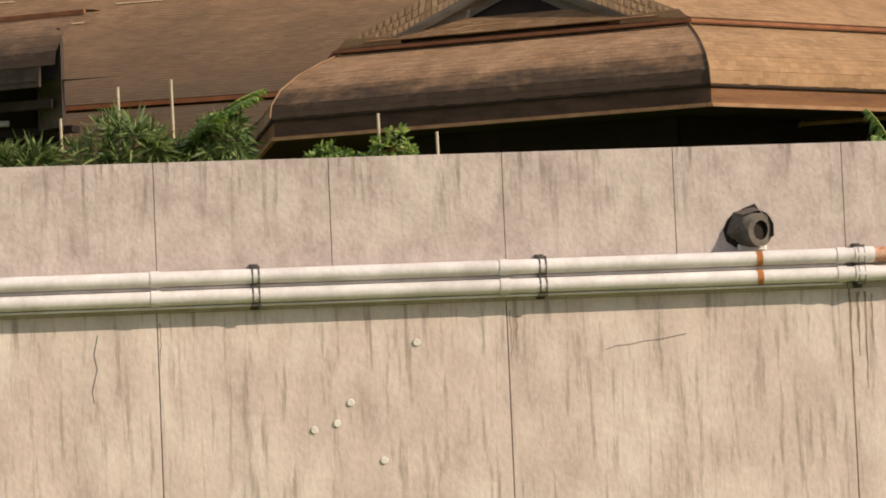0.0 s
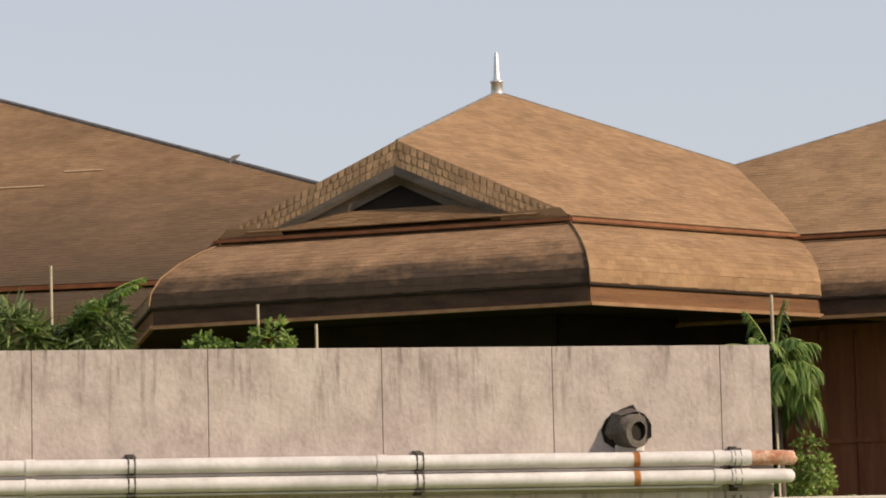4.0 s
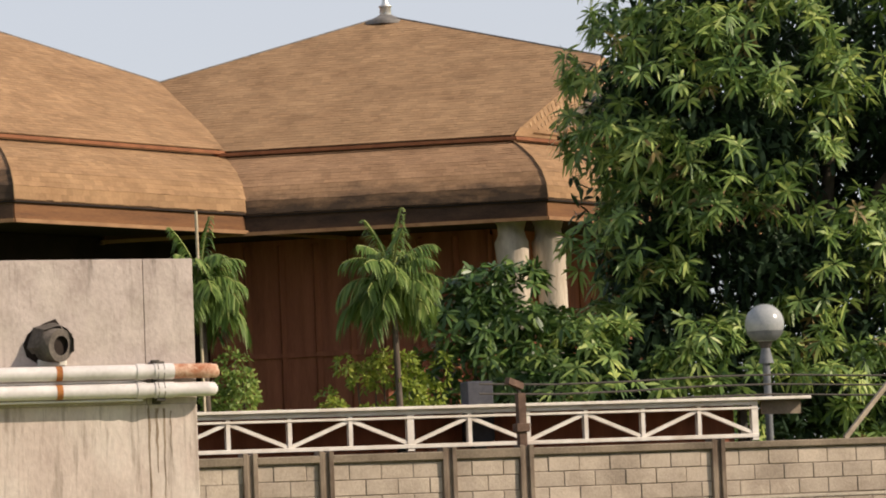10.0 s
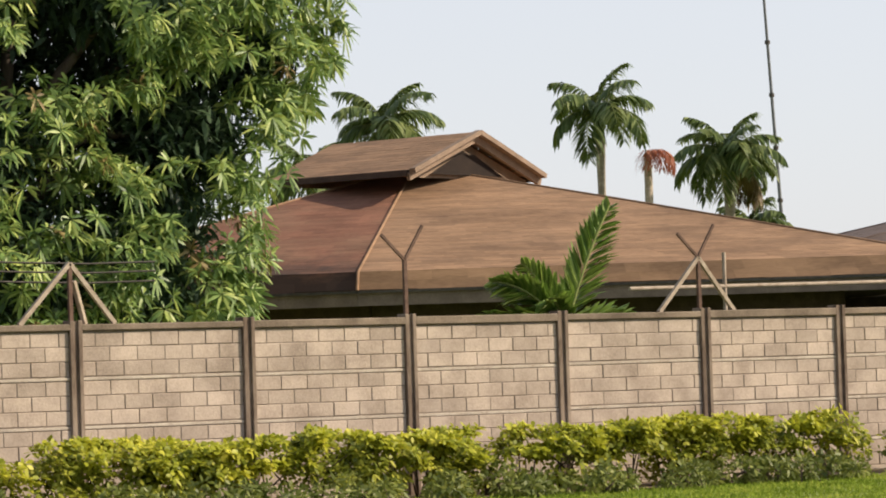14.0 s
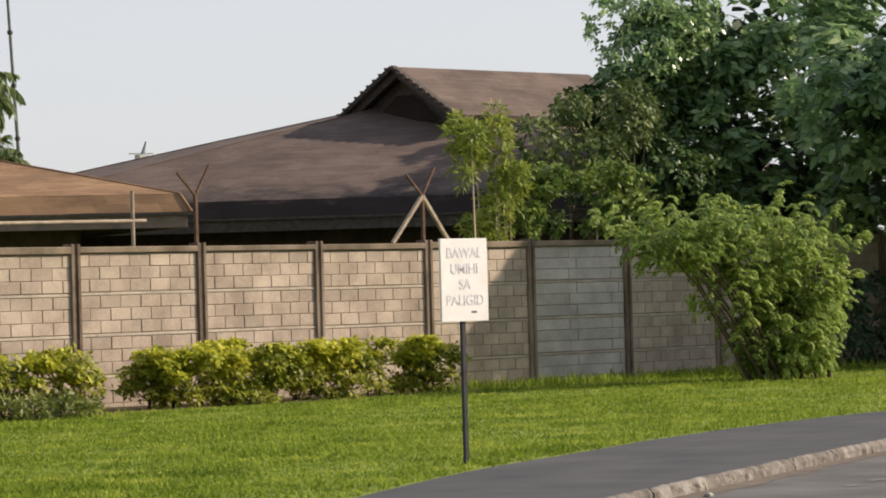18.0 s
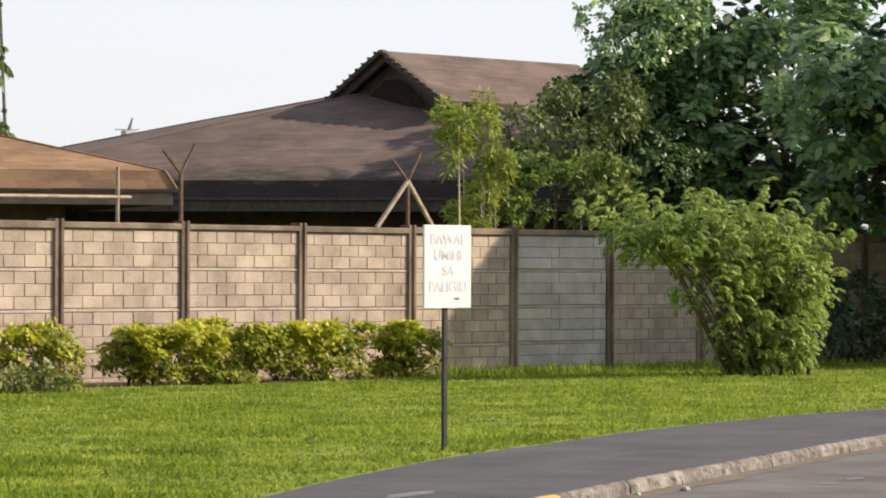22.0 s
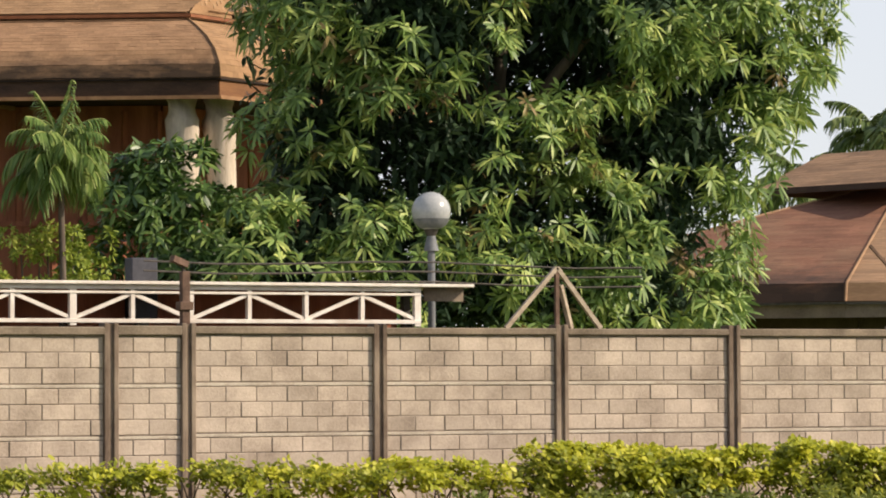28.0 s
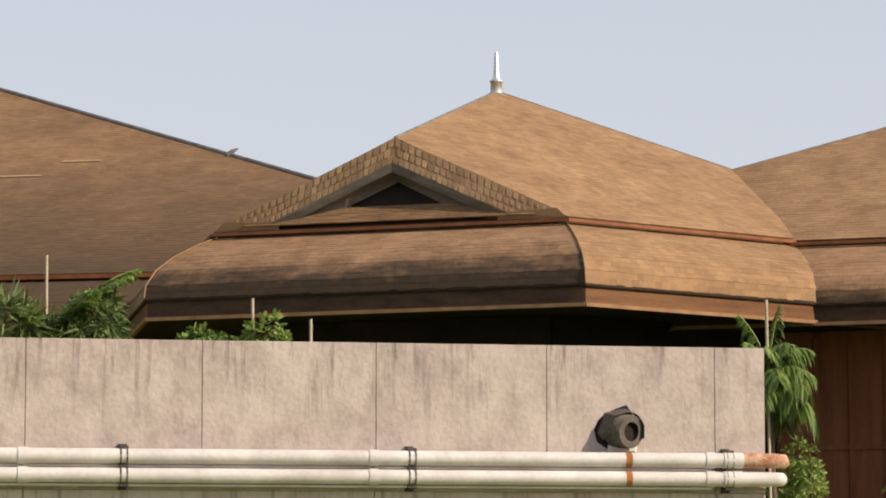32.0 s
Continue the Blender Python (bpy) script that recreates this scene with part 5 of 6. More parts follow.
# darkened leaf that stands for the shade inside crowns and beneath trees
M["shade_leaf"] = leaf_material("dark_shade_leaf", (0.02, 0.04, 0.022), (0.045, 0.08, 0.04), (0.09, 0.14, 0.065), 0.15, 0.5, 0.25)
M["frond_bright"] = leaf_material("bright_frond", (0.09, 0.17, 0.025), (0.20, 0.30, 0.05), (0.38, 0.44, 0.11), 0.35)
M["bark"] = material("grey_brown_bark", (0.07, 0.055, 0.042), (0.16, 0.125, 0.095), 5, 0.95, 0.6, 30, (1, 1, 0.3))
M["palm_trunk"] = material("grey_palm_trunk", (0.30, 0.25, 0.20), (0.48, 0.41, 0.33), 4, 0.9, 0.5, 30, (1, 1, 3))
M["crownshaft"] = material("green_crownshaft", (0.17, 0.21, 0.05), (0.31, 0.34, 0.10), 4, 0.5, 0.1, 20, (1, 1, 0.3))
M["twig"] = material("brown_twig", (0.07, 0.05, 0.035), (0.15, 0.11, 0.08), 8, 0.9, 0.3)


def unit(v):
    return v / np.maximum(np.linalg.norm(v, axis=-1, keepdims=True), 1e-9)


def leaf_mesh(name, P, D, L, W, droop, mat, parent=None, shape=(0.35, 0.75, 0.8), fold=0.0, seed=0, label="", kind=""):
    """Many bent leaves in one mesh: base points P, directions D (and facings, if given), lengths L, widths W; the tips fall by droop."""
    P, D = np.asarray(P, float), np.asarray(D, float)
    n = len(P)
    face = D[:, 3:] if D.shape[1] == 6 else np.array([0, 0, 1.0])
    D = unit(D[:, :3])
    L, W, droop = (np.broadcast_to(np.asarray(q, float), (n,)) for q in (L, W, droop))
    r = np.random.default_rng(seed)
    side = unit(np.cross(D, face) + 0.3 * r.normal(size=(n, 3)))
    side = unit(side - D * (side * D).sum(1, keepdims=True))
    down = np.array([0, 0, -1.0])
    u1, u2, w2 = shape
    c1 = P + D * (L * u1)[:, None] + down * (L * droop * u1 * u1)[:, None]
    c2 = P + D * (L * u2)[:, None] + down * (L * droop * u2 * u2)[:, None]
    tip = P + D * L[:, None] + down * (L * droop)[:, None]
    h1, h2 = side * (W / 2)[:, None], side * (W * w2 / 2)[:, None]
    V = np.stack([P, c1 - h1, c1 + h1, c2 - h2, c2 + h2, tip], 1).reshape(-1, 3)
    i = (np.arange(n) * 6)[:, None]
    tris = np.concatenate([i + [0, 2, 1], i + [3, 4, 5]], 0)
    quads = i + [1, 2, 4, 3]
    me = bpy.data.meshes.new(name)
    me.vertices.add(len(V))
    me.vertices.foreach_set("co", V.ravel())
    loops = np.concatenate([tris.ravel(), quads.ravel()])
    start = np.concatenate([np.arange(len(tris)) * 3, len(tris) * 3 + np.arange(len(quads)) * 4])
    me.loops.add(len(loops))
    me.loops.foreach_set("vertex_index", loops.astype(np.int32))
    me.polygons.add(len(start))
    me.polygons.foreach_set("loop_start", start.astype(np.int32))
    me.update(calc_edges=True)
    me.validate()
    me.materials.append(mat)
    ob = new(name, me)
    if parent:
        ob.parent = parent
    if label:
        ob["label"] = label
    if kind:
        ob["kind"] = kind
    return ob


def shell_points(blobs, n, r, inner=0.72, front=0.0):
    """Points and outward directions near the surface of a union of ellipsoids (centre, radii)."""
    P, N = [], []
    vol = np.array([b[1][0] * b[1][2] + b[1][0] * b[1][1] for b in blobs], float)
    pick = r.choice(len(blobs), size=n * 3, p=vol / vol.sum())
    d = unit(r.normal(size=(n * 3, 3)))
    flip = (r.random(n * 3) < front) & (d[:, 1] > 0)
    d[flip, 1] *= -1
    rad = r.uniform(inner, 1.0, n * 3) ** 0.6
    C, R = np.array([b[0] for b in blobs], float), np.array([b[1] for b in blobs], float)
    pts = C[pick] + d * R[pick] * rad[:, None]
    deep = np.zeros(len(pts), bool)
    for c, q in zip(C, R):
        deep |= (((pts - c) / (q * 0.70)) ** 2).sum(1) < 1
    keep = np.where(~deep)[0][:n]
    return pts[keep], unit(d[keep] / R[pick][keep])


def clumped(blobs, clumps, each, size, r, front):
    """Points on small bunches that sit on the shell of the blobs, with dark gaps between."""
    C, N = shell_points(blobs, clumps, r, 0.75, front)
    k = np.repeat(np.arange(len(C)), each)
    d = unit(r.normal(size=(len(k), 3)) + N[k] * 0.9 + np.array([0, 0, 0.5]))
    s = size * r.uniform(0.7, 1.3, len(C))[k]
    return C[k] + d * s[:, None] * np.array([1.15, 1.0, 0.8]), d


def rosettes(P, N, r, count, length, width, spread=(55, 105)):
    """Leaves in whorls: for each point and outward way, count leaves round an axis that leans out and up."""
    m = len(P)
    axis = unit(N * 0.8 + np.array([0, 0, 0.40]) + 0.33 * r.normal(size=(m, 3)))
    a = unit(np.cross(axis, r.normal(size=(m, 3))))
    b = np.cross(axis, a)
    ang = r.uniform(0, 2 * np.pi, (m, 1)) + 2 * np.pi * np.arange(count)[None] / count + r.normal(0, 0.25, (m, count))
    tilt = np.radians(r.uniform(*spread, (m, count)))
    D = axis[:, None] * np.cos(tilt)[..., None] + (a[:, None] * np.cos(ang)[..., None] + b[:, None] * np.sin(ang)[..., None]) * np.sin(tilt)[..., None]
    base = np.repeat(P[:, None], count, 1) + D * 0.02
    k = m * count
    both = np.concatenate([D, np.repeat(axis[:, None], count, 1)], 2)
    return base.reshape(-1, 3), both.reshape(-1, 6), length * r.uniform(0.65, 1.15, k), width * r.uniform(0.8, 1.2, k), r.uniform(0.05, 0.42, k)


def trunk_and_limbs(parent, base, top, radius, tips, r, mat):
    base, top = Vector(base), Vector(top)
    mids = [base.lerp(top, t) + Vector((r.uniform(-0.1, 0.1), r.uniform(-0.1, 0.1), 0)) for t in (0.3, 0.65)]
    part("trunk", tube(bmesh.new(), [base - Vector((0, 0, 0.1)), *mids, top], [radius * 1.25, radius, radius * 0.85, radius * 0.65], 10), mat, parent)
    for tip in tips:
        tip = Vector(tip)
        start = base.lerp(top, r.uniform(0.6, 1.0))
        elbow = start.lerp(tip, 0.5) + Vector((0, 0, 0.35))
        part("limb", tube(bmesh.new(), [start, elbow, tip], [radius * 0.45, radius * 0.3, radius * 0.1], 7), mat, parent)


def hung(leaves):
    """The same leaves, their tips hanging more."""
    P, D, L, W, droop = leaves
    return P, D, L, W, droop * 1.1 + 0.10


# mango tree behind the fence
r = np.random.default_rng(5)
mango = thing("mango_tree", "dense dark-green mango tree with drooping whorled leaves", "tree")
blobs = [((23.6, 46.6, 7.2), (3.6, 3.0, 3.6)), ((26.4, 46.3, 6.6), (2.2, 2.2, 1.8)), ((22.0, 46.2, 7.6), (2.2, 2.2, 2.6)), ((27.4, 46.2, 7.3), (1.65, 1.7, 1.5)), ((24.3, 47, 9.0), (3.2, 2.8, 1.9)), ((21.2, 46.0, 3.9), (1.9, 1.8, 1.2)), ((23.6, 45.6, 3.7), (2.4, 1.8, 1.3)), ((25.8, 45.6, 3.9), (1.5, 1.6, 1.4)), ((26.9, 46.2, 8.2), (2.0, 2.2, 1.5)), ((21.8, 46.4, 9.0), (1.7, 2.0, 1.4)), ((22.6, 45.2, 5.2), (1.6, 1.5, 1.0)), ((26.3, 45.4, 5.4), (1.6, 1.4, 0.9)), ((21.9, 45.0, 6.9), (1.3, 1.2, 0.9)), ((24.8, 44.6, 7.4), (1.5, 1.2, 0.8)), ((19.6, 45.6, 3.3), (1.5, 1.3, 1.0)), ((22.4, 45.0, 2.9), (2.2, 1.4, 1.0)), ((25.0, 45.0, 3.1), (1.9, 1.4, 1.1)), ((26.8, 46.0, 5.3), (1.0, 1.2, 0.8)), ((20.9, 46.2, 5.3), (1.2, 1.3, 1.3)), ((20.9, 46.3, 7.6), (1.2, 1.4, 1.7)), ((28.0, 46.2, 6.7), (1.1, 1.2, 0.8))]
trunk_and_limbs(mango, (23.8, 46.8, 0), (23.8, 46.8, 5.0), 0.32, [b[0] for b in blobs], random.Random(4), M["bark"])
P, N = clumped(blobs, 700, 5, 0.40, r, 0.66)
# dark hollows in the crown
keep = np.ones(len(P), bool)
for hx_, hz_, rx_, rz_ in ((22.0, 5.2, 1.0, 0.7), (24.4, 7.1, 0.85, 0.5), (25.5, 5.35, 0.7, 0.5), (23.3, 6.2, 0.5, 0.38), (24.9, 4.35, 0.4, 0.3), (27.3, 5.6, 0.4, 0.3), (20.3, 5.9, 0.35, 0.3), (25.9, 8.4, 0.6, 0.4), (22.6, 8.3, 0.5, 0.4)):
    keep &= ((P[:, 0] - hx_ * P[:, 1] / 45.5) / rx_) ** 2 + ((P[:, 2] - hz_) / rz_) ** 2 > 0.7 + 0.5 * r.random(len(P))
gap = np.sin(P[:, 0] * 2.6 + 1.3 * np.sin(P[:, 2] * 1.7)) + np.sin(P[:, 2] * 3.1 + P[:, 0] * 0.9 + 1.0)
keep &= (gap > -0.9) | (P[:, 0] < 21.0) | (P[:, 0] > 28.2) | (P[:, 2] < 3.6)
P, N = P[keep], N[keep]
flush = r.random(len(P)) < 0.035
leaf_mesh("crown", *hung(rosettes(P[~flush], N[~flush], r, 14, 0.27, 0.052, (52, 116))), M["mango"], mango, shape=(0.35, 0.75, 0.75), seed=1, kind="stuff")
leaf_mesh("brown_foliage", *rosettes(P[flush], N[flush], r, 12, 0.22, 0.05, (60, 130)), M["mango_flush"], mango, shape=(0.35, 0.75, 0.75), seed=2, kind="stuff", label="brownish young leaf clusters")
# darkened leaves fill the crown in place of its inner shade
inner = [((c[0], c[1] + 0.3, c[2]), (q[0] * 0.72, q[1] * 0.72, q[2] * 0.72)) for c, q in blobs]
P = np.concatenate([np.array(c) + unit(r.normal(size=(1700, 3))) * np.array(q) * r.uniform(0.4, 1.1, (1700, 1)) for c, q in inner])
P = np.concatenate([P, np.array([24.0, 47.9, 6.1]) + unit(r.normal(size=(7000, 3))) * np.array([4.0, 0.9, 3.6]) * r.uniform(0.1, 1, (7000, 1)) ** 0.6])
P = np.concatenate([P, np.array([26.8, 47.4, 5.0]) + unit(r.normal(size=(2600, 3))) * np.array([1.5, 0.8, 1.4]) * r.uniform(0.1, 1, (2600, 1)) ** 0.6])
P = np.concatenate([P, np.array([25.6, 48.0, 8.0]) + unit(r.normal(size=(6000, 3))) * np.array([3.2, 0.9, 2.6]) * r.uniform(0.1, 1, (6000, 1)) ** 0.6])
leaf_mesh("inner_leaves", P, r.normal(size=(len(P), 3)), 0.27, 0.08, 0.3, M["shade_leaf"], mango, seed=3, kind="stuff")

# sapling beside it
sap = thing("mango_sapling", "young mango tree with dark-green leaves by the pavilion", "tree")
sb = [((17.9, 46.2, 3.6), (0.9, 0.9, 1.2)), ((18.6, 46.0, 3.2), (0.9, 0.9, 1.3)), ((17.3, 46, 4.3), (0.45, 0.5, 0.55)), ((18.2, 45.8, 4.5), (0.5, 0.5, 0.5))]
trunk_and_limbs(sap, (18.1, 46.2, 0), (18.1, 46.2, 2.8), 0.09, [b[0] for b in sb], random.Random(2), M["bark"])
P, N = clumped(sb, 80, 7, 0.34, r, 0.5)
leaf_mesh("crown", *rosettes(P, N, r, 12, 0.25, 0.055, (60, 115)), M["sapling_leaf"], sap, seed=4, kind="stuff")


# palms
def frond(acc, root, heading, rise, length, curl, r, n=44, leaf=0.42, width=0.05, hang=0.45, roll=0.0, sweep=0.55):
    """Adds the leaflets of one arching frond to acc; returns its rib's points."""
    h = np.array([math.cos(heading), math.sin(heading), 0.0])
    t = np.linspace(0, 1, 12)
    ang = rise - curl * t
    step = length / 11
    pts = [np.array(root, float)]
    for k in range(11):
        pts.append(pts[-1] + (h * math.cos(ang[k]) + np.array([0, 0, math.sin(ang[k])])) * step)
    pts = np.array(pts)
    s = np.array([-h[1], h[0], 0])
    for u in np.linspace(0.10, 0.99, n):
        f = u * 11
        k = min(int(f), 10)
        p = pts[k] + (pts[k + 1] - pts[k]) * (f - k)
        d = unit(pts[k + 1] - pts[k])
        size = leaf * (0.35 + 0.65 * math.sin(math.pi * min(1, u * 0.85 + 0.18)))
        sr = s * math.cos(roll) + np.cross(d, s) * math.sin(roll)
        for sg in (1, -1):
            way = d * sweep + sr * sg * 0.85 + np.array([0, 0, r.uniform(-0.25, 0.2)])
            acc.append((p, way, size * r.uniform(0.85, 1.15), width, hang * r.uniform(0.6, 1.5)))
    return [tuple(p) for p in pts]


def leaves_of(name, acc, mat, parent, seed, label="", shape=(0.3, 0.7, 0.7)):
    P, D, L, W, dr = zip(*acc)
    return leaf_mesh(name, P, D, L, W, dr, mat, parent, shape, seed=seed, label=label)


def royal_palm(x, y, z_trunk, z_shaft, count, length, r, trunk_r=0.12, dead=0, label="tall grey-trunked palm with a green feathery crown", leaf=0.45, base=0.0, orange=False, far=False, stiff=0.0):
    palm = thing("palm_tree", label, "palm", "palms")
    part("trunk", tube(bmesh.new(), [(x, y, base - 0.1), (x + 0.02, y, z_trunk * 0.5), (x, y, z_trunk)], [trunk_r * 1.2, trunk_r * 1.05, trunk_r], 12), M["palm_trunk"], palm)
    part("crownshaft", tube(bmesh.new(), [(x, y, z_trunk - 0.02), (x, y, (z_trunk + z_shaft) / 2), (x, y, z_shaft)], [trunk_r * 0.98, trunk_r * 0.75, trunk_r * 0.45], 12), M["crownshaft"], palm)
    bm = bmesh.new()
    acc = []
    for k in range(count):
        head = 2 * math.pi * (k * 0.382 % 1) + r.uniform(-0.2, 0.2)
        up = 1.5 - 1.45 * (k / count) + r.uniform(-0.12, 0.12)
        rib = frond(acc, (x, y, z_shaft - 0.1), head, up, length * r.uniform(0.85, 1.1), 0.9 - stiff + 1.1 * k / count + (0.5 if far else 0), r, n=40 if far else 46, leaf=leaf, width=0.10 if far else 0.048, hang=0.75 if far else 1.0)
        tube(bm, rib, [0.022 - 0.0015 * j for j in range(12)], 4, caps=False)
    part("frond_ribs", bm, M["crownshaft"], palm)
    leaves_of("fronds", acc, M["palm_leaf"], palm, int(x * 7) % 97)
    if dead:
        acc, bm = [], bmesh.new()
        for k in range(dead):
            rib = frond(acc, (x, y, z_shaft - 0.25), r.uniform(-0.6, 0.7) if not orange else r.uniform(0, 6.28), 0.1, length * 0.85, 2.3, r, leaf=leaf * 0.9, hang=1.0)
            tube(bm, rib, 0.015, 4, caps=False)
        part("dead_ribs", bm, M["cane"], palm)
        leaves_of("dead_fronds", acc, M["palm_dry"], palm, 3, "dry brown hanging frond")
    return palm


rp = random.Random(12)
royal_palm(-1.34, 46, 6.85, 8.0, 17, 1.85, rp, 0.135, dead=3, leaf=0.36, stiff=0.45)
royal_palm(-0.51, 46.3, 9.45, 10.75, 12, 2.0, rp, 0.12, dead=1, leaf=0.40, stiff=0.5)
royal_palm(-3.2, 46, 6.3, 7.6, 16, 1.7, rp, 0.10)
hang = thing("fallen_frond", "dry brown palm frond hanging down from the palm", "frond")
acc, bm = [], bmesh.new()
rib = frond(acc, (-0.40, 46.1, 8.2), -0.1, 0.15, 2.2, 2.0, rp, n=30, leaf=0.42, hang=0.9)
tube(bm, rib, 0.02, 5)
part("rib", bm, M["cane"], hang)
leaves_of("frond", acc, M["palm_leaf"], hang, 9)["kind"] = "stuff"
for x, y, zt, zs, cnt, ln, dd, tr in ((52.8, 80, 8.0, 8.7, 13, 2.0, 0, 0.16), (50.3, 80, 6.6, 7.2, 10, 1.9, 0, 0.14), (60.45, 80, 8.4, 9.2, 13, 2.1, 0, 0.16), (65.3, 80, 7.2, 7.9, 22, 2.0, 4, 0.2), (67.0, 81, 5.2, 5.9, 9, 1.5, 0, 0.14)):
    royal_palm(x, y, zt, zs, cnt, ln, rp, tr, dead=dd, label="far palm with a shaggy green crown behind the roofs", leaf=0.60, far=True)
dry = thing("dry_palm", "orange-brown dried palm crown behind the roofs", "palm")
part("trunk", tube(bmesh.new(), [(62.6, 80.5, -0.1), (62.6, 80.5, 8.0)], [0.16, 0.12], 8), M["palm_trunk"], dry)
acc = []
for k in range(5):
    frond(acc, (62.6, 80.5, 8.0), 3.9 + k * 0.42, 0.7, 1.0 + 0.08 * k, 2.9, rp, n=16, leaf=0.4, hang=1.0)
leaves_of("fronds", acc, M["palm_orange"], dry, 5)


# garden palms with drooping crowns
def manila_palm(x, y, zt, count, length, spears, r, label):
    palm = thing("garden_palm", label, "palm", "garden palms")
    part("trunk", tube(bmesh.new(), [(x + 0.06, y, -0.1), (x + 0.05, y, zt * 0.6), (x, y, zt)], [0.07, 0.05, 0.042], 8), M["bark"], palm)
    part("crownshaft", tube(bmesh.new(), [(x, y, zt - 0.35), (x, y, zt - 0.1), (x, y, zt + 0.06)], [0.045, 0.055, 0.03], 8), M["crownshaft"], palm)
    acc, bm = [], bmesh.new()
    for k in range(count):
        # upright young fronds in the middle, then arching ones whose tips hang
        q = max(0, k - spears) / (count - spears)
        if k < spears:
            rise, curl, ln = 1.52 - 0.13 * k, 0.3 + 0.3 * k, length * (1.0 - 0.05 * k)
        else:
            rise, curl, ln = 1.45 - 0.75 * q + r.uniform(-0.1, 0.1), 1.7 + 1.0 * q + r.uniform(-0.3, 0.3), length * r.uniform(0.7, 1.0)
        rib = frond(acc, (x, y, zt - 0.42 * q), 2 * math.pi * (k * 0.382 % 1) + r.uniform(-0.25, 0.25), rise, ln, curl, r, n=32, leaf=0.31, width=0.034, hang=1.0, sweep=0.8)
        tube(bm, rib, 0.011, 4, caps=False)
    part("frond_ribs", bm, M["crownshaft"], palm)
    leaves_of("fronds", acc, M["garden_frond"], palm, 11)
    return palm


manila_palm(13.05, 44.2, 4.84, 28, 0.98, 2, rp, "small palm with drooping green fronds by the pavilion")
manila_palm(15.74, 44.0, 4.86, 34, 1.05, 4, rp, "garden palm with a tall drooping green crown")
fp = thing("fan_palm", "young palm with broad upright fronds behind the boundary wall", "palm")
acc, bm = [], bmesh.new()
for head, up, ln, cu, lf, ro in ((0.0, 1.25, 2.05, 0.25, 0.52, 1.2), (3.2, 1.25, 1.3, 0.7, 0.42, 1.2), (3.3, 0.9, 1.7, 0.9, 0.44, 0.9), (2.95, 0.5, 1.6, 0.8, 0.42, 0.6), (-0.15, 0.5, 1.25, 0.9, 0.46, 1.0), (-0.5, 0.7, 1.1, 1.2, 0.42, 0.8), (3.5, 0.3, 1.5, 0.5, 0.40, 0.7), (3.9, 0.8, 1.6, 1.1, 0.42, 0.5), (5.2, 0.7, 1.0, 1.2, 0.40, 0.3), (-0.1, 0.25, 1.2, 0.8, 0.40, 0.9)):
    rib = frond(acc, (28.95, 39.3, 2.1), head, up, ln, cu, rp, n=80, leaf=lf * 1.15, width=0.085, hang=0.15, roll=ro, sweep=1.3)
    tube(bm, rib, 0.02, 4, caps=False)
part("stem", tube(bmesh.new(), [(28.95, 39.3, -0.1), (28.95, 39.3, 2.25)], 0.08, 8), M["bark"], fp)
part("frond_ribs", bm, M["crownshaft"], fp)
leaves_of("fronds", acc, M["frond_bright"], fp, 8)


# shrubs
def shrub(name, label, category, blobs, n, length, width, mat, seed, stems=4, spread=(20, 110), per=5, group="", stem_mat=None, inner=0.35):
    r = np.random.default_rng(seed)
    sh = thing(name, label, category, group)
    rr = random.Random(seed)
    base = np.mean([b[0] for b in blobs], 0)
    for k in range(stems):
        b = blobs[k % len(blobs)]
        x0, y0 = b[0][0] + rr.uniform(-0.3, 0.3) * b[1][0], b[0][1] + rr.uniform(-0.3, 0.3) * b[1][1]
        part("stem", tube(bmesh.new(), [(x0, y0, -0.08), (x0 + rr.uniform(-0.1, 0.1), y0, b[0][2] * 0.5), (b[0][0] + rr.uniform(-0.5, 0.5) * b[1][0], b[0][1], b[0][2] + 0.4 * b[1][2])], [0.03, 0.022, 0.01], 5), stem_mat or M["twig"], sh)
    P, N = shell_points(blobs, n, r, inner, 0.4)
    leaf_mesh("leaves", *rosettes(P, N, r, per, length, width, spread), mat, sh, seed=seed, kind="stuff")
    return sh


shrub("strappy_shrub", "bushy shrub with strappy green leaves behind the concrete wall", "shrub", [((2.7, 45, 5.45), (0.5, 0.4, 0.42)), ((2.1, 45, 5.2), (0.35, 0.3, 0.25)), ((1.25, 45, 5.2), (0.55, 0.3, 0.2)), ((3.2, 45, 5.25), (0.3, 0.3, 0.25))], 110, 0.46, 0.036, M["palm_leaf"], 21, 5, per=13, spread=(12, 85))
shrub("tall_shrub", "round bushy shrub behind the concrete wall", "shrub", [((4.02, 45, 5.5), (0.38, 0.35, 0.35)), ((3.75, 45, 5.35), (0.3, 0.3, 0.3))], 110, 0.26, 0.03, M["palm_leaf"], 22, 4, per=10)
acc = []
sf = thing("young_palm", "young arching palm frond among the shrubs", "palm")
bm = bmesh.new()
for head, up, ln in ((0.1, 1.45, 1.75), (0.9, 1.35, 1.6), (2.6, 1.4, 1.2), (-0.5, 1.4, 1.6), (3.6, 1.3, 1.0), (-1.2, 1.3, 1.4)):
    tube(bm, frond(acc, (3.55, 45.1, 5.0), head, up, ln, 1.3, rp, n=60, leaf=0.34, width=0.045), 0.012, 4, caps=False)
part("ribs", bm, M["crownshaft"], sf)
part("stem", tube(bmesh.new(), [(3.55, 45.1, -0.1), (3.55, 45.1, 5.05)], 0.04, 6), M["bark"], sf)
leaves_of("fronds", acc, M["frond_bright"], sf, 31)
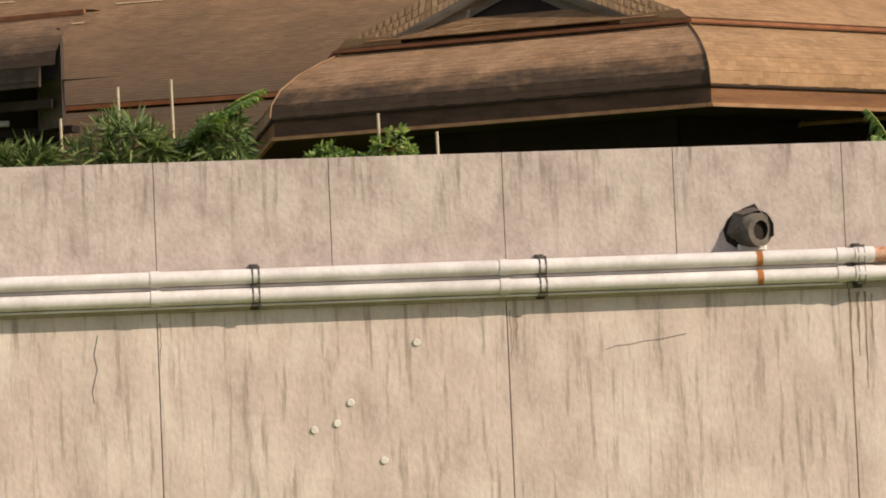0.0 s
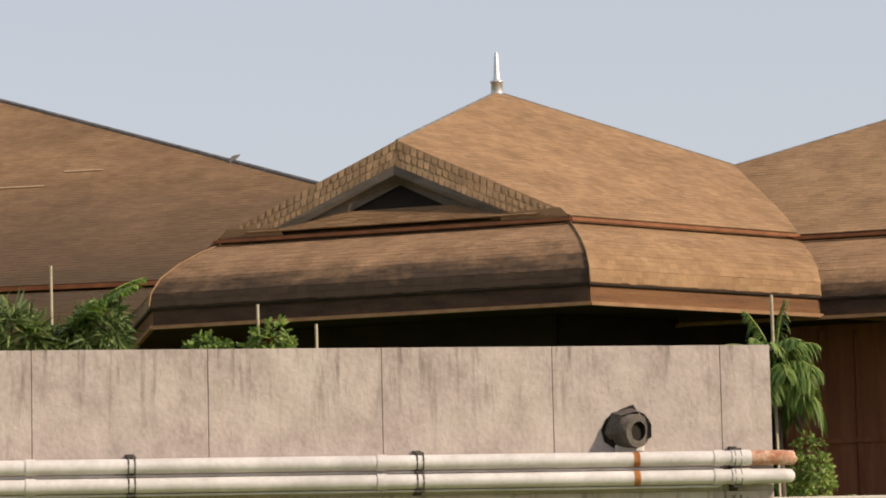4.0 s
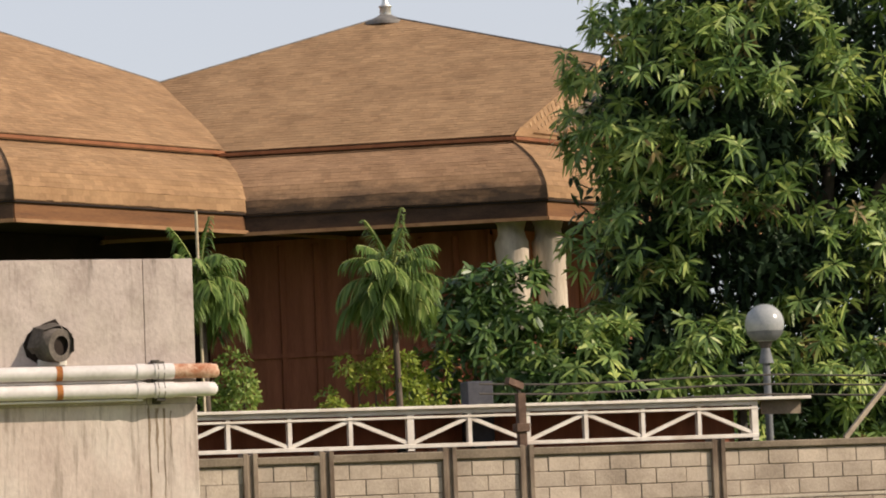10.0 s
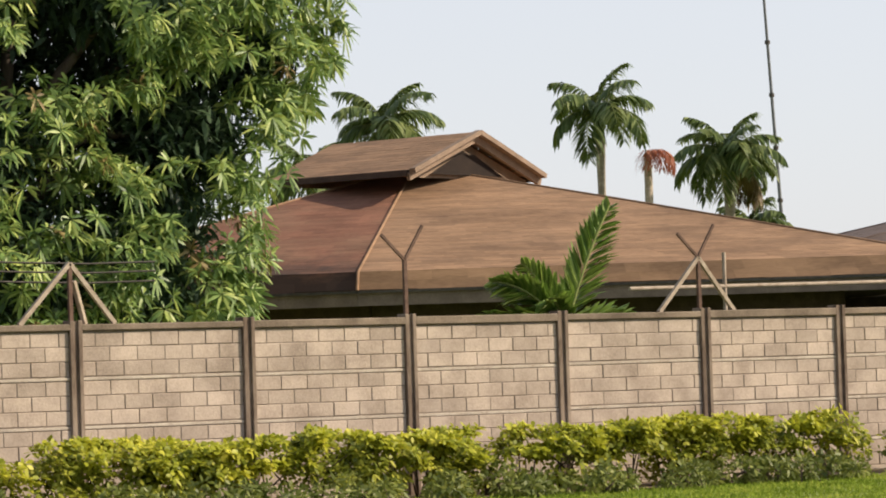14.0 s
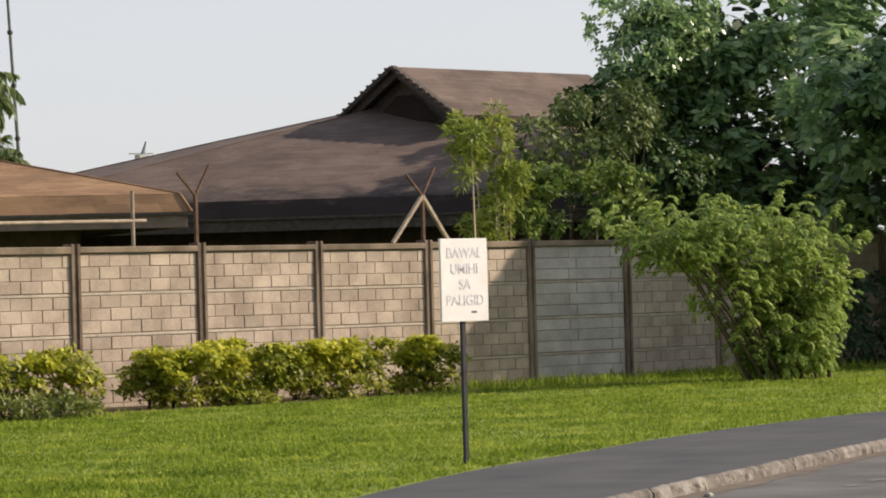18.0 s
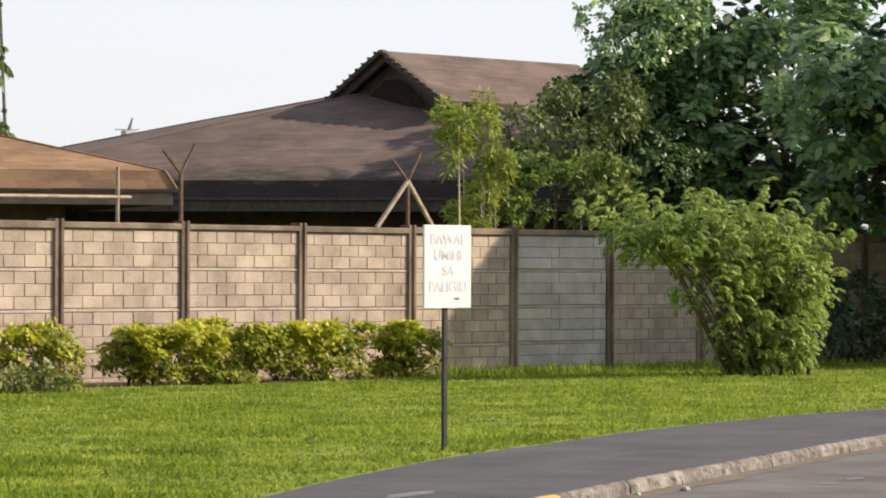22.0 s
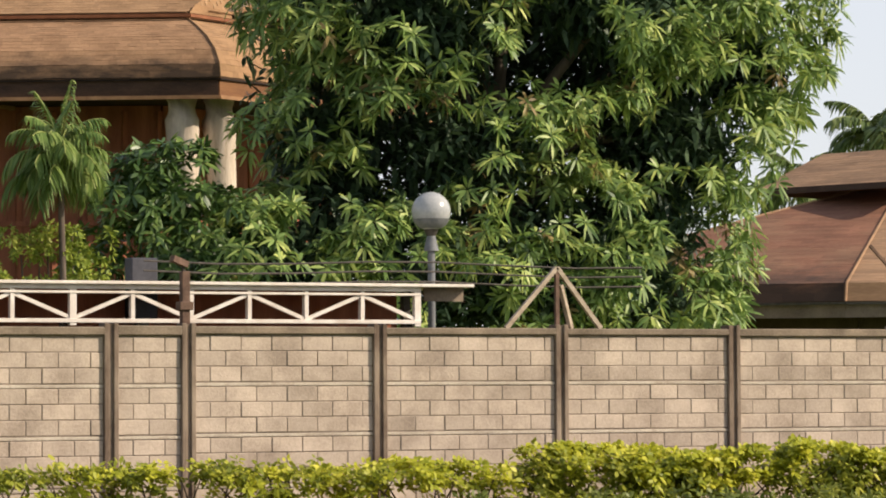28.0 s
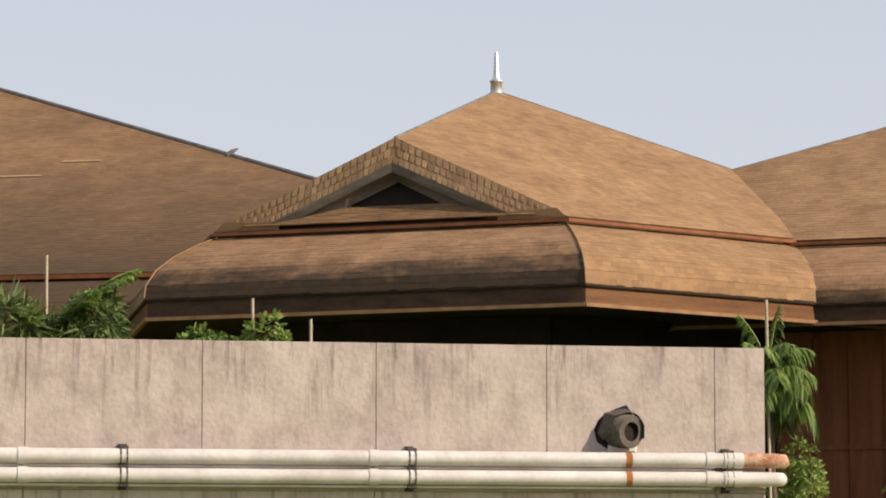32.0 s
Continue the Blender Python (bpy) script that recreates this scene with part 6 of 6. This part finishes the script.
shrub("small_shrub", "low leafy shrub tip over the concrete wall", "shrub", [((5.45, 45, 5.15), (0.35, 0.3, 0.3))], 70, 0.13, 0.05, M["vine_mass"], 23, 3, per=7, group="shrub tips")
shrub("small_shrub", "low leafy shrub tip over the concrete wall", "shrub", [((6.3, 45, 5.25), (0.28, 0.3, 0.38)), ((5.95, 45, 5.1), (0.2, 0.2, 0.2))], 80, 0.14, 0.05, M["vine_mass"], 24, 3, per=7, group="shrub tips")
shrub("low_planting", "low dark-green planting beneath the palms", "shrub", [((-2.2, 46.6, 5.0), (0.6, 0.4, 0.55)), ((-1.7, 46.6, 5.15), (0.4, 0.4, 0.45)), ((-0.85, 46.6, 5.4), (0.35, 0.4, 0.5)), ((-2.9, 46.6, 5.1), (0.4, 0.3, 0.5)), ((-3.6, 46.6, 5.0), (0.5, 0.3, 0.5))], 330, 0.22, 0.05, M["palm_leaf"], 25, 5, per=8)
ys = random.Random(71)
for x0, x1, top_, many, mat_, seed in ((13.25, 14.1, 3.8, 15, "bush_leaf", 26), (14.75, 16.6, 4.0, 30, "vine_leaf", 27)):
    tufts = []
    for k in range(many):
        u = ys.random()
        crest = top_ * (0.80 + 0.20 * math.sin(math.pi * min(1, 0.25 + u))) if x0 < 14 else 3.6 + 0.65 * u - (0.7 * max(0, u - 0.8) / 0.2)
        tufts.append(((x0 + (x1 - x0) * u, 44.3 + ys.uniform(-0.25, 0.25), crest - 1.15 * ys.random() ** 1.3), (ys.uniform(0.10, 0.24), 0.2, ys.uniform(0.10, 0.22))))
    shrub("yellow_shrub", "yellow-green leafy shrub in front of the wooden wall", "shrub", tufts, many * 17, 0.10, 0.04, M[mat_], seed, 7, per=6, group="yellow-green shrubs")

# vines and bamboo on the fence before the dark house
bamboo_at = random.Random(5)
bam = [((43.5 + 1.3 * bamboo_at.random(), 40 + bamboo_at.uniform(-0.3, 0.3), 2.6 + 1.9 * bamboo_at.random()), (bamboo_at.uniform(0.12, 0.3), 0.22, bamboo_at.uniform(0.2, 0.45))) for k in range(17)]
shrub("bamboo_clump", "tall yellowish bamboo clump behind the boundary wall", "bamboo", bam, 460, 0.21, 0.036, M["vine_leaf"], 28, 9, per=6, stem_mat=M["cane"])
vine = [((44.9 + 3.8 * bamboo_at.random(), 40 + bamboo_at.uniform(-0.25, 0.25), 3.72 - 1.1 * bamboo_at.random() ** 1.6), (bamboo_at.uniform(0.2, 0.55), 0.25, bamboo_at.uniform(0.10, 0.26))) for k in range(26)]
shrub("vine_mass", "green vine spread over wires behind the boundary wall", "vine", vine, 760, 0.12, 0.065, M["vine_mass"], 29, 9, per=5)
shrub("creeper", "darker leafy creeper climbing toward the dark roof", "vine", [((46.6, 40.8, 4.3), (0.7, 0.4, 0.45)), ((48.1, 40.8, 4.0), (0.9, 0.5, 0.5)), ((49.3, 40.8, 4.8), (0.8, 0.4, 0.7)), ((47.6, 40.8, 4.9), (0.5, 0.3, 0.3))], 620, 0.12, 0.06, M["palm_leaf"], 30, 8, per=5)

# feathery bush on the lawn: a broad overhanging side and an upright side, on many stems
fr = random.Random(61)
bush = thing("feathery_bush", "large light-green feathery bush on the lawn by the boundary wall", "bush")
acc = []
for k in range(26):
    u = (k + fr.uniform(0.1, 0.9)) / 26
    foot = Vector((42.9 + 1.8 * u + fr.uniform(-0.15, 0.15), 33.0 + fr.uniform(-0.25, 0.3), -0.05))
    tip = Vector((40.0 + 4.9 * u, 33.0 + fr.uniform(-0.5, 0.5), fr.uniform(2.1, 2.85)))
    part("stem", tube(bmesh.new(), [foot, foot.lerp(tip, 0.55) + Vector((0, 0, 0.3)), tip], [0.026, 0.018, 0.006], 6), M["twig"], bush)
# leafy masses: centre, radii, how many sprays; long shoots stand out of them
for (cx, cz), (rx, ry, rz), many, shoots in (((40.75, 2.1), (0.65, 0.6, 0.45), 130, 10), ((41.85, 2.15), (0.85, 0.7, 0.5), 170, 14), ((43.0, 1.95), (0.75, 0.7, 0.7), 190, 14), ((44.1, 1.75), (0.5, 0.6, 0.85), 200, 15), ((43.9, 0.75), (0.65, 0.6, 0.7), 210, 14), ((43.2, 0.8), (0.75, 0.5, 0.55), 150, 6), ((42.2, 1.35), (0.8, 0.4, 0.45), 70, 3), ((43.65, 0.32), (0.85, 0.5, 0.34), 190, 8)):
    def spot(lo, hi):
        a_, h_, k_ = fr.uniform(0, 2 * math.pi), fr.uniform(-1, 1), fr.uniform(lo, hi) ** 0.6
        c_ = math.sqrt(1 - h_ * h_)
        return a_, Vector((cx + rx * k_ * c_ * math.cos(a_), 33.0 + ry * k_ * c_ * math.sin(a_), max(0.05, cz + rz * k_ * h_)))
    for j in range(int(many * 0.8)):
        a_, root = spot(0.3, 1.0)
        frond(acc, tuple(root), a_ + fr.uniform(-0.9, 0.9), fr.uniform(0.35, 1.2), fr.uniform(0.28, 0.5), fr.uniform(1.5, 2.7), fr, n=9, leaf=0.10, width=0.046, hang=0.5)
    for j in range(int(shoots * 1.6)):
        a_, root = spot(0.7, 1.0)
        lean = Vector((math.cos(a_) * 0.7, math.sin(a_) * 0.7, fr.uniform(0.5, 1.2))).normalized()
        ln = fr.uniform(0.4, 0.95)
        for q in range(9):
            at = root + lean * ln * (q + 1) / 9
            frond(acc, tuple(at), a_ + fr.choice((-1.2, 1.2)) + fr.uniform(-0.5, 0.5), fr.uniform(0.3, 0.9), fr.uniform(0.2, 0.36), fr.uniform(1.4, 2.4), fr, n=8, leaf=0.085, width=0.042, hang=0.5)
leaves_of("leaves", acc, M["bush_leaf"], bush, 33)["kind"] = "stuff"

# big trees at the bend
big = thing("shade_tree", "large dark broad-leaved tree shading the boundary wall", "tree")
# the two lobes near y 33 are added out of view to shade the wall
bb = [((55.2, 42.8, 6.2), (3.0, 2.4, 1.7)), ((53.9, 42.0, 4.3), (2.0, 1.6, 1.3)), ((53.2, 40.8, 2.7), (1.6, 0.8, 0.8)), ((57.5, 40.0, 6.0), (4.3, 2.8, 2.2)), ((54.8, 38.0, 3.9), (2.8, 2.0, 1.6)), ((51.3, 36.4, 5.0), (1.9, 1.2, 1.0)), ((54.0, 33.2, 5.0), (1.6, 1.4, 2.0)), ((53.3, 32.8, 3.4), (1.4, 1.4, 1.5)), ((58.0, 39.6, 3.6), (3.0, 1.4, 1.5)), ((56.0, 41.0, 2.7), (2.4, 0.9, 0.9)), ((53.6, 35.3, 3.9), (2.2, 1.0, 1.5)), ((55.4, 35.6, 2.3), (1.6, 1.1, 1.4))]
trunk_and_limbs(big, (54.1, 36.6, 0), (54.4, 36.7, 4.0), 0.2, [b[0] for b in bb], random.Random(7), M["bark"])
r = np.random.default_rng(17)
P, N = clumped(bb, 520, 14, 0.45, r, 0.62)
P[:, 2] -= 0.35 * (np.abs(r.normal(size=len(P))) * 0.3)
leaf_mesh("crown", *rosettes(P, unit(N * 0.45 + np.array([-0.3, -0.3, 1.0])), r, 5, 0.27, 0.13, (68, 112)), M["tree_leaf"], big, shape=(0.35, 0.7, 0.85), seed=17, kind="stuff")
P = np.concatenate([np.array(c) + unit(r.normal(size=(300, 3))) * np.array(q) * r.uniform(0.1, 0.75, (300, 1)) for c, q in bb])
leaf_mesh("inner_leaves", P, r.normal(size=(len(P), 3)), 0.45, 0.24, 0.3, M["shade_leaf"], big, seed=18, kind="stuff")
P, N = clumped([((52.2, 42.5, 6.6), (1.1, 1.0, 1.1)), ((51.4, 42.4, 6.0), (0.6, 0.7, 0.5))], 70, 10, 0.32, r, 0.5)
leaf_mesh("sprays", *rosettes(P, N, r, 6, 0.13, 0.06, (50, 110)), M["tree_leaf"], big, seed=46, kind="stuff")
# shaded back of the crown, built as its own tree with darkened leaves
dk = thing("shaded_tree", "dense shaded tree behind the boundary wall, beside the dark roof, its shade put into dark leaves", "tree")
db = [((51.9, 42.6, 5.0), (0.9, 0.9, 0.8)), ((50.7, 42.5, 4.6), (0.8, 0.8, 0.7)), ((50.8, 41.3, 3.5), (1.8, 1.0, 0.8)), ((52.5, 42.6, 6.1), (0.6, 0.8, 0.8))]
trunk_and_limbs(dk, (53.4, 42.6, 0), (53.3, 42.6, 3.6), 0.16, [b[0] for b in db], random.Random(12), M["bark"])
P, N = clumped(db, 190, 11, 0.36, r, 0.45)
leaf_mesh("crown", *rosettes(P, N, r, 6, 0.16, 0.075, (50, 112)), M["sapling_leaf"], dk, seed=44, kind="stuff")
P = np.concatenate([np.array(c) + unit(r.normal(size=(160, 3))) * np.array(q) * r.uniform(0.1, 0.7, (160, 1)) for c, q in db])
leaf_mesh("inner_leaves", P, r.normal(size=(len(P), 3)), 0.3, 0.14, 0.3, M["shade_leaf"], dk, seed=45, kind="stuff")
m2 = thing("mango_tree", "bright-leaved mango tree at the bend of the road", "tree")
mb = [((50.7, 33.0, 4.55), (1.5, 1.3, 1.5)), ((51.2, 32.9, 2.3), (1.4, 1.1, 1.3)), ((49.9, 33.0, 3.4), (0.8, 0.8, 0.8)), ((52.9, 33.6, 5.9), (1.6, 1.4, 1.3)), ((53.6, 33.8, 3.2), (1.3, 1.2, 1.5))]
trunk_and_limbs(m2, (52.9, 33.4, 0), (52.9, 33.4, 3.2), 0.15, [b[0] for b in mb], random.Random(9), M["bark"])
P, N = clumped(mb, 270, 9, 0.42, r, 0.5)
leaf_mesh("crown", *rosettes(P, N, r, 12, 0.25, 0.06, (60, 112)), M["mango_young"], m2, seed=19, kind="stuff")
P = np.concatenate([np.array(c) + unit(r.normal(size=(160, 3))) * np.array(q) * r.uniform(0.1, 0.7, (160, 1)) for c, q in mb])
leaf_mesh("inner_leaves", P, r.normal(size=(len(P), 3)), 0.3, 0.10, 0.3, M["shade_leaf"], m2, seed=20, kind="stuff")
# stands out of view, added to cast shade on the boundary wall
t3 = thing("shade_tree", "unseen broad-leaved tree by the road, added to shade the boundary wall", "tree")
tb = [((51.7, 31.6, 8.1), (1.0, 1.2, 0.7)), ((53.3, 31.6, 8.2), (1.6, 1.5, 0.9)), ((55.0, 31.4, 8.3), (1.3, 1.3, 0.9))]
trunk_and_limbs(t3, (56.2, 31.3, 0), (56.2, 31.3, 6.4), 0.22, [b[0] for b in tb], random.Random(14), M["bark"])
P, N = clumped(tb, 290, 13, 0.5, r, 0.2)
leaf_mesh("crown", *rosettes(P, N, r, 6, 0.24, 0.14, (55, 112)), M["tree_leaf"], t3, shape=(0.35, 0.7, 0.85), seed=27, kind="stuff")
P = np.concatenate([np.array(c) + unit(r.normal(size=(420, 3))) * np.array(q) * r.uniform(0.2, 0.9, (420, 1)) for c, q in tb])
leaf_mesh("inner_leaves", P, r.normal(size=(len(P), 3)), 0.45, 0.24, 0.3, M["shade_leaf"], t3, seed=28, kind="stuff")
# undergrowth leaves coloured dark for the deep shade there
shrub("understory", "dark shaded undergrowth beneath the trees", "shrub", [((50.5, 36.4, 0.8), (1.4, 0.6, 0.9)), ((53.0, 35.8, 1.0), (1.4, 0.8, 1.2)), ((55.5, 35.4, 0.9), (1.6, 0.8, 1.0))], 650, 0.18, 0.09, M["shade_leaf"], 35, 8, per=5)

# hedge along the fence
def hedge(x0, x1, seed, label, full=1.0):
    rr = random.Random(seed)
    r = np.random.default_rng(seed)
    hd = thing("hedge", label, "hedge", "hedges along the boundary wall")
    x = x0 + 0.15
    while x < x1 - 0.1:
        bm = bmesh.new()
        y = 36.0 + rr.uniform(-0.15, 0.15)
        for k in range(4):
            tube(bm, [(x, y, -0.06), (x + rr.uniform(-0.14, 0.14), y + rr.uniform(-0.1, 0.1), 0.28), (x + rr.uniform(-0.32, 0.32), y + rr.uniform(-0.25, 0.25), 0.62)], [0.018, 0.013, 0.006], 4)
        part("stem", bm, M["twig"], hd)
        x += rr.uniform(0.38, 0.62)
    # leafy tiers: a full flat top and looser clumps below it, with gaps where stems show
    n = int((x1 - x0) * 230 * full)
    heads = r.uniform(x0 + 0.1, x1 - 0.1, int((x1 - x0) * 11))
    tier = r.choice([0.0, 0.0, 0.05, 0.16, 0.28], len(heads)) + r.normal(0, 0.02, len(heads))
    deep = r.uniform(-0.45, 0.4, len(heads))
    pick = r.integers(0, len(heads), n)
    X = heads[pick] + r.normal(0, 0.10, n)
    top = 0.85 - 0.2 * (1 - full) + 0.04 * np.sin(X * 2.1 + seed) + 0.03 * np.sin(X * 5.3) - tier[pick]
    P = np.stack([X, 36.0 + deep[pick] + r.normal(0, 0.10, n), top - np.abs(r.normal(0, 0.06, n))], 1)
    N = np.stack([r.normal(0.2, 0.3, n), r.uniform(-1.0, -0.1, n), np.full(n, 0.7)], 1)
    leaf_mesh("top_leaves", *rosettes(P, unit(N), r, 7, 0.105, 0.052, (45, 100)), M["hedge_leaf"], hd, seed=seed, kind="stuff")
    m = int((x1 - x0) * 10 * full)
    C = np.stack([r.uniform(x0, x1, m), 36.0 + r.uniform(-0.42, 0.2, m), r.uniform(0.10, 0.70, m)], 1)
    keep = np.sin(C[:, 0] * 3.7 + seed) + np.sin(C[:, 0] * 7.9 + 2 * seed) > -1.35 + 1.6 * (0.40 - C[:, 2])
    C = C[keep]
    k = np.repeat(np.arange(len(C)), 24)
    P = C[k] + r.normal(size=(len(k), 3)) * np.array([0.15, 0.10, 0.075])
    N = np.stack([r.normal(0.2, 0.4, len(P)), r.uniform(-1, -0.1, len(P)), r.uniform(0.2, 0.8, len(P))], 1)
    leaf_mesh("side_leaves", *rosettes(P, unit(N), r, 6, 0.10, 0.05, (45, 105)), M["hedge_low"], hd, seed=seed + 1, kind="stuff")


hedge(10.2, 18.6, 41, "trimmed yellow-green hedge with bare lower stems", 0.36)
hedge(18.8, 31.3, 42, "trimmed yellow-green hedge along the boundary wall")
hedge(32.3, 38.95, 43, "trimmed yellow-green hedge ending near the notice sign")

# weeds and low growth along the hedge's front
wd_ = random.Random(83)
weeds = []
for k in range(70):
    x = wd_.uniform(13.5, 31.0)
    weeds.append(((x, 35.0 + wd_.uniform(-0.55, 0.35) - 0.02 * max(0, 25 - x), 0.10 + 0.12 * wd_.random()), (wd_.uniform(0.2, 0.45), 0.22, wd_.uniform(0.10, 0.22))))
shrub("low_weeds", "scraggly green weeds along the front of the hedge", "weeds", weeds, 1500, 0.12, 0.04, M["weed_leaf"], 84, 30, per=5)

# bare soil under the hedges
M["soil"] = material("dry_brown_soil", (0.115, 0.08, 0.052), (0.22, 0.16, 0.105), 4, 0.95, 0.8, 40, stain=(0.10, 0.12, 0.03), stain_scale=1.5, stain_amount=0.5)
verts, faces = [], []
for j in range(121):
    x = 9.5 + 30 * j / 120
    verts += [(x, 35.42 + 0.12 * math.sin(x * 1.7) + 0.08 * math.sin(x * 4.3), 0.006), (x, 37.42, 0.006)]
    if j:
        faces.append((2 * j - 2, 2 * j, 2 * j + 1, 2 * j - 1))
tagged(raw("soil_bed", verts, faces, M["soil"]), "bare brown soil strip under the hedges", "soil", kind="structure")

# grass blades over the lawn in view
r = np.random.default_rng(77)
n = 330000
yy = r.uniform(14.5, 37.2, n)
az = np.radians(r.uniform(18, 62, n))
X = yy * np.tan(az)
edge_x, edge_y = np.array([p.x for p in EDGE]), np.array([p.y for p in EDGE])
bed_front = 35.42 + 0.12 * np.sin(X * 1.7) + 0.08 * np.sin(X * 4.3)
ok = ((X > 39.4) | (yy < bed_front + 0.15 * r.normal(size=n))) & (X > 13) & (X < 62) & (yy > np.interp(X, edge_x, edge_y) + 0.10 * r.random(n) + 0.03)
P = np.stack([X, yy, np.full(n, -0.005)], 1)[ok]
k = len(P)
D = np.stack([r.normal(0, 0.55, k), r.normal(0, 0.55, k), r.uniform(0.5, 1.2, k)], 1)
patch = 0.5 + 0.5 * np.sin(P[:, 0] * 0.9 + 1.3 * np.sin(P[:, 1] * 0.7)) * np.sin(P[:, 1] * 1.1)
tagged(leaf_mesh("grass", P, D, r.uniform(0.045, 0.10, k) * (0.55 + 0.7 * patch), 0.019, r.uniform(0.1, 0.4, k), M["blade"], seed=5), "short green grass over the lawn", "grass", kind="stuff")
X = r.uniform(38, 50, 2600)
P = np.stack([X, 36.9 - np.abs(r.normal(0, 0.9, 2600)), np.full(2600, -0.01)], 1)
D = np.stack([r.normal(0, 0.3, 2600), r.normal(0, 0.3, 2600), np.ones(2600)], 1)
tagged(leaf_mesh("tall_grass", P, D, r.uniform(0.1, 0.28, 2600), 0.02, r.uniform(0.1, 0.6, 2600), M["blade"], seed=6), "tufts of taller grass at the foot of the boundary wall", "grass", kind="stuff")

# ---- small wear: newer shingles on the hall, pale patches on path and road, chips by the kerb ----
M["shingle_new"] = material("newer_pale_shingle", (0.34, 0.225, 0.125), (0.46, 0.32, 0.19), 3, 0.9, 0.3, 30)
h_across = (H_RIGHT - H_LEFT).normalized()
h_out = (H_RIGHT - H_LEFT).cross(H_APEX - H_LEFT).normalized()
h_up = h_out.cross(h_across)
for x, y, z, n_ in ((4.53, 68.79, 10.5, 6), (5.83, 69.0, 10.87, 5), (3.78, 69.85, 10.87, 2), (1.82, 70.47, 10.77, 3), (3.07, 68.48, 10.05, 4)):
    for j in range(n_):
        q = Vector((x, y, z)) + h_across * (0.17 * (j - n_ / 2)) + h_out * 0.012
        bm = bmesh.new()
        poly(bm, [q + h_up * 0.05, q + h_up * 0.05 + h_across * 0.16, q - h_up * 0.06 + h_across * 0.16 + h_out * 0.014, q - h_up * 0.06 + h_out * 0.014])
        poly(bm, [q - h_up * 0.06 + h_out * 0.014, q - h_up * 0.06 + h_across * 0.16 + h_out * 0.014, q - h_up * 0.06 + h_across * 0.16, q - h_up * 0.06])
        part("patch_shingle", bm, M["shingle_new"], hall)

M["scuff"] = material("pale_worn_asphalt", (0.12, 0.118, 0.12), (0.21, 0.207, 0.205), 5, 0.9, 0.3, 50)
M["chip"] = material("pale_concrete_chip", (0.30, 0.285, 0.26), (0.46, 0.44, 0.40), 9, 0.9, 0.4)
wr = random.Random(19)


def worn_patch(name, cx, cy, z, rx, ry, turn, mat, parent, label):
    """A thin uneven patch lying on a surface."""
    bm = bmesh.new()
    ring = []
    for j in range(18):
        a_ = 2 * math.pi * j / 18
        k_ = wr.uniform(0.7, 1.1)
        u, v = rx * k_ * math.cos(a_), ry * k_ * math.sin(a_)
        ring.append((cx + u * math.cos(turn) - v * math.sin(turn), cy + u * math.sin(turn) + v * math.cos(turn), z))
    poly(bm, ring)
    part(name, bm, mat, parent, label)


road_ob = bpy.data.objects["road"]
for cx, cy, rx, ry in ((17.9, 16.75, 0.5, 0.12), (16.3, 15.95, 0.35, 0.10)):
    worn_patch("worn_patch", cx, cy, 0.016, rx, ry, 0.35, M["scuff"], pavement, "pale scuffed patch")
for cx, cy, rx, ry in ((27.0, 17.8, 0.7, 0.35), (28.3, 18.1, 0.5, 0.25), (24.5, 16.5, 0.25, 0.1), (23.1, 16.55, 0.2, 0.08), (22.4, 16.3, 0.15, 0.07)):
    worn_patch("worn_patch", cx, cy, ROAD_Z + 0.004, rx, ry, 0.3, M["scuff"], road_ob, "pale worn patch")
for k in range(13):
    p = KERB[min(len(KERB) - 1, 24 + int(wr.random() * 22))]
    if not 14 < p.x < 34:
        continue
    x, y = p.x + wr.uniform(-0.3, 0.3), p.y - 0.10 - abs(wr.gauss(0, 0.16))
    s_ = wr.uniform(0.012, 0.04)
    bm = boxed((x - s_, y - s_ * 0.7, ROAD_Z - 0.004), (x + s_ * 0.8, y + s_ * 0.7, ROAD_Z + s_ * 0.8), s_ * 0.25)
    for v in bm.verts:
        v.co += Vector((wr.uniform(-1, 1), wr.uniform(-1, 1), wr.uniform(-0.3, 0.3))) * s_ * 0.25
    tagged(part("concrete_chip", bm, M["chip"]), "small pale chip of concrete beside the kerb", "rubble", "chips by the kerb")
